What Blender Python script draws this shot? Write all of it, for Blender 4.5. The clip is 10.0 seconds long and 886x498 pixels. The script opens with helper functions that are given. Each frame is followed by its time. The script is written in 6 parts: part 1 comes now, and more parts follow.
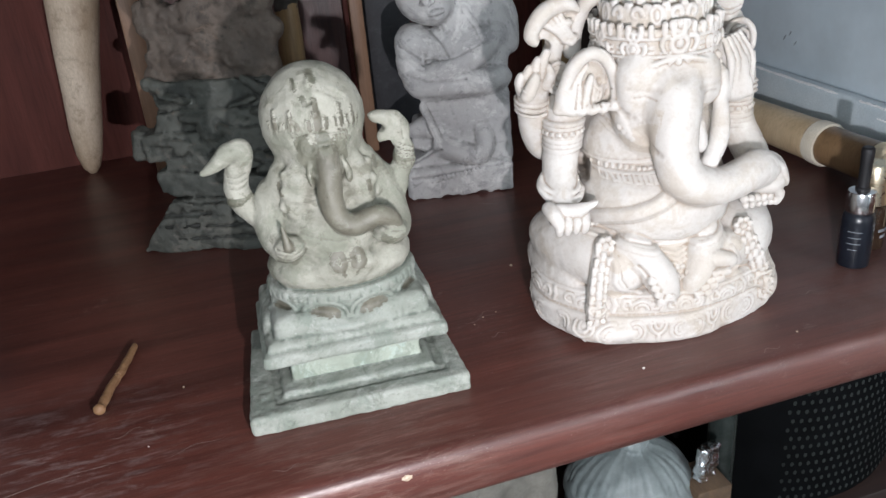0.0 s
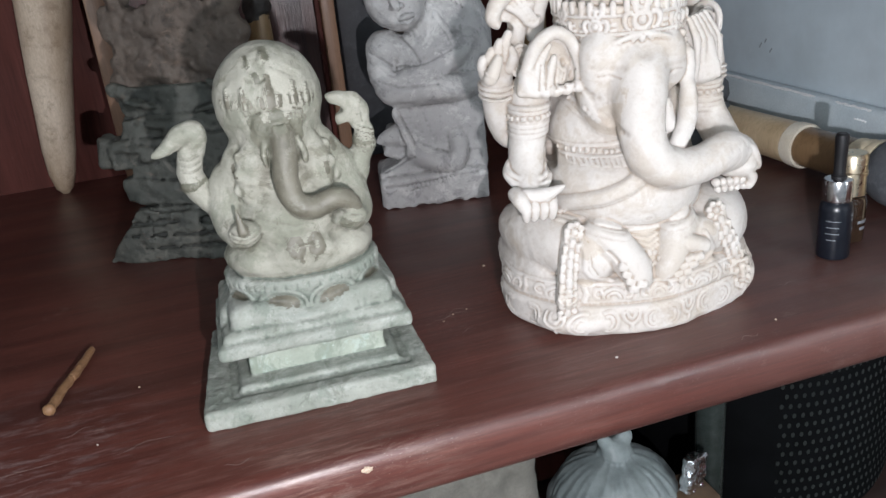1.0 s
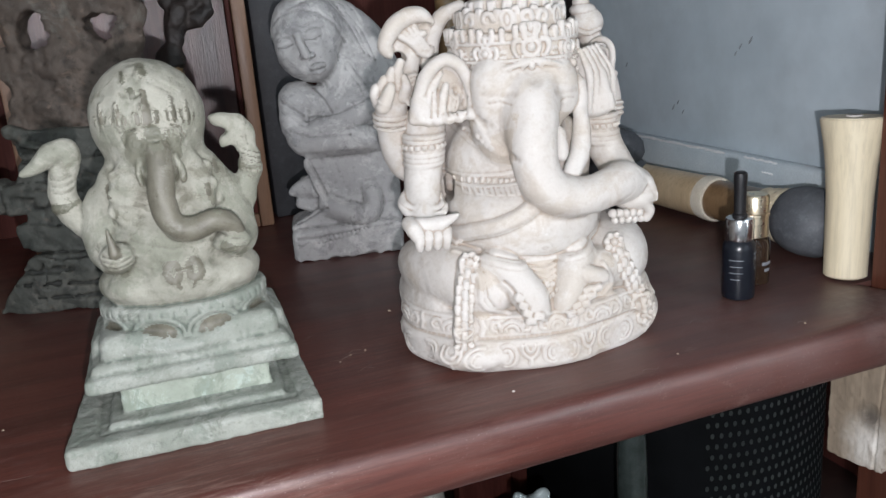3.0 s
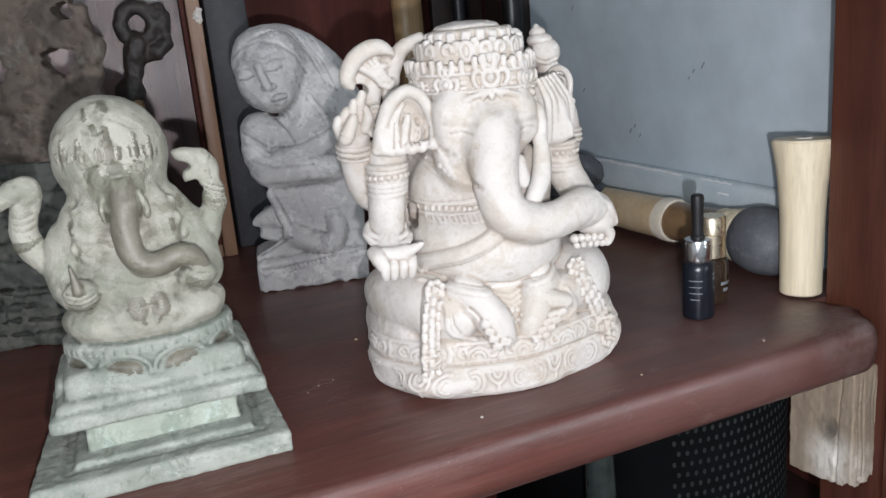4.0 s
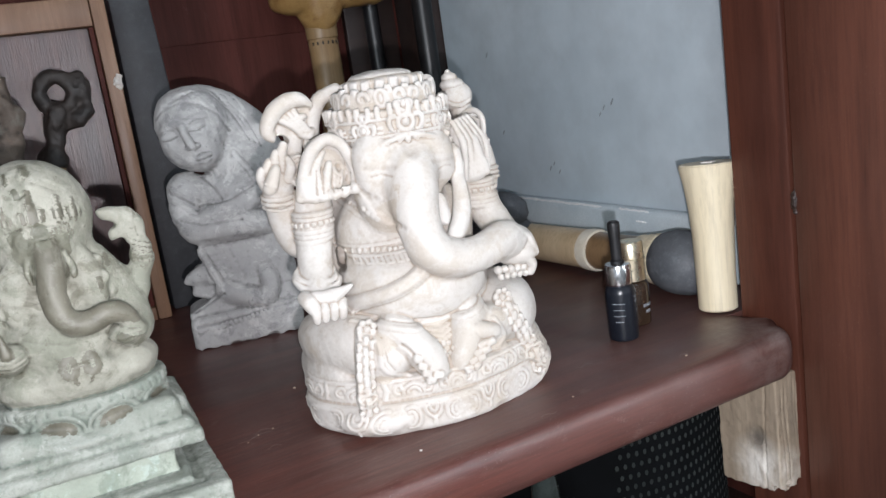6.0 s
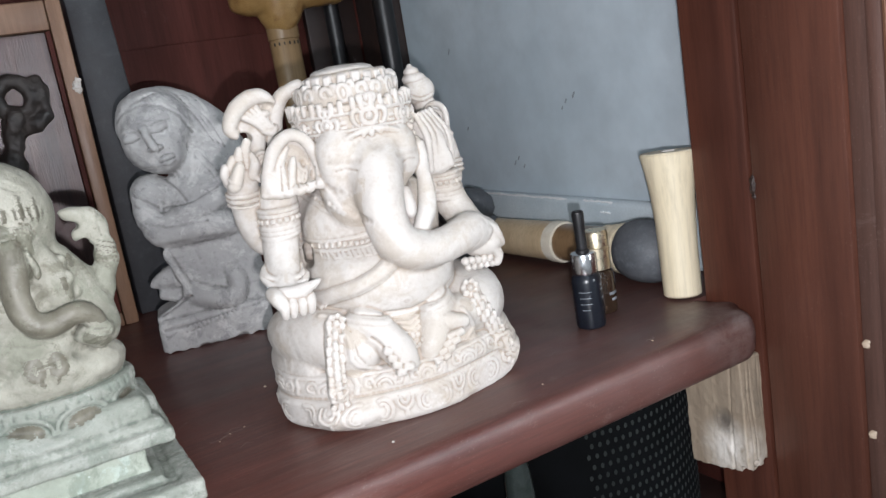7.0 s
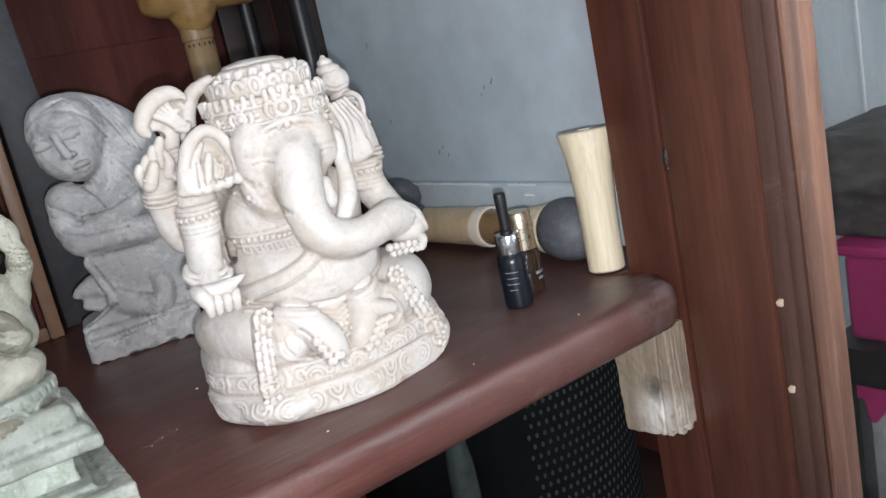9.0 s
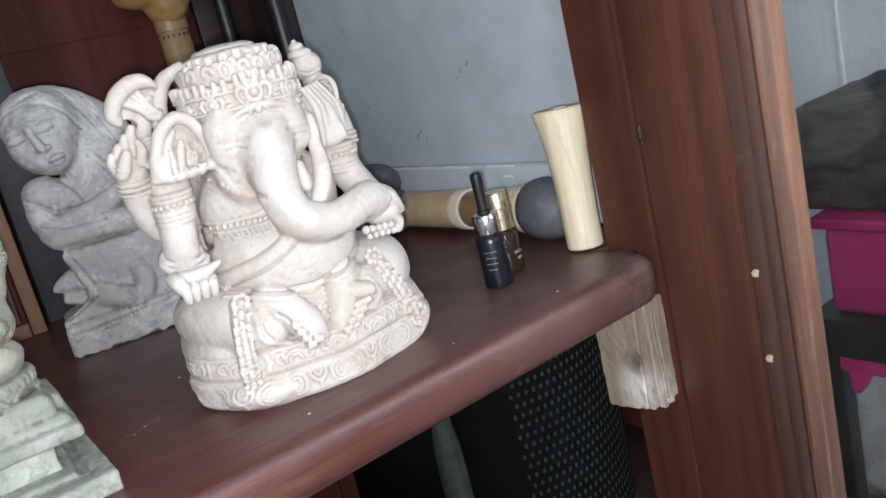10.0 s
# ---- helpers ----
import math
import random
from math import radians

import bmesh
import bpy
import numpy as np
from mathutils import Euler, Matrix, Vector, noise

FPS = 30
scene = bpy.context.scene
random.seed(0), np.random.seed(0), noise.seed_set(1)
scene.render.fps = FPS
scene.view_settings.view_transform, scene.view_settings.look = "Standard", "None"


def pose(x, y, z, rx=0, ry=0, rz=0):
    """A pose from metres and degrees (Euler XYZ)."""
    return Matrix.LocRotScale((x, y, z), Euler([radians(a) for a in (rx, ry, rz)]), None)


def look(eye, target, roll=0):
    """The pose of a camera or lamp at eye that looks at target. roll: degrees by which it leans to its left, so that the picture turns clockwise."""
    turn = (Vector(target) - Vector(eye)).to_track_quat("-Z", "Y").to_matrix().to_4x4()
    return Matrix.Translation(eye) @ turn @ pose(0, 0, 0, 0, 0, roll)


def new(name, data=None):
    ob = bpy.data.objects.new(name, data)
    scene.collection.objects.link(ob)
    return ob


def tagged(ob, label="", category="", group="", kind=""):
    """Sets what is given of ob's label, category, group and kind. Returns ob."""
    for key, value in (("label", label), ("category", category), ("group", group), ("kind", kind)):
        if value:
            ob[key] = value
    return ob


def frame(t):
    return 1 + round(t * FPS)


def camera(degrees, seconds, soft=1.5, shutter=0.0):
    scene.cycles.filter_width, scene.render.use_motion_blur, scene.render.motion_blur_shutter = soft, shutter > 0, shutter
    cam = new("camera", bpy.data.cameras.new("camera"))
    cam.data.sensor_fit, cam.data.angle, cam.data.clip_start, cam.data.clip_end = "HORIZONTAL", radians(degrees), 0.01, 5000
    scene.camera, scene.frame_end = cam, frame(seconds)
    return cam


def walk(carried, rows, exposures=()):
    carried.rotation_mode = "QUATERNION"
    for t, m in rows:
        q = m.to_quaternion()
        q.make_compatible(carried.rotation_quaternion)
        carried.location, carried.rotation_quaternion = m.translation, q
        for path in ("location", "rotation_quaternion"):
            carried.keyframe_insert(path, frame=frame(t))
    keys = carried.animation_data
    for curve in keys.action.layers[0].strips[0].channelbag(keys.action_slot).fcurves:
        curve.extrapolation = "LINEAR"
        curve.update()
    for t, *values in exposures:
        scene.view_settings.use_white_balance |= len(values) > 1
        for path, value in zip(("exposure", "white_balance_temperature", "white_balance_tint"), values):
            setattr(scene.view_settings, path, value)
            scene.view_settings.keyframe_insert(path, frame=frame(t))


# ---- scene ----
cam = camera(55.8, 10.0)
PATH = [
    (0, (0.024, -0.323, 0.277), (0.502, 1.411, -0.598), -5.3),
    (0.5, (0.033, -0.326, 0.257), (0.518, 1.426, -0.575), -5.8),
    (1, (0.038, -0.328, 0.238), (0.547, 1.447, -0.53), -5.9),
    (1.5, (0.042, -0.334, 0.221), (0.577, 1.46, -0.483), -5.5),
    (2, (0.045, -0.339, 0.206), (0.6, 1.471, -0.439), -4.9),
    (2.5, (0.056, -0.339, 0.203), (0.657, 1.475, -0.388), -4.6),
    (3, (0.067, -0.336, 0.197), (0.721, 1.467, -0.367), -4.6),
    (3.2, (0.072, -0.334, 0.197), (0.751, 1.462, -0.36), -4.7),
    (4.5, (0.062, -0.346, 0.205), (0.849, 1.428, -0.279), -5.9),
    (5, (0.066, -0.352, 0.207), (0.909, 1.408, -0.228), -7.0),
    (5.2, (0.064, -0.353, 0.205), (0.915, 1.409, -0.21), -7.5),
    (6.5, (0.065, -0.359, 0.193), (0.99, 1.364, -0.227), -8.8),
    (7, (0.063, -0.361, 0.191), (1.022, 1.343, -0.23), -9.5),
    (7.5, (0.066, -0.365, 0.188), (1.065, 1.312, -0.247), -10.2),
    (8, (0.065, -0.365, 0.184), (1.089, 1.293, -0.265), -11.0),
    (8.5, (0.068, -0.368, 0.18), (1.13, 1.264, -0.276), -11.6),
    (9, (0.066, -0.369, 0.183), (1.144, 1.253, -0.269), -12.2),
    (9.5, (0.068, -0.373, 0.182), (1.159, 1.239, -0.277), -13.0),
    (10, (0.069, -0.375, 0.177), (1.16, 1.23, -0.306), -13.8),
]
walk(cam, [(t, look(eye, target, roll)) for t, eye, target, roll in PATH], exposures=[(0.0, 0.05), (1.0, -0.02), (2.0, -0.10), (3.0, -0.14), (4.5, 0.02), (5.0, 0.08), (6.5, 0.05), (10.0, 0.04)])

# ---- light ----
world = bpy.data.worlds.new("world")
scene.world = world
world.use_nodes = True
world.node_tree.nodes["Background"].inputs[0].default_value = (0.55, 0.62, 0.7, 1)
world.node_tree.nodes["Background"].inputs[1].default_value = 0.18

# the small white torch of the phone that films
torch = new("phone_torch", bpy.data.lights.new("phone_torch", "POINT"))
torch.data.energy, torch.data.shadow_soft_size, torch.data.color = 10.2, 0.0035, (1.0, 0.975, 1.03)
torch.location = (0.069, -0.364, 0.170)

# daylight fill; its window opening behind the camera is assumed, out of view
daylight = new("added_daylight", bpy.data.lights.new("added_daylight", "AREA"))
daylight.data.energy, daylight.data.shape, daylight.data.size, daylight.data.size_y = 32, "RECTANGLE", 1.2, 1.1
daylight.data.color = (0.85, 0.93, 1.0)
daylight.matrix_world = look((-1.55, -2.28, 0.72), (0.45, 0.1, 0.2))
# second, narrower lamp added to brighten the far wall; its opening is made up
side_light = new("added_daylight", bpy.data.lights.new("added_daylight", "AREA"))
side_light.data.energy, side_light.data.shape, side_light.data.size, side_light.data.size_y = 30, "RECTANGLE", 0.7, 1.1
side_light.data.color = (0.85, 0.93, 1.0)
side_light.matrix_world = look((1.45, -2.28, 0.72), (1.95, 0.6, 0.4))


# ---- materials ----
def nodes_of(name):
    m = bpy.data.materials.new(name)
    m.use_nodes = True
    return m, m.node_tree.nodes, m.node_tree.links, m.node_tree.nodes["Principled BSDF"]


def ramp(n, l, source, stops):
    r = n.new("ShaderNodeValToRGB")
    e = r.color_ramp.elements
    while len(e) < len(stops):
        e.new(0.5)
    for k, (p, c) in enumerate(stops):
        e[k].position, e[k].color = p, (*c, 1)
    l.new(source, r.inputs[0])
    return r.outputs[0]


def noise_of(n, l, scale, detail=6, rough=0.6, stretch=(1, 1, 1), kind="Object", warp=0.0):
    co, mp, tx = n.new("ShaderNodeTexCoord"), n.new("ShaderNodeMapping"), n.new("ShaderNodeTexNoise")
    mp.inputs["Scale"].default_value = stretch
    l.new(co.outputs[kind], mp.inputs[0])
    l.new(mp.outputs[0], tx.inputs["Vector"])
    tx.inputs["Scale"].default_value, tx.inputs["Detail"].default_value = scale, detail
    tx.inputs["Roughness"].default_value, tx.inputs["Distortion"].default_value = rough, warp
    return tx.outputs[0]


def mixed(n, l, f, a, b, kind="MIX"):
    x = n.new("ShaderNodeMix")
    x.data_type, x.blend_type = "RGBA", kind
    for sock, v in ((x.inputs[0], f), (x.inputs[6], a), (x.inputs[7], b)):
        if isinstance(v, (int, float)):
            sock.default_value = v
        elif isinstance(v, tuple):
            sock.default_value = (*v, 1)
        else:
            l.new(v, sock)
    return x.outputs[2]


def level(n, l, f, lo, hi, a=0.0, b=1.0):
    r = n.new("ShaderNodeMapRange")
    l.new(f, r.inputs[0])
    for k, v in enumerate((lo, hi, a, b)):
        r.inputs[k + 1].default_value = v
    return r.outputs[0]


def relief(n, l, p, height, strength, distance=0.001, onto=None):
    b = n.new("ShaderNodeBump")
    b.inputs["Strength"].default_value, b.inputs["Distance"].default_value = strength, distance
    l.new(height, b.inputs["Height"])
    if onto:
        l.new(onto, b.inputs["Normal"])
    l.new(b.outputs[0], p.inputs["Normal"])
    l.new(b.outputs[0], p.inputs["Coat Normal"])
    return b.outputs[0]


def plain(name, c1, c2, scale=60, rough=0.5, bump=0.2, metal=0.0, fine=700, spec=0.5, stretch=(1, 1, 1), coat=0.0, dust=0.0, dust_colour=(0.5, 0.46, 0.42)):
    """Two tones in patches with a fine grain, and dust in spots."""
    m, n, l, p = nodes_of(name)
    big = noise_of(n, l, scale, 5, 0.6, stretch)
    small = noise_of(n, l, fine, 3, 0.6, stretch)
    c = ramp(n, l, big, [(0.3, c1), (0.7, c2)])
    c = mixed(n, l, level(n, l, small, 0.35, 0.75, 0, 0.35), c, tuple(v * 0.6 for v in c1))
    if dust:
        d = noise_of(n, l, scale * 2.3, 8, 0.75, (1, 1, 1))
        c = mixed(n, l, level(n, l, d, 0.52, 0.72, 0, dust), c, dust_colour)
    l.new(c, p.inputs["Base Color"])
    l.new(level(n, l, big, 0.2, 0.8, rough * 0.85, min(1, rough * 1.15)), p.inputs["Roughness"])
    p.inputs["Metallic"].default_value, p.inputs["Specular IOR Level"].default_value = metal, spec
    p.inputs["Coat Weight"].default_value = coat
    if bump:
        a = relief(n, l, p, small, bump, 0.0006)
        relief(n, l, p, big, bump, 0.002, a)
    return m


def wood(name, dark, light, axis=0, rough=0.35, coat=0.3, grain=120, wear=0.0, wear_colour=(0.4, 0.33, 0.28), bump=0.12, dust=0.0):
    """Grain drawn out along one axis, fine pores, scuffs and dust."""
    m, n, l, p = nodes_of(name)
    long = [1.0, 1.0, 1.0]
    long[axis] = 0.06
    wide = noise_of(n, l, grain * 0.35, 4, 0.6, tuple(long), warp=0.4)
    fine = noise_of(n, l, grain * 5, 5, 0.7, tuple(long))
    patch = noise_of(n, l, 9, 5, 0.6)
    c = ramp(n, l, wide, [(0.3, dark), (0.7, light)])
    c = mixed(n, l, level(n, l, fine, 0.45, 0.8, 0, 0.55), c, tuple(v * 0.5 for v in dark))
    c = mixed(n, l, level(n, l, patch, 0.35, 0.75, 0, 0.4), c, tuple(v * 0.75 for v in light))
    r = level(n, l, patch, 0.3, 0.7, rough * 0.8, rough * 1.25)
    if wear:
        scuff = noise_of(n, l, 38, 9, 0.8, tuple(0.45 if v < 1 else 1.0 for v in long), warp=1.2)
        c = mixed(n, l, level(n, l, scuff, 0.60, 0.75, 0, wear), c, wear_colour)
    if dust:
        speck = noise_of(n, l, 900, 2, 0.5)
        cloud = noise_of(n, l, 14, 4, 0.6)
        both = n.new("ShaderNodeMath")
        both.operation = "MULTIPLY"
        l.new(level(n, l, speck, 0.66, 0.74, 0, 1), both.inputs[0])
        l.new(level(n, l, cloud, 0.4, 0.65, 0, dust), both.inputs[1])
        c = mixed(n, l, both.outputs[0], c, (0.45, 0.4, 0.36))
    l.new(c, p.inputs["Base Color"])
    l.new(r, p.inputs["Roughness"])
    p.inputs["Coat Weight"].default_value, p.inputs["Coat Roughness"].default_value = coat, 0.27
    relief(n, l, p, fine, bump, 0.0005)
    return m


def tone_spot(m, centre, radius, colour, amount, freq=120, stretch=(1, 1, 1), lo=0.4):
    """A patch of a given middle and size in another tone: dust, rubbing, grain, painted sheen."""
    n, l = m.node_tree.nodes, m.node_tree.links
    p = n["Principled BSDF"]
    old = p.inputs["Base Color"].links[0].from_socket
    co, far, both = n.new("ShaderNodeTexCoord"), n.new("ShaderNodeVectorMath"), n.new("ShaderNodeMath")
    far.operation, both.operation = "DISTANCE", "MULTIPLY"
    l.new(co.outputs["Object"], far.inputs[0])
    far.inputs[1].default_value = centre
    l.new(level(n, l, far.outputs["Value"], radius, radius * 0.15, 0, 1), both.inputs[0])
    l.new(level(n, l, noise_of(n, l, freq, 8, 0.75, stretch, warp=0.35), lo, lo + 0.28, 0, amount), both.inputs[1])
    l.new(mixed(n, l, both.outputs[0], old, colour), p.inputs["Base Color"])


SHELF = wood("varnished_red_brown_wood", (0.050, 0.0155, 0.012), (0.13, 0.040, 0.029), 0, 0.45, 0.22, 130, 0.5, (0.30, 0.23, 0.20), 0.22, dust=0.35)
tone_spot(SHELF, (0.482, 0.018, 0), 0.05, (0.30, 0.27, 0.26), 0.7, 55, (1, 1, 1), 0.38)
# greyer patch near the front right
tone_spot(SHELF, (0.395, 0.045, 0), 0.07, (0.17, 0.14, 0.14), 0.35, 40)
tone_spot(SHELF, (-0.095, 0.062, 0), 0.11, (0.34, 0.29, 0.28), 0.8, 160, (0.22, 1, 1), 0.5)
tone_spot(SHELF, (0.165, 0.115, 0), 0.035, (0.36, 0.30, 0.28), 0.6, 340, (0.4, 1, 1), 0.55)
tone_spot(SHELF, (0.06, 0.0, 0), 0.10, (0.34, 0.24, 0.20), 0.6, 190, (0.15, 1, 1), 0.48)
tone_spot(SHELF, (0.22, 0.04, 0), 0.10, (0.22, 0.15, 0.13), 0.5, 150, (0.12, 1, 1), 0.5)
tone_spot(SHELF, (0.2, 0.1, 0), 0.9, (0.020, 0.007, 0.006), 0.55, 260, (0.05, 1, 1), 0.47)
tone_spot(SHELF, (0.2, 0.1, 0), 0.9, (0.15, 0.075, 0.06), 0.5, 420, (0.06, 1, 1), 0.54)
tone_spot(SHELF, (0.25, 0.15, 0), 0.7, (0.20, 0.16, 0.145), 0.35, 700, (0.8, 1, 1), 0.62)
# wide grey film: the sheen of the right part put into the colour
tone_spot(SHELF, (0.42, 0.14, 0), 0.22, (0.15, 0.11, 0.10), 0.35, 26, (0.4, 1, 1), 0.22)
# dark wood; on the lower boards this colour holds the shade below
DARKSHADEWOOD = wood("dark_shaded_wood", (0.016, 0.009, 0.008), (0.035, 0.018, 0.014), 0, 0.5, 0.1, 110, 0.2, (0.06, 0.05, 0.045))
BACKWOOD = wood("reddish_cabinet_wood", (0.052, 0.0155, 0.0125), (0.120, 0.038, 0.030), 2, 0.6, 0.0, 90, 0.1)
DOORWOOD = wood("worn_door_wood", (0.047, 0.0162, 0.0105), (0.132, 0.050, 0.032), 2, 0.46, 0.22, 70, 0.35, (0.17, 0.085, 0.06), 0.25, dust=0.2)
REBATE = wood("dusty_rebate_wood", (0.046, 0.021, 0.015), (0.11, 0.055, 0.041), 2, 0.6, 0.05, 110, 0.7, (0.19, 0.135, 0.115), 0.3, dust=0.3)
POST = wood("varnished_post_wood", (0.044, 0.014, 0.009), (0.122, 0.041, 0.025), 2, 0.5, 0.06, 110, 0.25, (0.16, 0.07, 0.05), 0.25)
tone_spot(POST, (0.0, -0.05, 0.05), 0.5, (0.030, 0.014, 0.011), 0.6, 160, (1, 1, 0.05), 0.46)
tone_spot(POST, (0.0, -0.05, 0.05), 0.5, (0.17, 0.065, 0.036), 0.5, 190, (1, 1, 0.04), 0.52)
for m, amount in ((BACKWOOD, 0.12), (POST, 0.25), (DOORWOOD, 0.3)):
    m.node_tree.nodes["Principled BSDF"].inputs["Specular IOR Level"].default_value = amount
WORN = wood("worn_bare_wood_edge", (0.08, 0.034, 0.020), (0.25, 0.12, 0.072), 2, 0.55, 0.05, 200, 0.8, (0.40, 0.28, 0.21), 0.35)
# darker brown streaks towards the bottom of the moulding edge
tone_spot(WORN, (0.0, -0.098, -0.16), 0.36, (0.055, 0.022, 0.014), 0.95, 150, (1, 1, 0.06), 0.26)
FRAMEWOOD = wood("pale_frame_wood", (0.145, 0.074, 0.042), (0.27, 0.155, 0.093), 2, 0.5, 0.08, 110, 0.3, (0.42, 0.29, 0.2))
PANELWOOD = wood("glossy_panel_wood", (0.028, 0.0115, 0.0105), (0.12, 0.052, 0.047), 2, 0.36, 0.5, 100, 0.0, bump=0.7)
PANELWOOD.node_tree.nodes["Bump"].inputs["Distance"].default_value = 0.0009
PANELWOOD.node_tree.nodes["Principled BSDF"].inputs["Coat Roughness"].default_value = 0.27
BLOCKWOOD = wood("grey_weathered_wood", (0.19, 0.14, 0.10), (0.46, 0.37, 0.27), 2, 0.75, 0.0, 70, 0.6, (0.60, 0.54, 0.47), 0.5)
tone_spot(BLOCKWOOD, (0, 0.014, -0.072), 0.030, (0.78, 0.74, 0.68), 1.0, 60, (1, 1, 0.6), 0.3)
tone_spot(BLOCKWOOD, (0, 0.018, -0.048), 0.012, (0.10, 0.085, 0.07), 0.9, 150, (1, 1, 1), 0.2)
tone_spot(BLOCKWOOD, (0.012, 0.0, -0.03), 0.03, (0.16, 0.13, 0.10), 0.7, 120, (1, 1, 0.15))
PALEWOOD = wood("pale_carved_wood", (0.72, 0.61, 0.41), (0.84, 0.75, 0.56), 2, 0.5, 0.1, 60, 0.1, (0.72, 0.6, 0.42))
BAMBOO = wood("dry_bamboo", (0.50, 0.37, 0.22), (0.72, 0.58, 0.39), 1, 0.42, 0.2, 80, 0.25, (0.3, 0.2, 0.1))
STICKWOOD = wood("yellow_stick_wood", (0.17, 0.10, 0.045), (0.30, 0.20, 0.095), 2, 0.4, 0.2, 90, 0.3, (0.2, 0.08, 0.03))
HANDLEWOOD = wood("pale_yellow_handle_wood", (0.24, 0.145, 0.066), (0.40, 0.27, 0.135), 2, 0.45, 0.15, 90, 0.35, (0.22, 0.10, 0.04))
SLEEVEWOOD = wood("brown_glossy_bamboo", (0.15, 0.085, 0.042), (0.31, 0.20, 0.105), 1, 0.34, 0.45, 80, 0.35, (0.10, 0.05, 0.025))
TWIGWOOD = wood("dry_brown_twig", (0.15, 0.075, 0.035), (0.30, 0.17, 0.085), 0, 0.55, 0.05, 120, 0.5, (0.42, 0.32, 0.24))
BONE = plain("old_bone", (0.38, 0.28, 0.19), (0.68, 0.57, 0.45), 26, 0.5, 0.3, dust=0.75, dust_colour=(0.20, 0.14, 0.09), stretch=(1, 1, 0.4))
CHARRED = plain("blackened_wood", (0.018, 0.019, 0.022), (0.045, 0.047, 0.053), 40, 0.6, 0.3, dust=0.25, dust_colour=(0.12, 0.12, 0.13))
GREYWALL = plain("grey_blue_paint", (0.49, 0.575, 0.625), (0.58, 0.655, 0.70), 5, 0.4, 0.015, fine=22, dust=0.3, dust_colour=(0.36, 0.41, 0.43))
ROOMWALL = plain("grey_room_wall", (0.66, 0.71, 0.74), (0.76, 0.80, 0.82), 4, 0.7, 0.1, fine=90)

STREAKED = plain("streaked_grey_wall", (0.74, 0.79, 0.82), (0.82, 0.85, 0.87), 4, 0.7, 0.1, fine=90)
tone_spot(STREAKED, (2.0, 0.75, 0.35), 0.9, (0.88, 0.90, 0.91), 0.9, 14, (1, 1, 0.08), 0.5)


def aged(name, c1, c2, groove_tone, edge, scale, rough, bump, patches=(), lo=0.47, hi=0.545, metal=0.0, groove_mix=0.85):
    """A cast or carved surface: two tones, old wash and painted shade in the grooves, pale ridges, and patches."""
    m, n, l, p = nodes_of(name)
    big, mid, small = noise_of(n, l, scale, 5, 0.6), noise_of(n, l, scale * 4, 6, 0.7), noise_of(n, l, 900, 3, 0.6)
    c = ramp(n, l, big, [(0.32, c1), (0.68, c2)])
    for k, (colour, at, amount, freq) in enumerate(patches):
        spot = noise_of(n, l, freq, 7, 0.72, (1, 1, 1 + 0.01 * k), warp=0.5)
        c = mixed(n, l, level(n, l, spot, at, at + 0.07, 0, amount), c, colour)
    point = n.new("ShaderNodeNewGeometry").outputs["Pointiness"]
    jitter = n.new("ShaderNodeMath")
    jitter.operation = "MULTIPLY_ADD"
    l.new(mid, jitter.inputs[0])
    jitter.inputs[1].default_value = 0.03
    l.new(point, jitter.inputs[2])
    # curvature puts crease shade and old wash into the base colour
    c = mixed(n, l, level(n, l, jitter.outputs[0], lo + 0.015, lo - 0.035 + 0.015, 0, groove_mix), c, groove_tone)
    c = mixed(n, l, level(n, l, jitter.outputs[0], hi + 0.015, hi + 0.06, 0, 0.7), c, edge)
    c = mixed(n, l, level(n, l, small, 0.4, 0.75, 0, 0.12), c, groove_tone)
    l.new(c, p.inputs["Base Color"])
    p.inputs["Roughness"].default_value, p.inputs["Metallic"].default_value = rough, metal
    a = relief(n, l, p, small, bump, 0.0004)
    relief(n, l, p, mid, bump, 0.0010, a)
    return m


WHITESTONE = aged("cream_cast_stone", (0.50, 0.465, 0.425), (0.565, 0.54, 0.51), (0.335, 0.28, 0.23), (0.60, 0.58, 0.555), 30, 0.65, 0.14, (((0.45, 0.395, 0.33), 0.515, 0.55, 22), ((0.43, 0.37, 0.305), 0.56, 0.5, 50), ((0.56, 0.53, 0.495), 0.54, 0.45, 90), ((0.38, 0.31, 0.24), 0.66, 0.6, 160)), 0.503, 0.555, groove_mix=0.8)
# darker tan copy of the cream stone: wash and shade painted into recesses
TANSTONE = aged("tan_recess_stone", (0.41, 0.355, 0.295), (0.51, 0.46, 0.405), (0.33, 0.27, 0.21), (0.60, 0.56, 0.51), 60, 0.7, 0.12, (((0.55, 0.51, 0.455), 0.5, 0.6, 90),), 0.485, 0.54)
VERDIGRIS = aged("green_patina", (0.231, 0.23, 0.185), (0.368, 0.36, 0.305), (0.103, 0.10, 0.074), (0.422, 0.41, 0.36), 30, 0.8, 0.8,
                 (((0.177, 0.187, 0.142), 0.50, 0.6, 24), ((0.393, 0.385, 0.335), 0.55, 0.3, 34), ((0.138, 0.132, 0.095), 0.57, 0.65, 44), ((0.393, 0.385, 0.335), 0.58, 0.35, 70), ((0.108, 0.102, 0.072), 0.61, 0.6, 120), ((0.433, 0.425, 0.38), 0.63, 0.5, 260)), 0.493, 0.572)
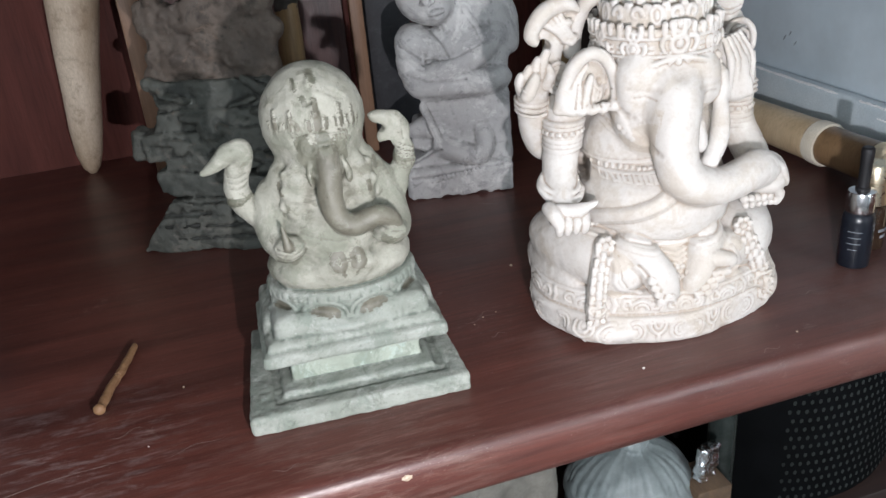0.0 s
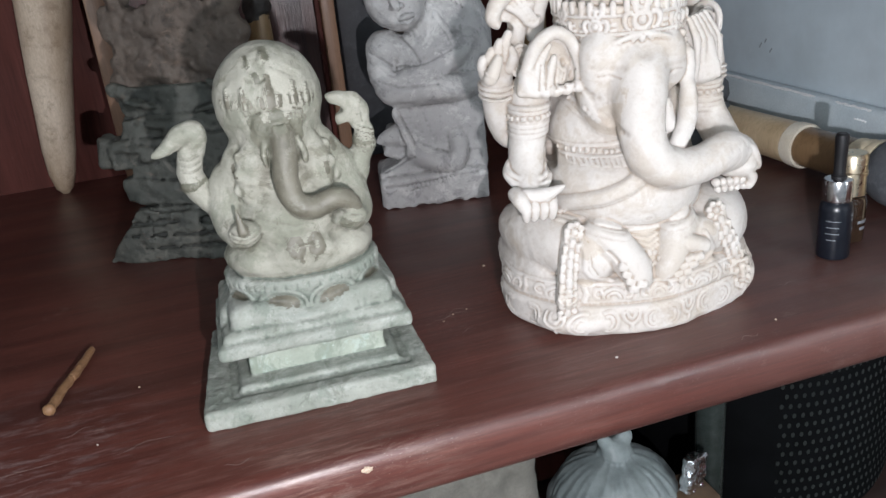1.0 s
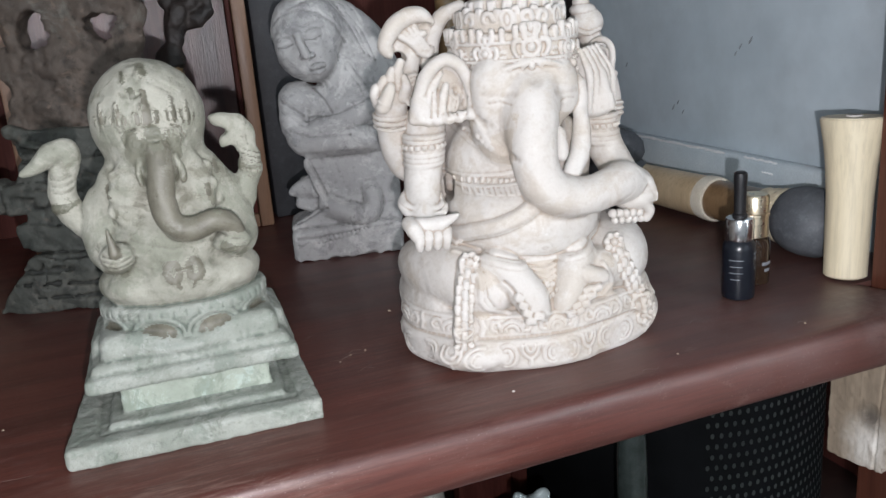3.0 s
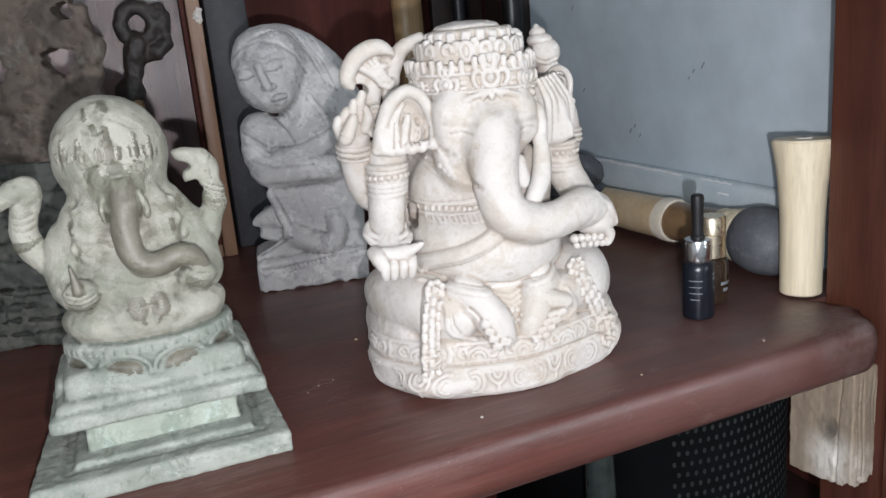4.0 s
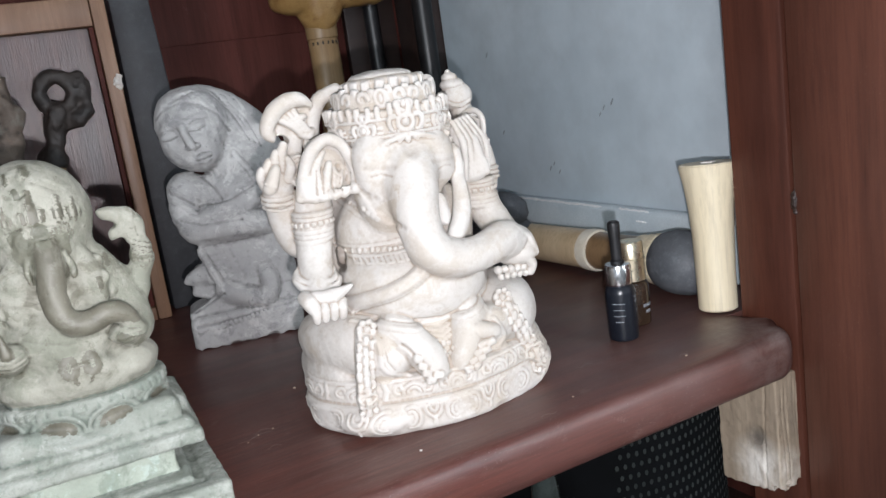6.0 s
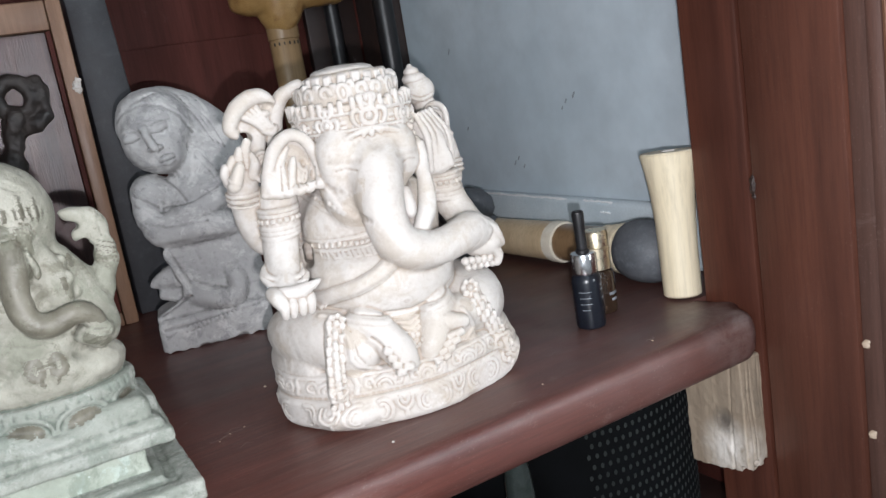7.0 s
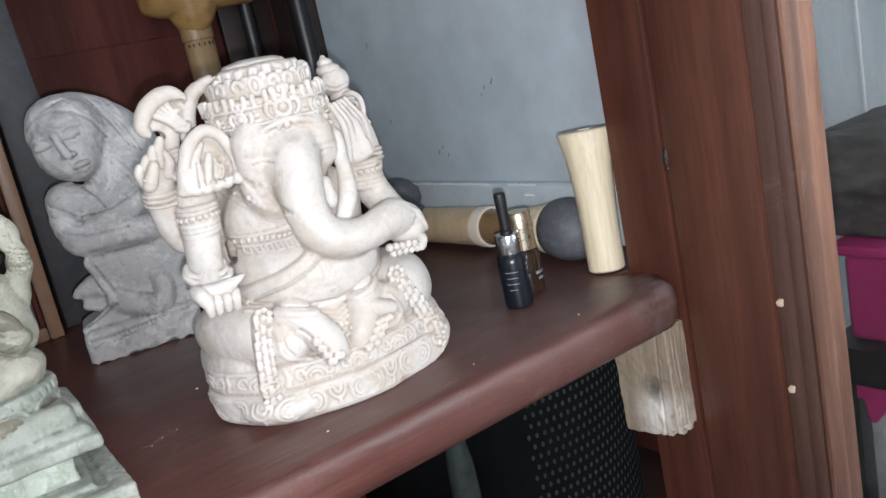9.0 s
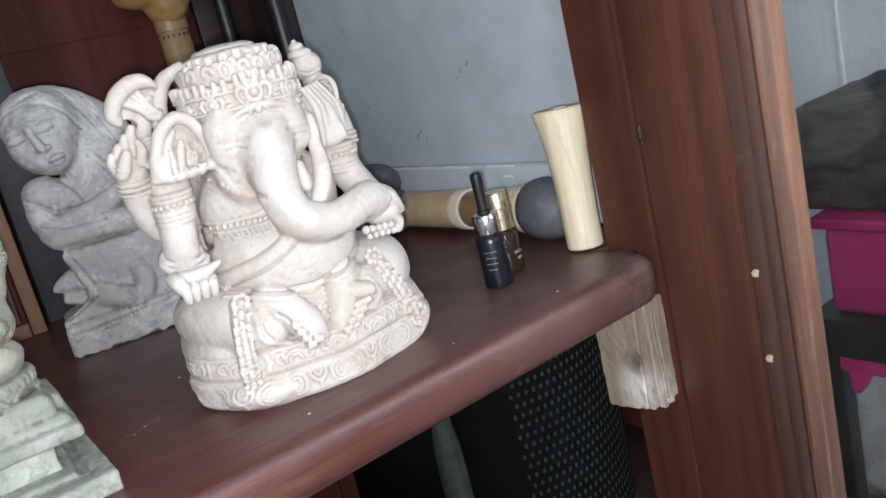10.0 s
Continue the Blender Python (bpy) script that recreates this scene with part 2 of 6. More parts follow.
GREENBASE = aged("pale_green_patina", (0.20, 0.22, 0.186), (0.345, 0.36, 0.32), (0.085, 0.103, 0.083), (0.39, 0.41, 0.375), 26, 0.8, 0.9,
                 (((0.165, 0.195, 0.163), 0.49, 0.6, 34), ((0.37, 0.385, 0.35), 0.53, 0.45, 44), ((0.125, 0.14, 0.11), 0.57, 0.6, 62), ((0.42, 0.435, 0.40), 0.59, 0.5, 80), ((0.11, 0.126, 0.10), 0.6, 0.55, 170), ((0.44, 0.455, 0.42), 0.62, 0.5, 300)), 0.499, 0.56)
TURQUOISE = aged("turquoise_patina", (0.25, 0.28, 0.23), (0.35, 0.385, 0.325), (0.16, 0.20, 0.16), (0.42, 0.48, 0.43), 40, 0.75, 0.5, (((0.43, 0.51, 0.47), 0.55, 0.6, 60), ((0.18, 0.215, 0.17), 0.52, 0.7, 50)), 0.485, 0.56)
DARKBRONZE = aged("rubbed_dark_bronze", (0.096, 0.090, 0.067), (0.172, 0.162, 0.125), (0.05, 0.048, 0.034), (0.24, 0.23, 0.18), 60, 0.5, 0.3, (((0.25, 0.245, 0.20), 0.55, 0.55, 70), ((0.075, 0.068, 0.048), 0.56, 0.5, 50)), 0.492)
OLIVE = aged("olive_bronze", (0.105, 0.105, 0.077), (0.20, 0.197, 0.152), (0.07, 0.072, 0.05), (0.32, 0.31, 0.25), 50, 0.5, 0.4, (((0.36, 0.355, 0.295), 0.54, 0.65, 60), ((0.09, 0.088, 0.062), 0.56, 0.6, 90)), 0.49)
GREYSTONE = aged("grey_soft_stone", (0.30, 0.298, 0.295), (0.45, 0.445, 0.435), (0.165, 0.162, 0.158), (0.55, 0.545, 0.54), 22, 0.85, 0.9, (((0.55, 0.545, 0.53), 0.53, 0.7, 34), ((0.22, 0.22, 0.222), 0.54, 0.65, 26), ((0.17, 0.17, 0.17), 0.60, 0.65, 90), ((0.52, 0.51, 0.50), 0.6, 0.55, 240)), 0.497)
DARKCARVE = aged("dark_weathered_carving", (0.030, 0.034, 0.029), (0.075, 0.076, 0.064), (0.012, 0.013, 0.011), (0.13, 0.125, 0.105), 26, 0.75, 0.9, (((0.11, 0.105, 0.088), 0.55, 0.6, 30), ((0.018, 0.02, 0.017), 0.54, 0.7, 44), ((0.12, 0.09, 0.068), 0.6, 0.5, 90)), 0.493, 0.55)
BROWNCARVE = aged("brown_weathered_carving", (0.046, 0.036, 0.029), (0.105, 0.080, 0.062), (0.018, 0.014, 0.011), (0.16, 0.125, 0.098), 22, 0.75, 0.9, (((0.12, 0.118, 0.10), 0.55, 0.6, 26), ((0.032, 0.024, 0.018), 0.54, 0.7, 38), ((0.15, 0.105, 0.075), 0.6, 0.5, 90)), 0.493, 0.55)
for m in (WHITESTONE, TANSTONE):
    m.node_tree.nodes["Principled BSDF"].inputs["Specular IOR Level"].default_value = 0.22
IRON = plain("rusty_black_iron", (0.015, 0.013, 0.012), (0.045, 0.035, 0.03), 60, 0.6, 0.5)
BLACK = plain("black_plastic", (0.008, 0.008, 0.009), (0.016, 0.016, 0.018), 60, 0.4, 0.05)
RUBBER = plain("dark_grey_rubber", (0.075, 0.082, 0.092), (0.13, 0.138, 0.15), 60, 0.6, 0.2, dust=0.6, dust_colour=(0.2, 0.22, 0.24))


# ---- mesh helpers ----
def finish(bm, name, material, smooth=True):
    me = bpy.data.meshes.new(name)
    bm.normal_update()
    bm.to_mesh(me)
    bm.free()
    me.materials.append(material)
    if smooth:
        me.shade_smooth()
        me.set_sharp_from_angle(angle=radians(38))
    return me


def part(name, bm, material, parent=None, label="", smooth=True):
    ob = new(name, finish(bm, name, material, smooth))
    if parent:
        ob.parent = parent
    if label:
        ob["label"] = label
    return ob


def root(name, label, category, at=(0, 0, 0), turn=0, group="", kind=""):
    ob = new(name)
    ob.matrix_world = pose(*at, 0, 0, turn)
    ob.empty_display_size = 0.02
    return tagged(ob, label, category, group, kind)


def slab(x0, x1, y0, y1, z0, z1, bevel=0.0, segments=2, bm=None):
    bm = bm or bmesh.new()
    made = bmesh.ops.create_cube(bm, size=1, matrix=Matrix.LocRotScale(((x0 + x1) / 2, (y0 + y1) / 2, (z0 + z1) / 2), None, (x1 - x0, y1 - y0, z1 - z0)))
    if bevel:
        edges = {e for v in made["verts"] for e in v.link_edges}
        bmesh.ops.bevel(bm, geom=list(edges), offset=bevel, segments=segments, affect="EDGES", profile=0.5)
    return bm


def lathe(profile, steps=32, squash=1.0, bm=None, wobble=0.0, seed=0.0):
    """A solid turned round z: (radius, height) from bottom to top."""
    bm = bm or bmesh.new()
    rings = []
    for r, z in profile:
        ring = []
        for k in range(steps):
            a = math.tau * k / steps
            w = 1 + wobble * noise.noise((math.cos(a) * 1.3 + seed, math.sin(a) * 1.3, z * 30))
            ring.append(bm.verts.new((r * w * math.cos(a), r * w * squash * math.sin(a), z)))
        rings.append(ring)
    for a, b in zip(rings, rings[1:]):
        for k in range(steps):
            bm.faces.new((a[k], a[(k + 1) % steps], b[(k + 1) % steps], b[k]))
    bm.faces.new(rings[0][::-1])
    bm.faces.new(rings[-1])
    return bm


def pipe(points, radii, steps=14, bm=None):
    """A round bar along points, with a radius at each."""
    bm = bm or bmesh.new()
    pts = [Vector(p) for p in points]
    rings = []
    for k, p in enumerate(pts):
        d = (pts[min(k + 1, len(pts) - 1)] - pts[max(k - 1, 0)]).normalized()
        side = d.cross(Vector((0.13, 0.31, 0.94)))
        side = (side if side.length > 0.05 else d.cross(Vector((1, 0, 0)))).normalized()
        up = side.cross(d)
        rings.append([bm.verts.new(p + radii[k] * (math.cos(math.tau * j / steps) * side + math.sin(math.tau * j / steps) * up)) for j in range(steps)])
    for a, b in zip(rings, rings[1:]):
        for j in range(steps):
            bm.faces.new((a[j], a[(j + 1) % steps], b[(j + 1) % steps], b[j]))
    bm.faces.new(rings[0][::-1])
    bm.faces.new(rings[-1])
    bmesh.ops.recalc_face_normals(bm, faces=bm.faces)
    return bm


class Clay:
    """A solid built up from soft-joined forms on a grid of distances, in centimetres."""

    def __init__(self, lo, hi, step):
        self.lo, self.step = np.array(lo, float), step
        self.count = np.ceil((np.array(hi, float) - self.lo) / step).astype(int) + 1
        self.f = np.full(self.count, 2.0, np.float32)
        self.tag, self.ink = np.zeros(self.count, np.int8), 0

    def region(self, lo, hi, pad):
        a = np.clip(np.floor((np.array(lo) - pad - self.lo) / self.step).astype(int), 0, self.count - 1)
        b = np.clip(np.ceil((np.array(hi) + pad - self.lo) / self.step).astype(int) + 1, 1, self.count)
        cut = tuple(slice(i, max(j, i + 1)) for i, j in zip(a, b))
        axes = [(self.lo[k] + self.step * np.arange(cut[k].start, cut[k].stop)).astype(np.float32) for k in range(3)]
        return cut, np.meshgrid(*axes, indexing="ij")

    def join(self, cut, d, k, carve):
        a = self.f[cut]
        if self.ink or not carve:
            self.tag[cut] = np.where(-d > a if carve else d < a + 0.02, self.ink, self.tag[cut])
        if carve:
            h = np.maximum(k - np.abs(a + d), 0) / max(k, 1e-6)
            self.f[cut] = np.maximum(a, -d) + h * h * k * 0.25
        else:
            h = np.maximum(k - np.abs(a - d), 0) / max(k, 1e-6)
            self.f[cut] = np.minimum(a, d) - h * h * k * 0.25

    def ball(self, c, r, turn=(0, 0, 0), k=0.3, carve=False):
        r = np.array([r] * 3 if np.isscalar(r) else r, float)
        big = r.max()
        cut, (x, y, z) = self.region(np.array(c) - big, np.array(c) + big, k + 3 * self.step)
        m = np.array(Euler([radians(t) for t in turn]).to_matrix().transposed())
        p = [m[i][0] * (x - c[0]) + m[i][1] * (y - c[1]) + m[i][2] * (z - c[2]) for i in range(3)]
        q = np.sqrt(sum((p[i] / r[i]) ** 2 for i in range(3)))
        g = np.sqrt(sum((p[i] / r[i] ** 2) ** 2 for i in range(3))) + 1e-6
        self.join(cut, q * (q - 1) / g, k, carve)
        return self

    def bar(self, a, b, ra, rb=None, k=0.3, carve=False):
        rb = ra if rb is None else rb
        a, b = np.array(a, float), np.array(b, float)
        big = max(ra, rb)
        cut, (x, y, z) = self.region(np.minimum(a, b) - big, np.maximum(a, b) + big, k + 3 * self.step)
        d = b - a
        t = np.clip(((x - a[0]) * d[0] + (y - a[1]) * d[1] + (z - a[2]) * d[2]) / max(d @ d, 1e-9), 0, 1)
        self.join(cut, np.sqrt((x - a[0] - t * d[0]) ** 2 + (y - a[1] - t * d[1]) ** 2 + (z - a[2] - t * d[2]) ** 2) - (ra + (rb - ra) * t), k, carve)
        return self

    def limb(self, points, radii, k=0.3, carve=False):
        """A rounded limb along a smooth line through the points."""
        p = np.array(points, float)
        n = len(p)
        fine, rad = [], []
        for i in range(n - 1):
            p0, p1, p2, p3 = p[max(i - 1, 0)], p[i], p[i + 1], p[min(i + 2, n - 1)]
            for s in range(4):
                t = s / 4
                fine.append(0.5 * (2 * p1 + (p2 - p0) * t + (2 * p0 - 5 * p1 + 4 * p2 - p3) * t * t + (3 * p1 - p0 - 3 * p2 + p3) * t ** 3))
                rad.append(radii[i] + (radii[i + 1] - radii[i]) * t)
        fine.append(p[-1])
        rad.append(radii[-1])
        for i in range(len(fine) - 1):
            self.bar(fine[i], fine[i + 1], rad[i], rad[i + 1], k, carve)
        return self

    def box(self, c, half, edge=0.2, turn=(0, 0, 0), k=0.2, carve=False):
        h = np.array(half, float)
        big = np.linalg.norm(h)
        cut, (x, y, z) = self.region(np.array(c) - big, np.array(c) + big, k + 3 * self.step)
        m = np.array(Euler([radians(t) for t in turn]).to_matrix().transposed())
        q = [np.abs(m[i][0] * (x - c[0]) + m[i][1] * (y - c[1]) + m[i][2] * (z - c[2])) - h[i] + edge for i in range(3)]
        out = np.sqrt(sum(np.maximum(v, 0) ** 2 for v in q))
        self.join(cut, out + np.minimum(np.maximum(q[0], np.maximum(q[1], q[2])), 0) - edge, k, carve)
        return self

    def drum(self, c, rx, ry, half, edge=0.2, k=0.2, carve=False, flare=0.0):
        """An upright oval drum; flare widens it towards the top."""
        big = max(rx, ry) * (1 + abs(flare))
        cut, (x, y, z) = self.region((c[0] - big, c[1] - big, c[2] - half), (c[0] + big, c[1] + big, c[2] + half), k + 3 * self.step)
        s = 1 + flare * (z - c[2]) / half
        u, v = (x - c[0]) / (rx * s), (y - c[1]) / (ry * s)
        q = np.sqrt(u * u + v * v) + 1e-6
        g = np.sqrt((u / (rx * s)) ** 2 + (v / (ry * s)) ** 2) + 1e-6
        a = q * (q - 1) / g + edge
        b = np.abs(z - c[2]) - half + edge
        self.join(cut, np.sqrt(np.maximum(a, 0) ** 2 + np.maximum(b, 0) ** 2) + np.minimum(np.maximum(a, b), 0) - edge, k, carve)
        return self

    def hoop(self, c, radius, thick, turn=(0, 0, 0), squash=1.0, k=0.1, carve=False):
        """A ring round the turned z axis."""
        big = radius * max(1, squash) + thick
        cut, (x, y, z) = self.region(np.array(c) - big, np.array(c) + big, k + 3 * self.step)
        m = np.array(Euler([radians(t) for t in turn]).to_matrix().transposed())
        p = [m[i][0] * (x - c[0]) + m[i][1] * (y - c[1]) + m[i][2] * (z - c[2]) for i in range(3)]
        u, v = p[0] / radius, p[1] / (radius * squash)
        q = np.sqrt(u * u + v * v) + 1e-6
        g = np.sqrt((u / radius) ** 2 + (v / (radius * squash)) ** 2) + 1e-6
        self.join(cut, np.sqrt((q * (q - 1) / g) ** 2 + p[2] ** 2) - thick, k, carve)
        return self

    def front(self, x, z, lost=-4.0):
        """Where the surface first lies, coming from the front at x, z."""
        i, k = int(round((x - self.lo[0]) / self.step)), int(round((z - self.lo[2]) / self.step))
        line = self.f[min(max(i, 0), self.count[0] - 1), :, min(max(k, 0), self.count[2] - 1)]
        j = int(np.argmax(line < 0))
        if j == 0:
            return lost
        t = line[j - 1] / max(line[j - 1] - line[j], 1e-6)
        return float(self.lo[1] + self.step * (j - 1 + t))

    def draw(self, points, width, height, flat=0.0):
        """Raises (or, below nought, cuts) the surface along a line; flat widens the top of the ridge."""
        p = np.array(points, float)
        cut, (x, y, z) = self.region(p.min(0), p.max(0), width + 2 * self.step)
        best = np.full(x.shape, 9.0, np.float32)
        for a, b in zip(p, p[1:]):
            d = b - a
            t = np.clip(((x - a[0]) * d[0] + (y - a[1]) * d[1] + (z - a[2]) * d[2]) / max(d @ d, 1e-9), 0, 1)
            best = np.minimum(best, np.sqrt((x - a[0] - t * d[0]) ** 2 + (y - a[1] - t * d[1]) ** 2 + (z - a[2] - t * d[2]) ** 2))
        w = np.clip((width - best) / (width * (1 - flat)), 0, 1)
        self.f[cut] -= height * w * w * (3 - 2 * w)
        if self.ink:
            self.tag[cut] = np.where((w > 0.45) & (np.abs(self.f[cut]) < 0.5), self.ink, self.tag[cut])
        return self

    def sketch(self, points, width, height, flat=0.0, gap=0.2):
        """A line of x, z drawn on the front of the solid."""
        fine = []
        for (x0, z0), (x1, z1) in zip(points, points[1:]):
            n = max(1, int(math.hypot(x1 - x0, z1 - z0) / gap))
            fine += [(x0 + (x1 - x0) * j / n, z0 + (z1 - z0) * j / n) for j in range(n)]
        fine.append(points[-1])
        return self.draw([(x, self.front(x, z), z) for x, z in fine], width, height, flat)

    def rough(self, amount, size, seed=0):
        """Uneven surface: lumps of about that size, in centimetres."""
        r = np.random.RandomState(seed)
        for scale, part_of in ((1.0, 1.0), (0.45, 0.5)):
            cell = size * scale / self.step
            a = r.uniform(-1, 1, tuple(int(n / cell) + 3 for n in self.count)).astype(np.float32)
            for axis in range(3):
                t = np.arange(self.count[axis]) / cell
                i = t.astype(int)
                w = (t - i).astype(np.float32)
                w = (w * w * (3 - 2 * w)).reshape([-1 if q == axis else 1 for q in range(3)])
                a = np.take(a, i, axis) * (1 - w) + np.take(a, i + 1, axis) * w
            self.f += a * (amount * part_of)
        return self

    def soften(self, times=1):
        """Wear: rounds off edges and small relief."""
        for _ in range(times):
            for axis in range(3):
                a = np.moveaxis(self.f, axis, 0)
                a[1:-1] = 0.25 * a[:-2] + 0.5 * a[1:-1] + 0.25 * a[2:]
        return self

    def mesh(self, name, material, scale=0.01):
        f, n = self.f, self.count
        f[0], f[-1], f[:, 0], f[:, -1], f[:, :, 0], f[:, :, -1] = 1, 1, 1, 1, 1, 1
        inside = f < 0
        corner = [(i, j, k) for i in (0, 1) for j in (0, 1) for k in (0, 1)]

        def shifted(a, o):
            return a[o[0]:n[0] - 1 + o[0], o[1]:n[1] - 1 + o[1], o[2]:n[2] - 1 + o[2]]
        total = sum(shifted(inside, o).astype(np.int8) for o in corner)
        cells = np.argwhere((total > 0) & (total < 8))
        index = np.full(n - 1, -1, np.int64)
        index[tuple(cells.T)] = np.arange(len(cells))
        value = {o: f[tuple((cells + o).T)] for o in corner}
        place, hits = np.zeros((len(cells), 3)), np.zeros(len(cells))
        for a in corner:
            for axis in range(3):
                if a[axis] == 0:
                    b = tuple(v + (q == axis) for q, v in enumerate(a))
                    va, vb = value[a], value[b]
                    cross = (va < 0) != (vb < 0)
                    t = np.where(cross, va / np.where(cross, va - vb, 1), 0)
                    spot = np.repeat(np.array([a], float), len(cells), 0)
                    spot[:, axis] += t
                    place[cross] += spot[cross]
                    hits += cross
        verts = (self.lo + self.step * (cells + place / hits[:, None])) * scale
        quads = []
        for axis in range(3):
            lo = [slice(1, -1)] * 3
            lo[axis] = slice(0, -1)
            hi = list(lo)
            hi[axis] = slice(1, None)
            a, b = inside[tuple(lo)], inside[tuple(hi)]
            base = np.array([0 if q == axis else 1 for q in range(3)])
            u, v = [(1, 2), (2, 0), (0, 1)][axis]
            for way in (0, 1):
                e = np.argwhere((a & ~b) if way == 0 else (b & ~a)) + base
                du, dv = np.eye(3, dtype=int)[u], np.eye(3, dtype=int)[v]
                four = [index[tuple((e - o).T)] for o in (du * 0, du, du + dv, dv)]
                quads.append(np.stack(four if way == 0 else four[::-1], 1))
        quads = np.concatenate(quads)
        me = bpy.data.meshes.new(name)
        me.vertices.add(len(verts))
        me.vertices.foreach_set("co", verts.ravel())
        me.loops.add(quads.size)
        me.loops.foreach_set("vertex_index", quads.ravel())
        me.polygons.add(len(quads))
        me.polygons.foreach_set("loop_start", np.arange(0, quads.size, 4))
        me.polygons.foreach_set("loop_total", np.full(len(quads), 4))
        me.update(calc_edges=True)
        for m in material if isinstance(material, tuple) else (material,):
            me.materials.append(m)
        if self.tag.any():
            me.polygons.foreach_set("material_index", self.tag[tuple(cells[quads[:, 0]].T)].astype(np.int32))
        me.shade_smooth()
        return me


# ---- the cabinet and the room ----
def box_piece(name, material, dims, bevel=0.002, parent=None, label="", category="", kind="structure"):
    ob = part(name, slab(*dims, bevel), material, parent, "")
    return ob if parent else tagged(ob, label, category, "", kind)


def build_shelf():
    """A thick board with a rounded front edge and a rounded corner."""
    bm = bmesh.new()
    x0, x1, y0, y1, t = -0.62, 0.503, 0.0, 0.60, 0.033
    profile = []
    for k in range(13):
        a = math.pi * k / 12
        lift, bulge = math.cos(a), math.sin(a)
        profile.append((0.011 * (1 - bulge ** 0.6), -t / 2 + t / 2 * math.copysign(abs(lift) ** 0.75, lift)))
    outline = [(x0, 0.0)]
    r = 0.020
    for k in range(11):
        a = math.pi / 2 * k / 10
        outline.append((x1 - r + r * math.sin(a), r - r * math.cos(a)))
    outline += [(x1, 0.0545), (x1 + 0.0583, 0.0545), (x1 + 0.0583, y1), (x0, y1)]
    # rounded rim: each level of the half-round follows the outline, drawn in at top and bottom
    levels = []
    for d, z in profile:
        ring = []
        for x, y in outline:
            inx = 1.45 * d if x > x1 - r - 1e-6 and y < 0.19 else 0.0
            iny = d if y < r + 1e-6 else 0.0
            cx, cy = x1 - r, r
            if x > cx and y < cy:
                v = Vector((x - cx, y - cy)).normalized()
                ring.append((cx + v.x * (r - 1.45 * d), cy + v.y * (r - d), z))
            else:
                ring.append((x - inx if y > r else x, y + iny, z))
        levels.append([bm.verts.new(p) for p in ring])
    for a, b in zip(levels, levels[1:]):
        for k in range(len(a)):
            j = (k + 1) % len(a)
            bm.faces.new((a[k], b[k], b[j], a[j]))
    bm.faces.new(levels[0])
    bm.faces.new(levels[-1][::-1])
    bmesh.ops.recalc_face_normals(bm, faces=bm.faces)
    return tagged(part("shelf", bm, SHELF), "thick varnished red-brown wooden shelf board with rounded front edge", "shelf", kind="structure")


shelf = build_shelf()
dent = Clay((-1.2, -0.6, -0.7), (1.2, 0.6, 0.7), 0.06)
dent.ball((0, 0, 0), (0.55, 0.16, 0.3), (0, 12, 0))
dent.ball((0.5, 0, 0.15), (0.3, 0.12, 0.16))
dent.rough(0.1, 0.3, 4)
mark = new("chip", dent.mesh("chip", BONE))
mark.parent, mark.location, mark.scale = shelf, (0.083, 0.0012, -0.0085), (0.5, 0.6, 0.6)
mark["label"] = "pale chip in the varnished edge"

# thin scratches in the varnish
SCRATCH = plain("pale_scratch", (0.16, 0.115, 0.105), (0.26, 0.21, 0.19), 300, 0.7, 0.0)
for x, y, run, turn, w in ((-0.150, 0.052, 0.10, 8, 0.5), (-0.135, 0.068, 0.04, 24, 0.4), (-0.165, 0.040, 0.03, 14, 0.6), (-0.03, 0.058, 0.03, 10, 0.35), (-0.06, 0.085, 0.018, 18, 0.4),
                           (0.155, 0.116, 0.022, 8, 0.45), (0.165, 0.122, 0.012, 14, 0.4), (0.165, 0.095, 0.01, 5, 0.35), (0.415, 0.022, 0.010, 20, 0.5), (0.36, 0.058, 0.012, -8, 0.35), (0.30, 0.013, 0.012, 4, 0.4), (0.02, 0.022, 0.014, 4, 0.3)):
    bm = pipe([(run * q / 8, 0.0016 * math.sin(q * 0.9 + x * 60), 0) for q in range(9)], [0.0004 * w * (0.35 + math.sin(0.3 + q * 0.33)) for q in range(9)], 6)
    line = part("scratch", bm, SCRATCH, shelf)
    line.matrix_world = pose(x, y, 0.00005, 0, 0, turn) @ Matrix.Diagonal((1, 1, 0.3, 1))

# back wall of upright boards
back = root("wall_back", "reddish brown wooden back wall of the cabinet", "wall", kind="structure")
x = -0.70
for k, w in enumerate((0.19, 0.21, 0.17, 0.20, 0.16, 0.105, 0.145, 0.17, 0.18)):
    part("board", slab(x, x + w, 0.6005 + 0.0002 * (k % 2), 0.622, -0.9, 0.75), BACKWOOD, back)
    x += w
box_piece("rail_back", BACKWOOD, (0.232, 0.4645, 0.5985, 0.6003, 0.262, 0.33), 0.0004, label="reddish brown cross rail on the cabinet back", category="rail")

# right side: grey painted panel with a bead at its foot
box_piece("wall_right", GREYWALL, (0.562, 0.582, 0.054, 0.53, 0.0005, 0.75), 0, label="grey-blue painted side panel, scuffed", category="wall")
bead = part("bead_right", slab(0.5475, 0.5615, 0.062, 0.508, 0.0005, 0.0535, 0.005, 5), plain("glossy_grey_paint", (0.50, 0.585, 0.63), (0.60, 0.675, 0.71), 30, 0.22, 0.08))
tagged(bead, "grey-blue painted bead along the foot of the panel", "trim", kind="structure")
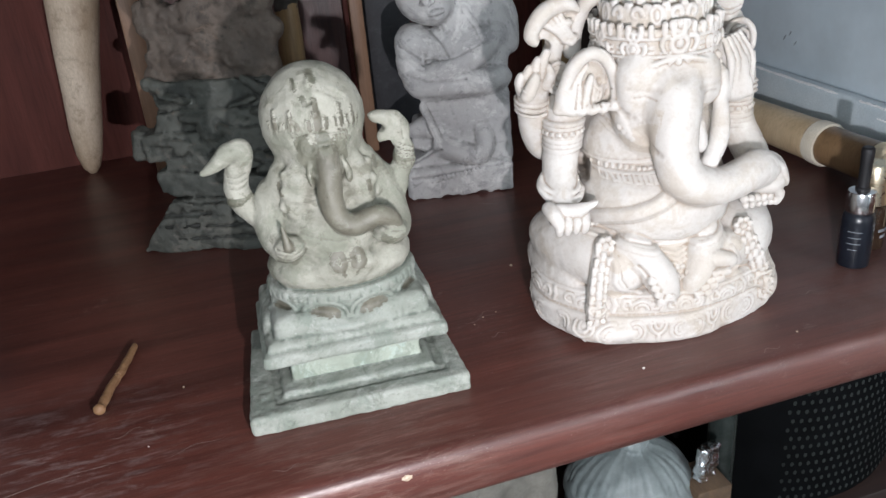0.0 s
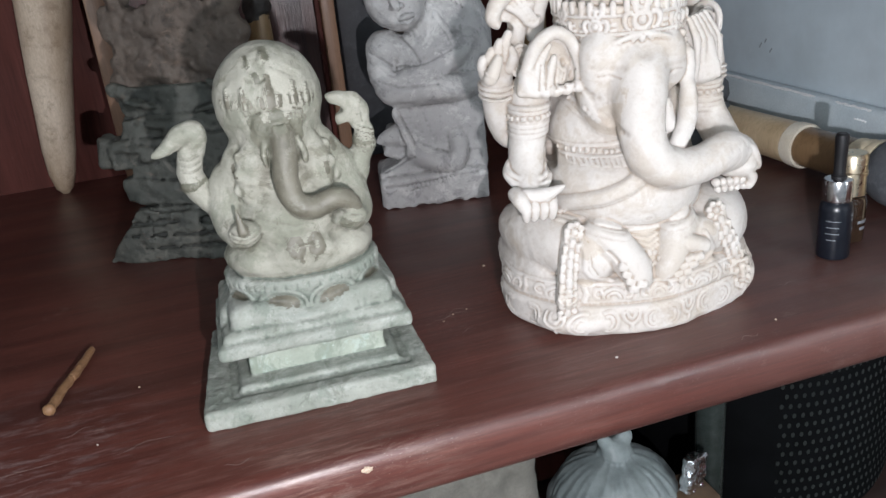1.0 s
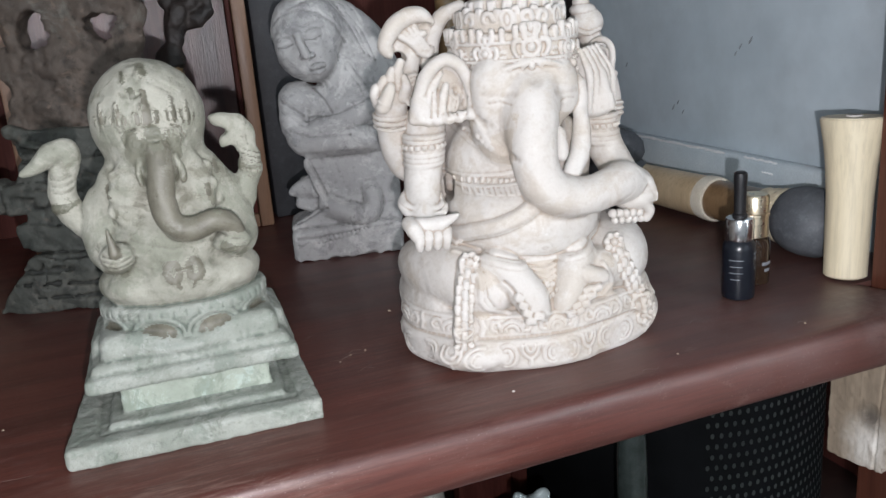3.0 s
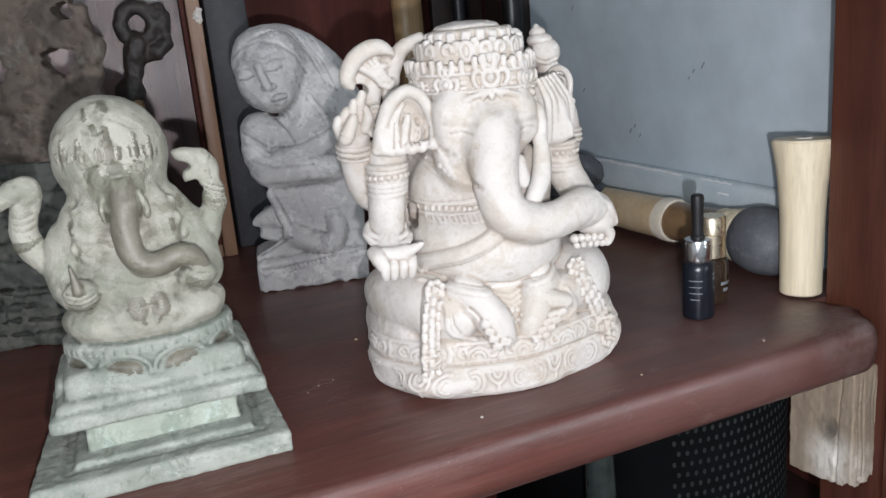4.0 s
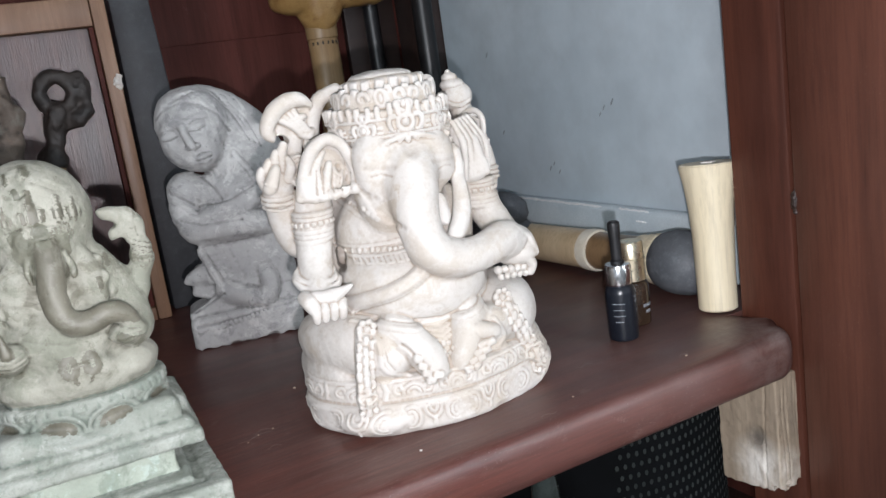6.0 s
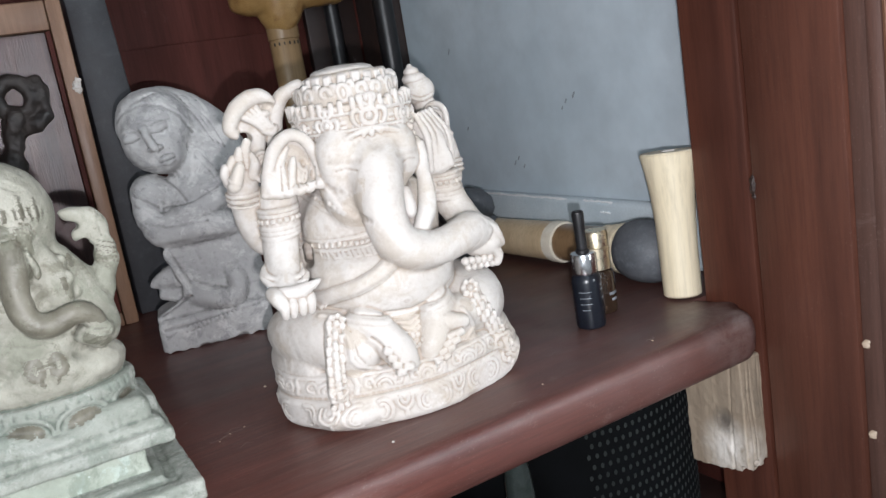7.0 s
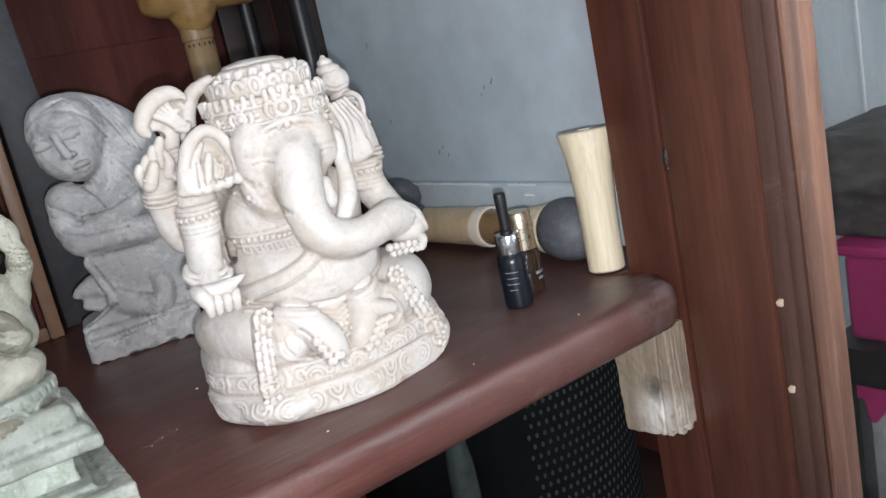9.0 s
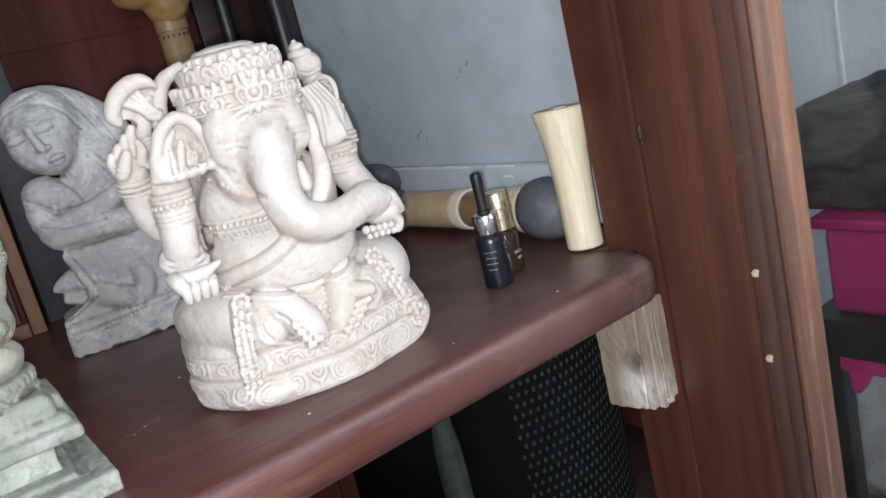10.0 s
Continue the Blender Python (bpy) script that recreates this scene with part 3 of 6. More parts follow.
# white strips drawn for the highlight on the bead, broken at the bottle's shadow
GLINT = plain("white_edge_glint", (0.72, 0.75, 0.76), (0.84, 0.86, 0.86), 160, 0.5, 0.05, dust=0.5, dust_colour=(0.55, 0.61, 0.64))
for y0, y1, x, z, w in ((0.2535, 0.403, 0.5487, 0.0522, 0.0016), (0.190, 0.229, 0.5487, 0.0522, 0.0013), (0.193, 0.206, 0.5474, 0.0430, 0.0009)):
    n = 24
    spots = [(x + 0.0003 * math.sin(9.1 * q), y0 + (y1 - y0) * q / n, z + 0.0003 * math.sin(5.3 * q)) for q in range(n + 1)]
    part("edge_glint", pipe(spots, [w * (0.25 if q in (0, n) else 0.75 + 0.25 * math.sin(2.3 * q) * math.cos(1.1 * q)) for q in range(n + 1)], 8), GLINT, bead, "painted white highlight along the top edge")
SCUFF = plain("dark_scuff", (0.2, 0.22, 0.24), (0.36, 0.4, 0.43), 200, 0.7, 0.0)
for y, z, s in ((0.345, 0.083, 0.0035), (0.338, 0.088, 0.003), (0.330, 0.080, 0.003), (0.252, 0.142, 0.003), (0.240, 0.147, 0.004), (0.258, 0.136, 0.0025), (0.44, 0.205, 0.004), (0.425, 0.12, 0.003)):
    bm = bmesh.new()
    bmesh.ops.create_icosphere(bm, subdivisions=2, radius=1, matrix=pose(0.5618, y, z, 35, 0, 0) @ Matrix.Diagonal((0.0004, s * 0.28, s, 1)))
    tagged(part("scuff", bm, SCUFF), "dark scuff mark on the painted panel", "mark", "scuffs on the panel", "structure")
box_piece("post_back", DARKSHADEWOOD, (0.532, 0.60, 0.532, 0.588, 0.0005, 0.75), 0.003, label="dark brown rear corner post", category="post")
box_piece("post_front", POST, (0.5038, 0.5615, 0.006, 0.0535, -0.9, 0.75), 0.0025, label="varnished reddish brown corner post of the cabinet", category="post")
box_piece("wall_left", BACKWOOD, (-0.66, -0.63, 0.0, 0.6, -0.9, 0.75), 0.002, label="reddish brown cabinet side", category="wall")
box_piece("cabinet_top", BACKWOOD, (-0.66, 0.60, 0.0, 0.622, 0.752, 0.78), 0.002, label="reddish brown cabinet top", category="ceiling")
box_piece("wall_right_lower", BACKWOOD, (0.80, 0.82, 0.20, 0.60, -0.9, -0.0345), 0, label="brown lower side of the cabinet", category="wall")
# lower boards: shade under the shelf is put into their wood colour
box_piece("shelf_lower", DARKSHADEWOOD, (-0.62, 0.56, 0.06, 0.6, -0.40, -0.375), 0.003, label="brown lower shelf board, coloured dark for the shade under the shelf", category="shelf")
box_piece("shelf_lower_side", DARKSHADEWOOD, (0.5605, 0.80, 0.20, 0.6, -0.40, -0.375), 0.003, label="brown lower shelf board, coloured dark for the shade under the shelf", category="shelf")
box_piece("shelf_floor", DARKSHADEWOOD, (-0.62, 0.56, 0.06, 0.6, -0.86, -0.835), 0.003, label="brown bottom board of the cabinet, coloured dark for the shade", category="shelf")

# the open glass door
door = root("door_1", "open cabinet door with worn brown stile and glass pane", "door", (0.502, 0.004, 0), -5, kind="structure")


def door_part(name, dims, material, bevel, label=""):
    return part(name, slab(*dims, bevel), material, door, label)


# local: -y runs from the hinge to the free edge, -x is the inner face
stile = door_part("stile", (0.0, 0.03, -0.074, -0.002, -0.62, 0.74), DOORWOOD, 0.002)
door_part("rebate", (0.003, 0.03, -0.0885, -0.0745, -0.62, 0.74), REBATE, 0.001, "dusty rebate strip")
door_part("moulding", (-0.001, 0.026, -0.1005, -0.089, -0.62, 0.74), REBATE, 0.004, "rubbed brown moulding")
door_part("moulding_edge", (-0.002, 0.026, -0.1057, -0.1008, -0.62, 0.74), WORN, 0.0025, "worn bare moulding edge")
door_part("rail", (0.002, 0.028, -0.50, -0.1060, -0.62, -0.54), DOORWOOD, 0.003)
door_part("rail", (0.002, 0.028, -0.50, -0.1060, 0.66, 0.74), DOORWOOD, 0.003)

for z, y in ((-0.008, -0.0775), (-0.066, -0.0785)):
    chip = Clay((-0.6, -0.6, -0.6), (0.6, 0.6, 0.6), 0.05)
    chip.ball((0, 0, 0), (0.16, 0.26, 0.3))
    chip.rough(0.08, 0.2, 3)
    mark = new("chip", chip.mesh("chip", BONE))
    mark.parent, mark.location = door, (0.003, y, z)
    mark["label"] = "pale chipped spot"
nick = Clay((-0.4, -0.6, -1.4), (0.4, 0.6, 1.4), 0.06)
nick.limb([(0, 0, -0.8), (0, 0.06, 0), (0, -0.03, 0.8)], [0.07, 0.14, 0.06])
nick.rough(0.08, 0.3, 2)
mark = new("chip", nick.mesh("chip", DARKSHADEWOOD))
mark.parent, mark.location = door, (0.001, -0.003, 0.084)

glass, n, l, p = nodes_of("dusty_glass")
p.inputs["Base Color"].default_value, p.inputs["Roughness"].default_value = (0.95, 0.97, 0.97, 1), 0.02
p.inputs["Transmission Weight"].default_value, p.inputs["IOR"].default_value = 1.0, 1.3
pane = door_part("pane", (0.010, 0.013, -0.50, -0.1050, -0.5405, 0.6605), glass, 0, "clear glass pane")
pane.visible_shadow = False

# the room round the cabinet; unseen walls and ceiling are added to close it
box_piece("floor", plain("grey_floor", (0.2, 0.19, 0.18), (0.3, 0.29, 0.27), 6, 0.6, 0.1, fine=80), (-2.6, 2.1, -2.4, 2.4, -1.0, -0.9), 0, label="dull grey floor", category="floor")
box_piece("ceiling", ROOMWALL, (-2.6, 2.1, -2.4, 2.4, 1.7, 1.8), 0, label="pale grey ceiling", category="ceiling")
box_piece("wall_east", STREAKED, (2.0, 2.1, -2.4, 2.4, -0.9, 1.7), 0, label="grey-blue plastered room wall with white streaks", category="wall")
box_piece("wall_west", ROOMWALL, (-2.6, -2.5, -2.4, 2.4, -0.9, 1.7), 0, label="grey room wall", category="wall")
box_piece("wall_north", ROOMWALL, (-2.5, 2.0, 2.3, 2.4, -0.9, 1.7), 0, label="grey room wall", category="wall")
# unseen wall, its openings added where the daylight lamps stand
south = root("wall_south", "unseen grey room wall with two openings added for the daylight lamps", "wall", kind="structure")
for d in ((-2.5, -2.2, -2.4, -2.3, -0.9, 1.7), (-0.9, 1.05, -2.4, -2.3, -0.9, 1.7), (1.85, 2.0, -2.4, -2.3, -0.9, 1.7), (-2.2, -0.9, -2.4, -2.3, -0.9, 0.1), (-2.2, -0.9, -2.4, -2.3, 1.35, 1.7), (1.05, 1.85, -2.4, -2.3, -0.9, 0.1), (1.05, 1.85, -2.4, -2.3, 1.35, 1.7)):
    part("wall_piece", slab(*d), ROOMWALL, south)

streak = part("paint_streak", slab(1.9975, 1.9995, 0.664, 0.673, -0.45, 0.6, 0.0008), plain("white_drip", (0.84, 0.86, 0.87), (0.9, 0.91, 0.92), 20, 0.7, 0.0))
tagged(streak, "thin white paint run on the grey wall", "paint run", kind="structure")


# ---- the statues ----
def spot_on(rx, ry, degrees, cx=0.0, cy=0.0):
    a = radians(degrees)
    return cx + rx * math.cos(a), cy + ry * math.sin(a)


def white_statue():
    c = Clay((-8.8, -7.2, -0.15), (8.6, 6.4, 20.8), 0.066)
    # TAN colours the hollows darker, their wash and shade together
    PALE, TAN = 0, 1
    # oval base in two steps
    c.drum((0.3, 0, 0.95), 7.65, 5.75, 0.98, 0.45, 0.05, flare=0.015)
    c.drum((0.3, 0.1, 2.4), 7.55, 5.55, 0.85, 0.7, 0.25)
    c.ball((6.1, -2.2, 1.5), (1.5, 2.4, 1.45), (0, 0, -30), k=0.4)
    c.ball((4.6, -3.1, 0.95), (2.4, 1.75, 1.0), (0, 0, 20), k=0.4)
    c.box((4.2, -6.23, 0.9), (3.6, 1.6, 1.05), 0.2, (0, 0, 22), k=0.3, carve=True)
    c.ball((-3.8, -3.75, 0.95), (2.6, 1.75, 1.0), (0, 0, -14), k=0.4)
    # back, belly, chest
    c.ball((0, 2.6, 9.6), (4.6, 2.6, 7.2), k=0.4)
    c.ball((0.1, -0.5, 7.7), (4.6, 4.35, 3.2), k=0.3)
    c.ball((0, 0.3, 10.8), (3.9, 3.1, 3.4), k=0.7)
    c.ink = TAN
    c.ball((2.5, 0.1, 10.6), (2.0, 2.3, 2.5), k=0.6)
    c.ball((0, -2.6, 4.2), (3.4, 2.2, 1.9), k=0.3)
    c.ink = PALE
    # thighs, shins, feet
    c.ball((-4.6, -0.6, 4.9), (2.1, 4.1, 2.1), (0, 0, 22), k=0.2)
    c.ball((5.25, -0.4, 4.7), (2.5, 4.0, 2.3), (0, 0, -14), k=0.2)
    c.limb([(-4.2, -3.0, 4.4), (-3.2, -3.9, 4.3), (-2.6, -4.2, 4.3)], [1.0, 0.9, 0.7], k=0.4)
    c.limb([(4.4, -3.0, 4.6), (3.2, -3.8, 4.7), (2.4, -4.1, 4.6)], [1.0, 0.9, 0.7], k=0.4)
    c.ink = TAN
    c.box((-2.9, -3.7, 4.3), (1.2, 0.9, 1.5), 0.6, (10, 0, 10), k=0.4)
    c.box((3.1, -3.6, 4.3), (1.1, 0.9, 1.4), 0.6, (10, 0, -10), k=0.4)
    c.ink = PALE
    # feet set down with their soles turned in, toes of two joints along the outer side
    c.limb([(-2.6, -3.8, 5.9), (-1.65, -4.5, 5.0), (-1.0, -4.85, 4.0), (-0.7, -5.0, 3.25)], [0.9, 0.92, 0.86, 0.62], k=0.25)
    c.limb([(2.3, -3.6, 5.7), (1.75, -4.3, 5.1), (1.3, -4.8, 4.2), (0.8, -5.0, 3.35)], [0.95, 0.9, 0.75, 0.5], k=0.25)
    c.limb([(1.85, -4.85, 4.95), (2.5, -5.05, 4.85), (3.1, -5.0, 4.62)], [0.5, 0.46, 0.42], k=0.12)
    c.sketch([(-2.5, 5.2), (-2.2, 4.85), (-1.95, 4.45)], 0.16, -0.22)
    for j in range(4):
        x, y, z = -1.62 + 0.17 * j, -5.28 - 0.07 * j, 4.42 - 0.44 * j
        c.box((x + 0.28, y - 0.06, z + 0.1), (0.3, 0.32, 0.235), 0.13, (0, 24, 0), k=0.03)
        c.box((x - 0.2, y - 0.1, z - 0.1), (0.26, 0.3, 0.22), 0.14, (0, 24, 0), k=0.03)
        x, y, z = 2.5 - 0.34 * j, -5.32 - 0.03 * j, 4.2 - 0.38 * j
        c.box((x - 0.42, y, z - 0.05), (0.3, 0.32, 0.215), 0.17, (0, -14, 0), k=0.03)
        c.box((x + 0.06, y - 0.06, z + 0.03), (0.33 - 0.03 * j, 0.34, 0.215), 0.17, (0, -14, 0), k=0.03)
    # the cushion of the base rises beside the thighs
    c.ball((-5.75, 0.5, 3.2), (1.2, 3.4, 1.35), (0, 0, 8), k=0.3)
    c.ball((6.45, 0.3, 3.0), (1.3, 3.6, 1.3), (0, 0, -8), k=0.3)
    # loincloth: folds and a small flower between the legs, hem on the shins
    for j in range(4):
        c.sketch([(-0.75 + 0.12 * j, 5.75 - 0.27 * j), (0.05, 5.6 - 0.3 * j), (0.75 - 0.08 * j, 5.75 - 0.27 * j)], 0.14, 0.07)
    for j in range(6):
        a = math.tau * j / 6
        x, z = 0.15 + 0.32 * math.cos(a), 4.25 + 0.34 * math.sin(a)
        c.ball((x, c.front(x, z), z), (0.15, 0.13, 0.15), k=0.06)
    c.bar((-0.1, -4.4, 4.0), (0.15, -4.7, 3.3), 0.25, 0.3, k=0.2)
    c.sketch([(-3.75, 5.9), (-3.72, 5.0), (-3.78, 4.2), (-3.5, 3.75), (-2.9, 3.45), (-2.2, 3.2)], 0.2, 0.16)
    c.sketch([(3.3, 5.3), (3.65, 4.6), (3.95, 3.95), (3.5, 3.5), (2.6, 3.35)], 0.2, 0.16)
    c.sketch([(-3.45, 5.7), (-3.42, 4.4), (-3.1, 3.85)], 0.12, -0.08)
    # folded sash over the belly, folds below it, navel
    c.sketch([(-4.6, 7.1), (-3.5, 7.65), (-2.4, 8.0), (-1.4, 8.4), (-0.5, 8.9)], 0.52, 0.26, 0.6)
    c.sketch([(-4.4, 6.95), (-3.4, 7.4), (-2.3, 7.72), (-1.2, 8.15)], 0.12, -0.08)
    c.sketch([(-4.6, 6.6), (-3.2, 6.3), (-1.6, 5.85), (0.4, 5.75), (2.2, 6.0), (3.8, 6.6)], 0.22, 0.12)
    c.sketch([(-4.3, 6.85), (-3.0, 6.6), (-1.4, 6.15), (0.4, 6.0), (2.4, 6.3), (3.9, 6.95)], 0.15, -0.14)
    c.sketch([(0.05 + 0.27 * math.cos(math.tau * j / 10), 6.6 + 0.2 * math.sin(math.tau * j / 10)) for j in range(11)], 0.11, 0.09)
    # two bands and beads round the chest, necklace
    c.sketch([(-4.6, 10.5), (-3.0, 10.42), (-1.6, 10.5), (-0.7, 10.62)], 0.13, 0.09)
    c.sketch([(-4.6, 9.95), (-3.0, 9.88), (-1.6, 9.95), (-0.7, 10.05)], 0.13, 0.09)
    spots = [(-4.3 + 0.29 * j, 10.2 - 0.03 * math.sin(j * 0.8)) for j in range(13)]
    for x, z in spots:
        c.box((x, c.front(x, z) + 0.02, z), (0.11, 0.11, 0.13), 0.05, k=0.04)
    for j in range(6):
        x = -3.4 + 0.5 * j
        c.sketch([(x - 0.15, 9.85), (x - 0.12, 9.55), (x + 0.12, 9.55), (x + 0.15, 9.85)], 0.1, 0.08)
    # cheek and neck folds, necklace
    c.ball((-1.5, -2.3, 13.0), (1.25, 0.95, 1.6), (0, -14, 0), k=0.5)
    for j in range(4):
        c.sketch([(-2.7 + 0.42 * j, 13.9 - 0.1 * j), (-2.2 + 0.3 * j, 12.7), (-1.6 + 0.1 * j, 11.7)], 0.26, -0.08)
    for o, w in ((0.0, 0.15), (0.42, 0.13)):
        c.sketch([(-3.4 + o, 13.2), (-2.9 + o, 12.3), (-2.2 + o, 11.75), (-1.2 + o, 11.3)], w, 0.11)
    for j in range(11):
        t = j / 10
        x, z = -3.15 + 2.1 * t, 13.15 - 1.45 * t - 0.35 * math.sin(3.1 * t)
        c.ball((x, c.front(x, z) + 0.03, z), (0.13, 0.12, 0.13), k=0.05)
    # front arms with ringed bands
    c.limb([(-5.0, 0.2, 13.4), (-5.2, 0.0, 12.0), (-5.5, -0.2, 10.2), (-5.75, -0.9, 9.0), (-6.0, -1.9, 8.3)], [1.1, 1.12, 1.0, 0.95, 0.8], k=0.12)
    c.limb([(4.9, 0.6, 13.2), (5.4, 0.5, 11.8), (5.9, 0.1, 10.4), (6.1, -0.9, 9.5), (6.0, -2.2, 9.0)], [1.1, 1.1, 1.0, 0.95, 0.8], k=0.12)
    for x0, y0 in ((-5.22, -0.02), (5.45, 0.45)):
        c.drum((x0, y0, 12.0), 1.13, 1.13, 0.85, 0.1, 0.08)
        c.ink = PALE
        for z, r, q in ((12.75, 1.16, 0.11), (12.5, 1.16, 0.08), (11.75, 1.14, 0.1), (11.5, 1.13, 0.08), (11.2, 1.12, 0.1)):
            c.hoop((x0 * (1 + (12 - z) * 0.018), y0, z), r - 0.02, q, (4, 0, 0), k=0.09)
        for j in range(18):
            x, y = spot_on(1.17, 1.17, 20 * j, x0, y0)
            c.box((x, y, 12.13), (0.1, 0.13, 0.12), 0.05, (0, 0, 20 * j), k=0.05)
    for d, r in ((0.0, 1.12), (0.24, 1.26), (0.46, 1.18)):
        c.hoop((-5.75, -1.0 - d * 0.5, 9.3 - d), r, 0.16, (22, 4, 0), k=0.1)
    # the gap between forearm and belly
    for z in (10.1, 9.75, 9.4):
        c.bar((-4.7, -2.6, z), (-3.2, 2.8, z - 0.4), 0.3, 0.34, k=0.1, carve=True)
    # hands: broken tusk in one, bowl of sweets in the other
    c.ball((-6.1, -2.4, 8.0), (1.0, 0.95, 0.75), k=0.2)
    c.limb([(-6.9, -2.6, 8.4), (-6.8, -3.3, 8.2), (-6.5, -3.5, 7.6)], [0.42, 0.4, 0.3], k=0.1)
    for j in range(4):
        c.limb([(-6.55 + 0.52 * j, -3.25, 8.0), (-6.6 + 0.5 * j, -3.62, 7.7), (-6.6 + 0.48 * j, -3.5, 7.2)], [0.25, 0.26, 0.22], k=0.03)
    c.limb([(-6.4, -3.0, 8.35), (-5.4, -3.35, 8.4), (-4.35, -3.4, 8.75)], [0.42, 0.38, 0.09], k=0.06)
    c.ball((6.1, -2.8, 8.3), (1.2, 1.1, 0.8), k=0.2)
    c.ball((5.3, -3.3, 9.0), (0.8, 0.7, 0.5), k=0.15)
    c.ball((6.3, -2.7, 9.0), (1.0, 1.05, 0.85), (0, 20, 0), k=0.2)
    for j in range(5):
        c.ball((4.35 + 0.45 * j, -3.8 + 0.12 * j, 7.75 - 0.06 * j), (0.25, 0.3, 0.27), k=0.05)
        c.ball((4.5 + 0.45 * j, -3.7 + 0.12 * j, 7.3 - 0.05 * j), (0.22, 0.28, 0.24), k=0.05)
    for j in range(3):
        c.limb([(5.75 + 0.3 * j, -3.4 + 0.4 * j, 9.7), (6.65 + 0.16 * j, -3.4 + 0.42 * j, 9.2), (7.1 + 0.1 * j, -3.2 + 0.45 * j, 8.2)], [0.32, 0.32, 0.26], k=0.07)
        c.limb([(6.3 + 0.2 * j, -3.5 + 0.4 * j, 8.1), (6.75 + 0.16 * j, -3.4 + 0.42 * j, 7.6), (6.6 + 0.16 * j, -3.3 + 0.42 * j, 7.1)], [0.28, 0.3, 0.24], k=0.07)
    c.limb([(4.7, -3.9, 8.4), (5.5, -3.95, 8.75), (6.2, -3.75, 9.2)], [0.16, 0.22, 0.2], k=0.1)
    # head, brow, cheeks, trunk, tusks
    c.ball((0.1, -0.8, 15.2), (3.2, 2.75, 2.9), k=0.3)
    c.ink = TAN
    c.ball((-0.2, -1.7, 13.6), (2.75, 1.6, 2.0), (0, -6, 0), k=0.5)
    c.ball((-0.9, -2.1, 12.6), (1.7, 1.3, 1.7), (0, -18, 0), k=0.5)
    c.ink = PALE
    c.ball((-1.35, -2.4, 15.3), (1.6, 1.05, 1.6), (0, 8, 18), k=0.9)
    c.ball((1.35, -2.4, 15.1), (1.55, 1.05, 1.55), (0, -8, -18), k=0.9)
    c.ball((-1.7, -2.45, 14.2), (1.0, 0.62, 0.8), (0, 16, 20), k=0.6)
    c.ball((2.1, -2.3, 14.1), (0.85, 0.62, 0.75), (0, -16, -20), k=0.6)
    c.limb([(0.15, -2.5, 15.0), (0.08, -3.3, 14.2), (-0.12, -3.9, 13.0), (-0.3, -4.35, 11.8), (-0.14, -4.6, 10.6), (0.26, -4.7, 9.85), (1.15, -4.7, 9.34), (2.3, -4.6, 9.18), (3.6, -4.25, 9.28), (4.6, -3.85, 9.52), (5.4, -3.3, 9.62)],
           [0.85, 0.98, 0.87, 0.73, 0.64, 0.57, 0.53, 0.52, 0.52, 0.52, 0.5], k=0.9)
    c.limb([(3.05, -2.6, 13.7), (3.0, -3.0, 12.6), (2.65, -3.45, 11.4), (2.0, -3.95, 10.5), (1.5, -4.2, 10.0)], [0.3, 0.48, 0.52, 0.46, 0.35], k=0.1)
    c.limb([(3.15, -2.3, 14.9), (3.2, -2.5, 14.2), (3.15, -2.6, 13.3)], [0.42, 0.36, 0.32], k=0.1)
    c.limb([(1.55, -3.3, 12.6), (1.5, -3.6, 11.9), (1.45, -3.8, 11.4)], [0.3, 0.36, 0.34], k=0.15)
    # shallow eyes, cheek folds, valley between the lobes of the forehead
    for x, z, e in ((-1.75, 14.4, 1), (2.05, 14.25, -1)):
        c.sketch([(x - 0.5, z + 0.05 * e), (x, z + 0.14), (x + 0.5, z - 0.05 * e)], 0.15, -0.06)
        c.sketch([(x - 0.8, z + 0.5), (x, z + 0.42), (x + 0.7, z + 0.45)], 0.3, -0.06)
    c.sketch([(0.1, 16.1), (0.12, 15.6)], 0.7, -0.16)
    for j in range(4):
        c.sketch([(-2.75 + 0.3 * j, 13.7 - 0.25 * j), (-2.3 + 0.24 * j, 12.7 - 0.2 * j), (-1.65 + 0.1 * j, 11.9 - 0.1 * j)], 0.3, -0.09)
    # ears like folded cloth
    c.ball((-4.15, -1.25, 15.35), (1.55, 0.5, 1.6), (0, -4, 14), k=0.1)
    c.box((-4.4, -1.35, 14.35), (1.7, 0.42, 0.75), 0.3, (0, -4, 14), k=0.5)
    c.ink = TAN
    c.ball((-4.1, -2.0, 15.3), (1.05, 0.5, 1.25), (0, -4, 14), k=0.08, carve=True)
    c.ink = PALE
    rim = [(-6.0, 13.75), (-5.75, 14.6), (-5.45, 15.5), (-4.95, 16.3), (-4.15, 16.8), (-3.4, 16.45), (-2.98, 15.6), (-2.82, 14.7), (-2.85, 14.0)]
    c.limb([(x, -2.0 + 0.16 * (x + 6) * -1 + 0.35, z) for x, z in rim], [0.26, 0.3, 0.32, 0.33, 0.34, 0.32, 0.28, 0.26, 0.24], k=0.12)
    for j in range(6):
        x = -5.85 + 0.56 * j
        c.ball((x, -1.66 - 0.14 * j, 13.72 + 0.02 * (j - 2) ** 2), (0.36, 0.34, 0.34), k=0.15)
    c.ball((-4.5, -1.5, 14.3), (1.5, 0.5, 0.85), (0, -4, 14), k=0.3)
    c.limb([(-4.35, -1.75, 16.1), (-4.85, -1.75, 15.5), (-5.15, -1.8, 14.6), (-5.35, -1.75, 13.9)], [0.15, 0.24, 0.27, 0.26], k=0.1)
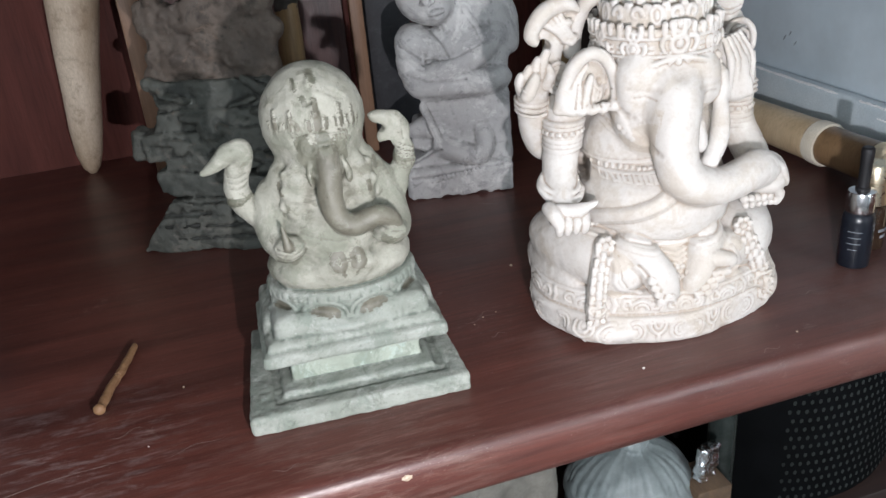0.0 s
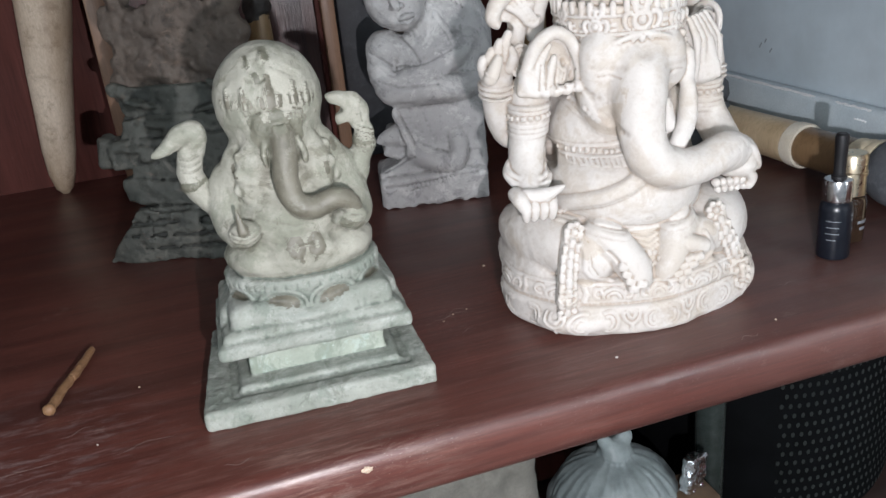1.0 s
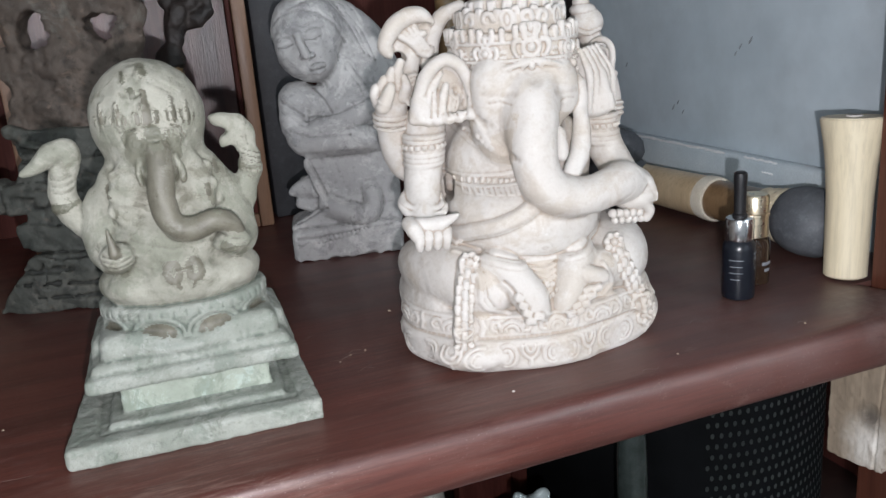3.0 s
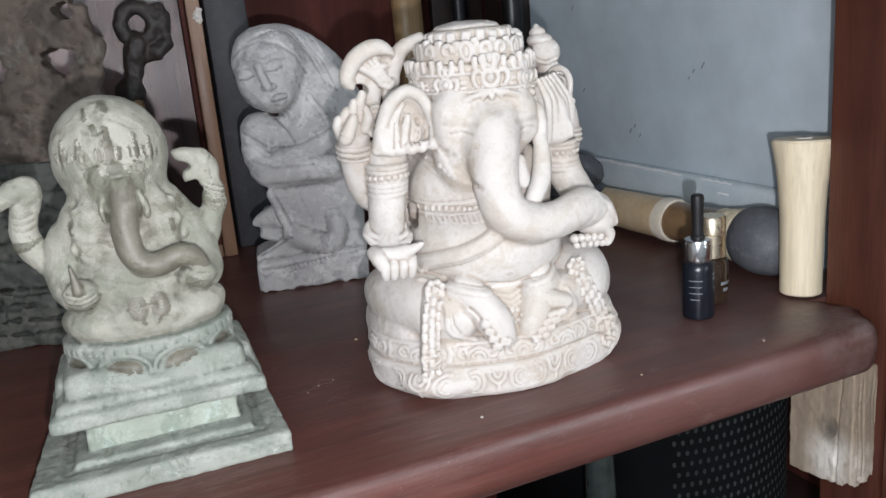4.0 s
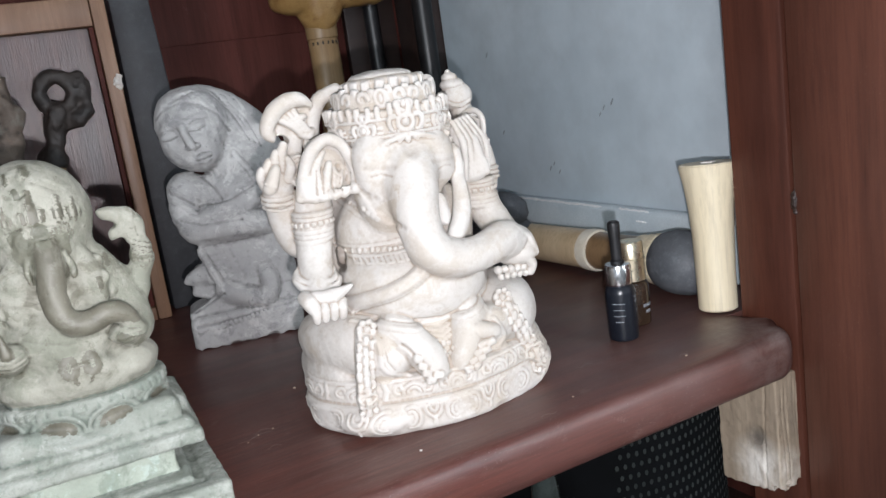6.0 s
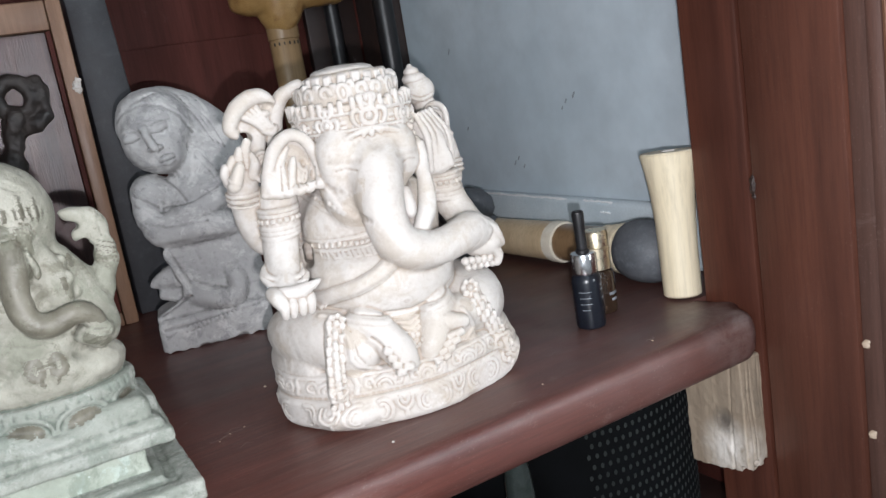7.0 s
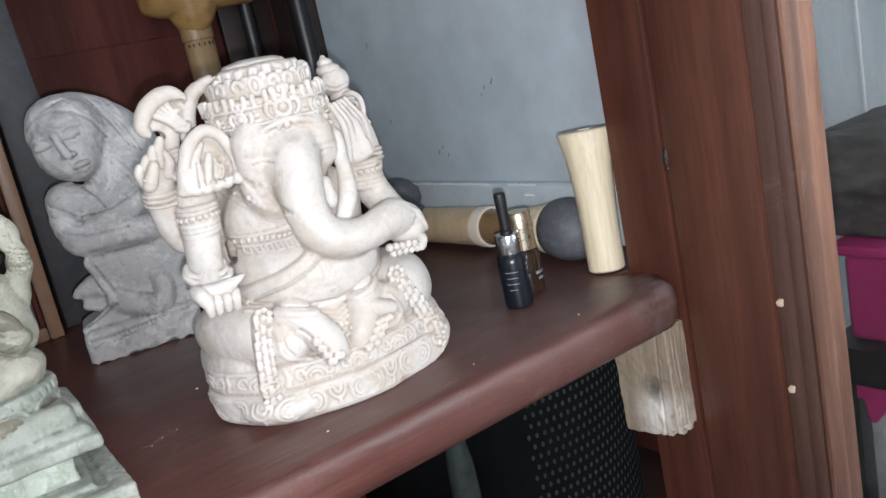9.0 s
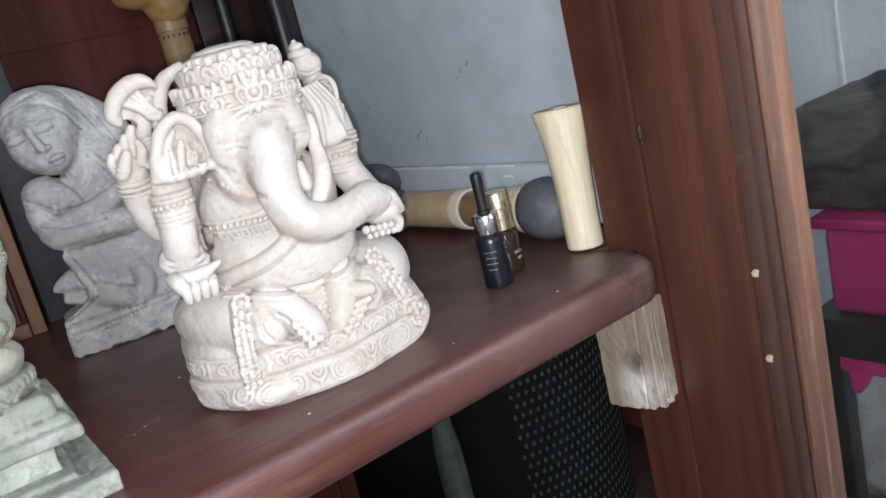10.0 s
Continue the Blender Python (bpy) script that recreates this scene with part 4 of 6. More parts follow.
    c.limb([(-4.1, -1.8, 15.5), (-4.3, -1.85, 14.9), (-4.55, -1.95, 14.2)], [0.14, 0.2, 0.2], k=0.12)
    for x, z in ((-5.0, 15.2), (-4.65, 15.3), (-4.1, 14.9), (-3.65, 14.6), (-3.2, 14.8)):
        c.sketch([(x + 0.1, z), (x - 0.02, (z + 13.9) / 2), (x - 0.12, 13.9)], 0.1, -0.15)
    c.sketch([(-3.55 + 0.26 * math.cos(0.7 * j), 15.1 + 0.36 * math.sin(0.7 * j)) for j in range(9)], 0.13, 0.16)
    c.sketch([(-3.5, 14.75), (-3.6, 14.3)], 0.2, 0.14)
    # the other ear: a fan of long folds with a plain hem
    c.ball((4.35, -0.9, 14.7), (1.1, 0.5, 2.0), (0, -16, -26), k=0.15)
    c.box((4.8, -0.95, 13.5), (0.95, 0.4, 0.5), 0.2, (0, -10, -26), k=0.4)
    for j in range(5):
        c.limb([(3.55 + 0.3 * j, -1.75 + 0.16 * j, 16.55 + 0.05 * j), (4.05 + 0.42 * j, -1.7 + 0.22 * j, 15.3 - 0.02 * j), (4.1 + 0.46 * j, -1.55 + 0.24 * j, 14.0), (4.0 + 0.48 * j, -1.45 + 0.24 * j, 13.1 + 0.08 * j)], [0.16, 0.21, 0.2, 0.2], k=0.04)
    c.hoop((5.7, 0.7, 15.9), 0.85, 0.2, (78, 0, -50), 1.25, k=0.06)
    c.hoop((5.75, 0.6, 15.9), 0.45, 0.13, (78, 0, -50), 1.3, k=0.04)
    # crown: beaded band, petals, upper steps
    cx, cy = 0.15, -0.1
    c.ink = TAN
    c.drum((cx, cy, 17.1), 3.55, 3.4, 0.85, 0.2, 0.1, flare=0.02)
    c.drum((cx, cy, 18.35), 3.05, 2.95, 0.65, 0.2, 0.08)
    c.drum((cx, cy, 19.2), 2.3, 2.25, 0.5, 0.2, 0.08)
    c.ink = PALE
    c.ball((cx - 0.1, cy, 19.75), (1.85, 1.8, 0.42), k=0.1)
    r = random.Random(12)
    for j in range(38):
        a = 360 * j / 38 + r.uniform(-1.2, 1.2)
        x, y = spot_on(3.5, 3.36, a, cx, cy)
        c.box((x, y, 17.86 + r.uniform(-0.06, 0.06)), (0.2, 0.17, 0.44 + r.uniform(-0.1, 0.06)), 0.15, (0, 6, a), k=0.04)
        x, y = spot_on(3.52, 3.35, a, cx, cy)
        c.ball((x, y, 16.3), 0.14, k=0.08)
        if j % 3:
            c.box((x, y, 16.98), (0.1, 0.2, 0.09), 0.04, (0, 0, a), k=0.04)
        c.box((x, y, 16.7), (0.1, 0.2, 0.07), 0.04, (0, 0, a), k=0.05)
    for z in (16.52, 17.45):
        c.hoop((cx, cy, z), 3.6, 0.085, (0, 0, 0), 0.955, k=0.03)
    for j in range(18):
        a = 20 * j + 9 + r.uniform(-2, 2)
        q = radians(a)
        x, y = spot_on(2.98, 2.88, a, cx, cy)
        e = 1 if j % 2 else -1
        if j % 3 == 0:
            c.hoop((x, y, 18.6), 0.3, 0.12, (90, 0, a + 90), 1.5, k=0.06)
            c.ball((x, y, 18.55), (0.12, 0.14, 0.26), k=0.04)
        else:
            scroll = [(0.34 * math.cos(w * 0.7) * (1 - 0.09 * w), 0.42 * math.sin(w * 0.7) * (1 - 0.09 * w)) for w in range(8)]
            c.limb([(x - e * u * math.sin(q), y + e * u * math.cos(q), 18.6 + v) for u, v in scroll], [0.15, 0.14, 0.14, 0.13, 0.12, 0.11, 0.1, 0.1], k=0.04)
        x, y = spot_on(2.85, 2.75, a + 10, cx, cy)
        c.box((x, y, 18.95 + r.uniform(-0.1, 0.12)), (0.18, 0.2, 0.3), 0.1, (r.uniform(-14, 14), 0, a), k=0.06)
        x, y = spot_on(2.25, 2.2, a, cx, cy)
        c.box((x, y, 19.3), (0.22, 0.26, 0.34 + r.uniform(-0.1, 0.08)), 0.12, (r.uniform(-10, 10), 0, a), k=0.06)
    for a, z, w0 in ((-90, 17.15, 0.95), (-129, 16.95, 0.62), (-51, 16.95, 0.62), (-164, 16.9, 0.6), (-16, 16.9, 0.6)):
        q = radians(a)
        x, y = spot_on(3.56, 3.4, a, cx, cy)

        def petal(u, v):
            return x - u * w0 * math.sin(q), y + u * w0 * math.cos(q), z + v * w0
        c.hoop((x, y, z), w0 * 0.46, 0.13, (90, 0, a + 90), k=0.04)
        c.ball((x, y, z), (0.22, 0.22, 0.22), k=0.03)
        for e in (-1, 1):
            c.limb([petal(e * 0.62, 0.42), petal(e * 0.95, 0.3), petal(e * 1.02, -0.1), petal(e * 0.82, -0.45)], [0.1, 0.13, 0.13, 0.09], k=0.04)
            c.limb([petal(e * 0.1, 0.66), petal(e * 0.42, 0.85), petal(e * 0.5, 1.15), petal(e * 0.22, 1.28)], [0.1, 0.12, 0.12, 0.08], k=0.04)
            c.limb([petal(e * 0.1, -0.7), petal(e * 0.4, -0.82), petal(e * 0.55, -1.05)], [0.13, 0.16, 0.1], k=0.05)
        c.ball(petal(0, -0.95), (0.17, 0.17, 0.24), k=0.04)
        c.ball(petal(0, 1.1), (0.16, 0.16, 0.26), k=0.04)
    for s in (-1, 1):
        c.limb([(cx + s * 0.2, -3.55, 16.45), (cx + s * 1.2, -3.45, 16.2), (cx + s * 2.3, -2.95, 15.75), (cx + s * 2.75, -2.4, 15.3)], [0.14, 0.15, 0.15, 0.12], k=0.05)
        for j in range(3):
            c.ball((cx + s * (2.55 + 0.2 * j), -2.75 + 0.28 * j, 16.1 - 0.42 * j), (0.27, 0.24, 0.24), k=0.04)
    c.ball((2.75, -0.6, 19.0), (0.42, 0.4, 0.5), k=0.08)
    # raised back hand, the axe, and the arched scarf behind
    c.limb([(-4.6, 1.6, 10.6), (-5.9, 1.5, 10.7), (-6.6, 1.2, 11.9), (-6.8, 0.8, 13.4), (-6.8, 0.5, 14.4)], [0.85, 0.85, 0.82, 0.85, 0.85], k=0.15)
    for z in (13.35, 13.65, 13.95):
        c.hoop((-6.8, 0.7, z), 0.97, 0.11, (12, 0, 0), k=0.03)
    c.ball((-6.75, 0.35, 14.9), (1.0, 0.72, 0.95), k=0.15)
    for j in range(4):
        c.limb([(-7.5 + 0.36 * j, 0.2 - 0.1 * j, 14.6 + 0.3 * j), (-7.72 + 0.44 * j, -0.1 - 0.12 * j, 15.15 + 0.4 * j), (-7.62 + 0.46 * j, -0.2 - 0.12 * j, 15.55 + 0.42 * j)], [0.32, 0.29, 0.24], k=0.03)
    c.limb([(-7.4, -0.55, 14.5), (-7.15, -0.65, 15.0), (-6.9, -0.6, 15.5)], [0.38, 0.36, 0.28], k=0.04)
    c.hoop((-7.3, -0.58, 14.75), 0.38, 0.07, (12, 24, 0), k=0.03)
    c.limb([(-6.2, -0.2, 14.9), (-6.0, -0.5, 15.5), (-6.1, -0.5, 16.0)], [0.3, 0.28, 0.18], k=0.05)
    for j in range(3):
        c.hoop((-5.5, -0.15, 15.2), 0.28 + 0.2 * j, 0.11, (88, 0, 18), 1.25, k=0.02)
    c.ball((-5.5, 0.1, 15.2), (0.75, 0.3, 0.95), k=0.1)
    c.bar((-5.6, 0.7, 16.2), (-5.1, 0.9, 18.0), 0.55, 0.6, k=0.15)
    c.ball((-5.5, 0.65, 18.2), (1.5, 0.36, 1.1), (0, -32, 0), k=0.1)
    c.limb([(-4.25, 0.35, 18.75), (-4.8, 0.25, 19.15), (-5.5, 0.2, 19.12), (-6.2, 0.2, 18.75), (-6.7, 0.2, 18.15), (-6.85, 0.25, 17.6), (-6.6, 0.3, 17.25)], [0.26, 0.4, 0.45, 0.46, 0.44, 0.38, 0.26], k=0.1)
    c.ball((-6.1, 0.3, 17.0), (0.42, 0.9, 0.3), (0, 20, 0), k=0.08, carve=True)
    c.ink = TAN
    c.ball((-4.65, 0.1, 18.35), (0.5, 0.5, 0.36), (0, -30, 0), k=0.06, carve=True)
    c.ink = PALE
    for j in range(4):
        c.limb([(-6.15 + 0.3 * j, 0.28, 18.25 + 0.14 * j), (-5.5 + 0.18 * j, 0.12, 17.8 + 0.06 * j), (-4.95 + 0.16 * j, 0.18, 17.2 + 0.02 * j)], [0.2, 0.2, 0.15], k=0.05)
    c.limb([(-5.0, 0.25, 17.2), (-4.55, 0.2, 17.05), (-4.3, 0.3, 17.3)], [0.18, 0.22, 0.16], k=0.08)
    c.ball((-4.75, 0.1, 18.15), (0.3, 0.22, 0.2), k=0.05)
    c.limb([(-4.35, 0.9, 16.4), (-4.15, 0.9, 17.8), (-3.5, 0.9, 18.9), (-2.4, 0.9, 19.4)], [0.5, 0.5, 0.45, 0.35], k=0.06)
    # other back arm with bangles, and the conch
    c.limb([(4.4, 1.9, 11.6), (6.0, 1.7, 11.6), (6.55, 1.6, 13.0), (6.3, 1.9, 15.2), (5.9, 2.3, 16.8)], [0.9, 0.85, 0.8, 0.75, 0.75], k=0.15)
    for z in (12.5, 12.8, 13.1):
        c.hoop((6.5, 1.6, z), 0.9, 0.11, (-6, 0, 0), k=0.03)
    for j in range(7):
        c.ball((6.5 + 0.2 * math.sin(j), 0.85, 14.2 + 0.36 * j), (0.22, 0.2, 0.2), k=0.04)
    c.ball((5.7, 2.6, 17.85), (1.05, 1.0, 0.95), k=0.12)
    c.ball((5.5, 2.6, 18.65), (0.78, 0.75, 0.42), k=0.05)
    c.ball((5.4, 2.6, 19.1), (0.5, 0.5, 0.35), k=0.05)
    c.ball((5.35, 2.6, 19.4), (0.22, 0.22, 0.22), k=0.05)
    c.limb([(4.8, 2.0, 17.6), (5.4, 1.65, 17.3), (6.3, 1.8, 17.5)], [0.12, 0.14, 0.1], k=0.05)
    # bead chains over the thighs, ending in flowers
    for path in ([(-4.05, -4.0, 6.25), (-4.5, -4.55, 5.0), (-4.7, -4.75, 3.8), (-4.85, -4.95, 2.5), (-4.9, -4.85, 1.7)],
                 [(4.3, -4.05, 6.2), (4.75, -4.2, 4.9), (5.4, -4.1, 3.7), (5.95, -3.75, 2.5), (6.15, -3.6, 1.5)]):
        line = []
        for i in range(4):
            for j in range(5):
                p = Vector(path[i]).lerp(Vector(path[i + 1]), j / 5)
                y = c.front(p.x, p.z, p.y)
                line.append(Vector((p.x, max(min(y, p.y + 0.15), p.y - 0.35), p.z)))
        c.limb([tuple(v + Vector((0, 0.3, 0))) for v in line], [0.4] * len(line), k=0.15)
        spots = []
        for row in (-1, 0, 1):
            for j in range(8):
                t = (j + (1.0 if row == 0 else 0.5)) / 8.6 * (len(line) - 1.001)
                v = line[int(t)].lerp(line[int(t) + 1], t - int(t))
                x = v.x + 0.37 * row
                y = c.front(x, v.z, v.y)
                spots.append((x, max(min(y, v.y + 0.1), v.y - 0.3) + 0.04, v.z))
        for x, y, z in spots:
            c.box((x, y, z), (0.165, 0.15, 0.28), 0.11, k=0.05)
        for q in (path[0], path[4]):
            y = min(c.front(q[0], q[2], q[1]), q[1] + 0.2) + 0.08
            c.ball((q[0], y - 0.05, q[2]), (0.2, 0.2, 0.2), k=0.04)
            for j in range(7):
                w = math.tau * (j + 0.3) / 7
                c.ball((q[0] + 0.42 * math.cos(w), y, q[2] + 0.42 * math.sin(w)), (0.2, 0.18, 0.2), k=0.04)
    # shallow scrolls carved round the base
    around = [-90.0]
    while around[-1] < 270:
        a = radians(around[-1])
        around.append(around[-1] + math.degrees(0.05 / math.hypot(7.4 * math.sin(a), 5.6 * math.cos(a))))

    def on_rim(s, z):
        """The place on the rim s centimetres round from the front."""
        a = around[int(s / 0.05) % (len(around) - 1)]
        ox, oy = math.cos(radians(a)), math.sin(radians(a))
        r = 9.0
        while r > 4:
            i, j, k = (int(round((v - o) / c.step)) for v, o in zip((0.15 + r * ox, r * oy, z), c.lo))
            if 0 <= i < c.count[0] and 0 <= j < c.count[1] and c.f[i, j, k] < 0.02:
                break
            r -= 0.04
        return 0.15 + r * ox, r * oy, z

    def rim_line(points, width, height):
        c.draw([on_rim(s, z) for s, z in points], width, height)

    def arc(s, z, rs, rz, a0, a1, n=10):
        return [(s + rs * math.cos(radians(a0 + (a1 - a0) * j / n)), z + rz * math.sin(radians(a0 + (a1 - a0) * j / n))) for j in range(n + 1)]
    r = random.Random(3)
    long = 0.05 * (len(around) - 1)
    for j in range(9):
        s = long * j / 9 + 0.4 + r.uniform(-0.15, 0.15)
        for q, w in ((0.0, 0.15), (0.32, 0.12)):
            for e in (-1, 1):
                rim_line([(s + e * u, v) for u, v in arc(0.75, 1.02, 0.62 - q, 0.62 - q * 0.7, 110, -110)], w, 0.11)
        m = s + long / 18
        for q in (0.3, 0.58):
            rim_line(arc(m, 1.55, q, q * 1.3, 180, 360), 0.13, 0.16)
        rim_line([(m, 0.35), (m + 0.05, 0.7)], 0.16, 0.14)
    for j in range(12):
        s = long * j / 12 + 0.2 + r.uniform(-0.15, 0.15)
        rim_line(arc(s, 2.35, 0.72, 0.52, 0, 180), 0.14, 0.17)
        rim_line(arc(s, 2.35, 0.42, 0.3, 0, 180), 0.13, 0.13)
        for e in (-1, 1):
            rim_line(arc(s + e * 1.05, 2.6, 0.26, 0.28, 90 + e * 90, 90 - e * 190), 0.12, 0.14)
        rim_line([(s + 1.5, 2.2), (s + 1.62, 2.6), (s + 1.5, 2.95)], 0.2, 0.12)
    rim_line([(0.1 * q, 1.97) for q in range(int(long * 10))], 0.16, -0.1)
    rim_line([(0.1 * q, 3.1) for q in range(int(long * 10))], 0.12, 0.06)
    # broken rim at one corner of the base
    c.ball((3.3, -5.5, 0.05), (0.9, 0.8, 0.4), (0, 12, 28), k=0.1, carve=True)
    c.ball((5.2, -4.9, 0.0), (0.9, 0.8, 0.3), (0, 0, 40), k=0.1, carve=True)
    c.box((3.0, -5.75, 1.5), (1.2, 0.3, 0.35), 0.1, (0, 12, 14), k=0.08, carve=True)
    c.rough(0.03, 1.3, 4)
    c.rough(0.02, 0.4, 3)
    ob = new("stone_statue", c.mesh("stone_statue", (WHITESTONE, TANSTONE)))
    ob.matrix_world = pose(0.272, 0.097, 0.0, 0, 0, -8)
    return tagged(ob, "cream cast-stone seated elephant-headed statue with crown and oval base", "statue")


def bronze_statue():
    c = Clay((-7.2, -5.6, -0.15), (7.2, 5.6, 18.8), 0.07)
    PATINA, BASE, DARK, FACE = 0, 1, 2, 4
    # stepped plinth
    c.ink = BASE
    c.box((0, 0, 0.5), (6.15, 4.9, 0.58), 0.28, k=0.02)
    c.box((-8.85, 0.2, 0.5), (3.0, 9, 2), 0.2, (0, 0, -4), k=0.1, carve=True)
    c.box((8.95, 0.2, 0.5), (3.0, 9, 2), 0.2, (0, 0, 1.5), k=0.1, carve=True)
    c.box((0.15, 0.05, 1.15), (4.85, 3.85, 0.2), 0.1, k=0.2, carve=True)
    c.box((0.15, 0.1, 0.75), (4.3, 3.35, 0.5), 0.2, k=0.2)
    c.ink = 3
    c.box((0.2, 0.6, 2.0), (3.7, 2.75, 1.2), 0.2, k=0.12)
    c.ink = BASE
    c.box((0.25, 0.3, 3.25), (5.15, 3.6, 0.4), 0.26, k=0.1)
    c.box((0.25, 0.4, 3.75), (4.8, 3.3, 0.4), 0.35, k=0.25)
    c.box((0.3, 0.5, 4.6), (4.35, 3.05, 0.75), 0.6, k=0.25)
    c.ball((0.25, 0.5, 4.4), (4.75, 3.5, 0.85), k=0.3)
    c.box((0.3, 1.4, 4.0), (4.85, 2.4, 0.75), 0.4, k=0.3)
    # lotus seat
    c.ink = BASE
    c.drum((0.3, 0.6, 5.35), 4.05, 3.1, 0.6, 0.3, 0.12, flare=0.03)
    c.drum((0.3, 0.6, 6.1), 4.25, 3.25, 0.34, 0.22, 0.12)
    c.ink = PATINA
    # folded legs like a thick ring, belly, chest
    c.drum((0.3, 0.35, 7.25), 3.75, 2.75, 0.95, 0.8, 0.15)
    for s in (-1, 1):
        c.ball((0.3 + s * 2.6, -0.1, 7.35), (1.35, 2.1, 0.95), (0, 0, s * -16), k=0.3)
    c.ball((0.4, -2.0, 7.75), (1.5, 0.6, 0.8), k=0.5)
    c.ball((0.1, 0.2, 9.3), (2.95, 2.6, 2.2), k=0.4)
    c.ball((0.1, 0.7, 11.2), (2.9, 2.1, 2.4), k=0.6)
    # arms along the body
    c.limb([(-2.7, 0.4, 11.6), (-3.1, 0.2, 10.2), (-2.9, -0.7, 9.2), (-2.5, -1.6, 9.0)], [0.85, 0.85, 0.75, 0.65], k=0.25)
    c.limb([(3.0, 0.4, 11.6), (3.4, 0.2, 10.2), (3.5, -0.8, 9.2), (3.1, -1.7, 9.1)], [0.85, 0.85, 0.8, 0.7], k=0.25)
    c.ball((-2.4, -1.9, 9.2), (0.8, 0.75, 0.7), k=0.15)
    c.ball((3.0, -2.0, 9.2), (0.95, 0.8, 0.55), k=0.15)
    # big smooth hood, ears falling on the shoulders
    c.ball((0, 0.5, 15.35), (2.72, 2.55, 2.9), k=0.3)
    c.ball((0.1, 0.4, 13.6), (2.3, 2.1, 1.6), k=0.4)
    for s in (-1, 1):
        c.ball((0.2 + s * 2.1, 0.0, 12.0), (1.15, 0.95, 2.1), (0, s * -24, 0), k=0.3)
        c.ball((0.15 + s * 1.55, -1.1, 12.2), (0.85, 0.55, 1.7), (0, s * -16, 0), k=0.3)
    # brow and trunk
    c.ball((0.15, -0.9, 13.6), (1.45, 1.0, 1.25), k=0.35)
    c.ink = FACE
    c.ball((0.05, -1.0, 14.0), (1.4, 1.12, 1.35), k=0.45)
    c.ball((0.1, -1.2, 13.1), (1.0, 1.0, 1.0), k=0.4)
    trunk = [(0.2, -1.7, 14.3), (0.2, -2.15, 13.2), (0.08, -2.35, 12.0), (0.2, -2.45, 10.9), (0.7, -2.55, 10.25), (1.5, -2.55, 10.2), (2.2, -2.5, 10.45), (2.9, -2.35, 10.25), (3.25, -2.25, 9.7)]
    c.ink = DARK
    c.limb(trunk, [0.52, 0.56, 0.53, 0.5, 0.47, 0.44, 0.42, 0.4, 0.34], k=0.3)
    for s in (-1, 1):
        c.limb([(0.2 + s * 0.8, -1.9, 13.7), (0.2 + s * 1.0, -2.1, 13.1), (0.25 + s * 0.95, -2.1, 12.5)], [0.1, 0.12, 0.13], k=0.12)
    # dark bangles on the raised arms
    c.ink = FACE
    c.ball((-4.5, 0.4, 11.6), (0.68, 0.66, 0.34), (0, -14, 0), k=0.12)
    c.ball((4.5, 0.2, 12.5), (0.6, 0.58, 0.5), (0, 28, 0), k=0.12)
    c.ink = PATINA
    # raised back arms, with a drooping hand and a leaf-shaped one
    c.limb([(-2.9, 0.6, 9.6), (-4.1, 0.5, 10.9), (-4.5, 0.4, 12.0), (-4.3, 0.3, 13.2)], [0.68, 0.62, 0.6, 0.6], k=0.15)
    c.limb([(-4.1, 0.25, 13.4), (-3.95, 0.1, 14.25), (-4.7, 0.0, 14.2), (-5.4, -0.1, 13.7), (-6.1, -0.2, 13.4)], [0.55, 0.55, 0.45, 0.32, 0.1], k=0.15)
    c.limb([(3.1, 0.6, 9.6), (3.95, 0.5, 10.6), (4.25, 0.4, 11.6), (4.65, 0.2, 12.4)], [0.68, 0.6, 0.55, 0.52], k=0.15)
    c.ball((4.6, 0.1, 12.8), (0.55, 0.5, 0.7), (0, 14, 0), k=0.15)
    c.ball((4.25, 0.1, 14.15), (0.75, 0.46, 1.05), (0, -16, 0), k=0.2)
    c.ball((3.75, 0.05, 14.75), (0.9, 0.4, 0.5), (0, 22, 0), k=0.2)
    c.ball((3.7, 0.0, 13.9), (0.5, 0.38, 0.6), (0, 20, 0), k=0.2)
    c.ball((3.15, 0.0, 15.0), (0.35, 0.28, 0.22), (0, 25, 0), k=0.12)
    c.ball((3.2, -0.1, 14.4), (0.42, 0.9, 0.2), (0, 15, 0), k=0.08, carve=True)
    c.ball((3.5, 0, 13.25), (0.5, 0.9, 0.3), (0, -30, 0), k=0.1, carve=True)
    c.ball((4.95, 0.1, 15.0), (0.3, 0.9, 0.3), k=0.1, carve=True)
    c.soften(1)
    c.rough(0.03, 1.1, 5)
    c.rough(0.03, 0.4, 6)
    # low relief cut into the casting: beads, petals, feet
    for j in range(44):
        a = 360 * j / 44
        x, y = spot_on(4.28, 3.28, a, 0.3, 0.6)
        c.draw([(x, y, 5.92), (x, y, 6.3)], 0.15, -0.12)
    for j in range(9):
        a = 40 * j + 8
        pts = [spot_on(4.12, 3.16, a + 19 * math.cos(radians(w)), 0.3, 0.6) + (4.9 + 1.0 * abs(math.sin(radians(w))),) for w in range(0, 181, 15)]
        c.ink = DARK
        for q in (0.25, 0.6):
            c.draw([spot_on(4.1, 3.15, a + 17 * q * math.cos(radians(w)), 0.3, 0.6) + (5.0 + 0.75 * q * abs(math.sin(radians(w))),) for w in range(0, 181, 20)], 0.34, -0.05)
        c.ink = BASE
        c.draw(pts, 0.15, 0.16)
    c.ink = DARK
    for s in (-1, 1):
        x = 0.45 + s * 0.52
        c.sketch([(x + 0.3 * math.cos(0.63 * j), 8.15 + 0.42 * math.sin(0.63 * j)) for j in range(11)], 0.36, 0.07)
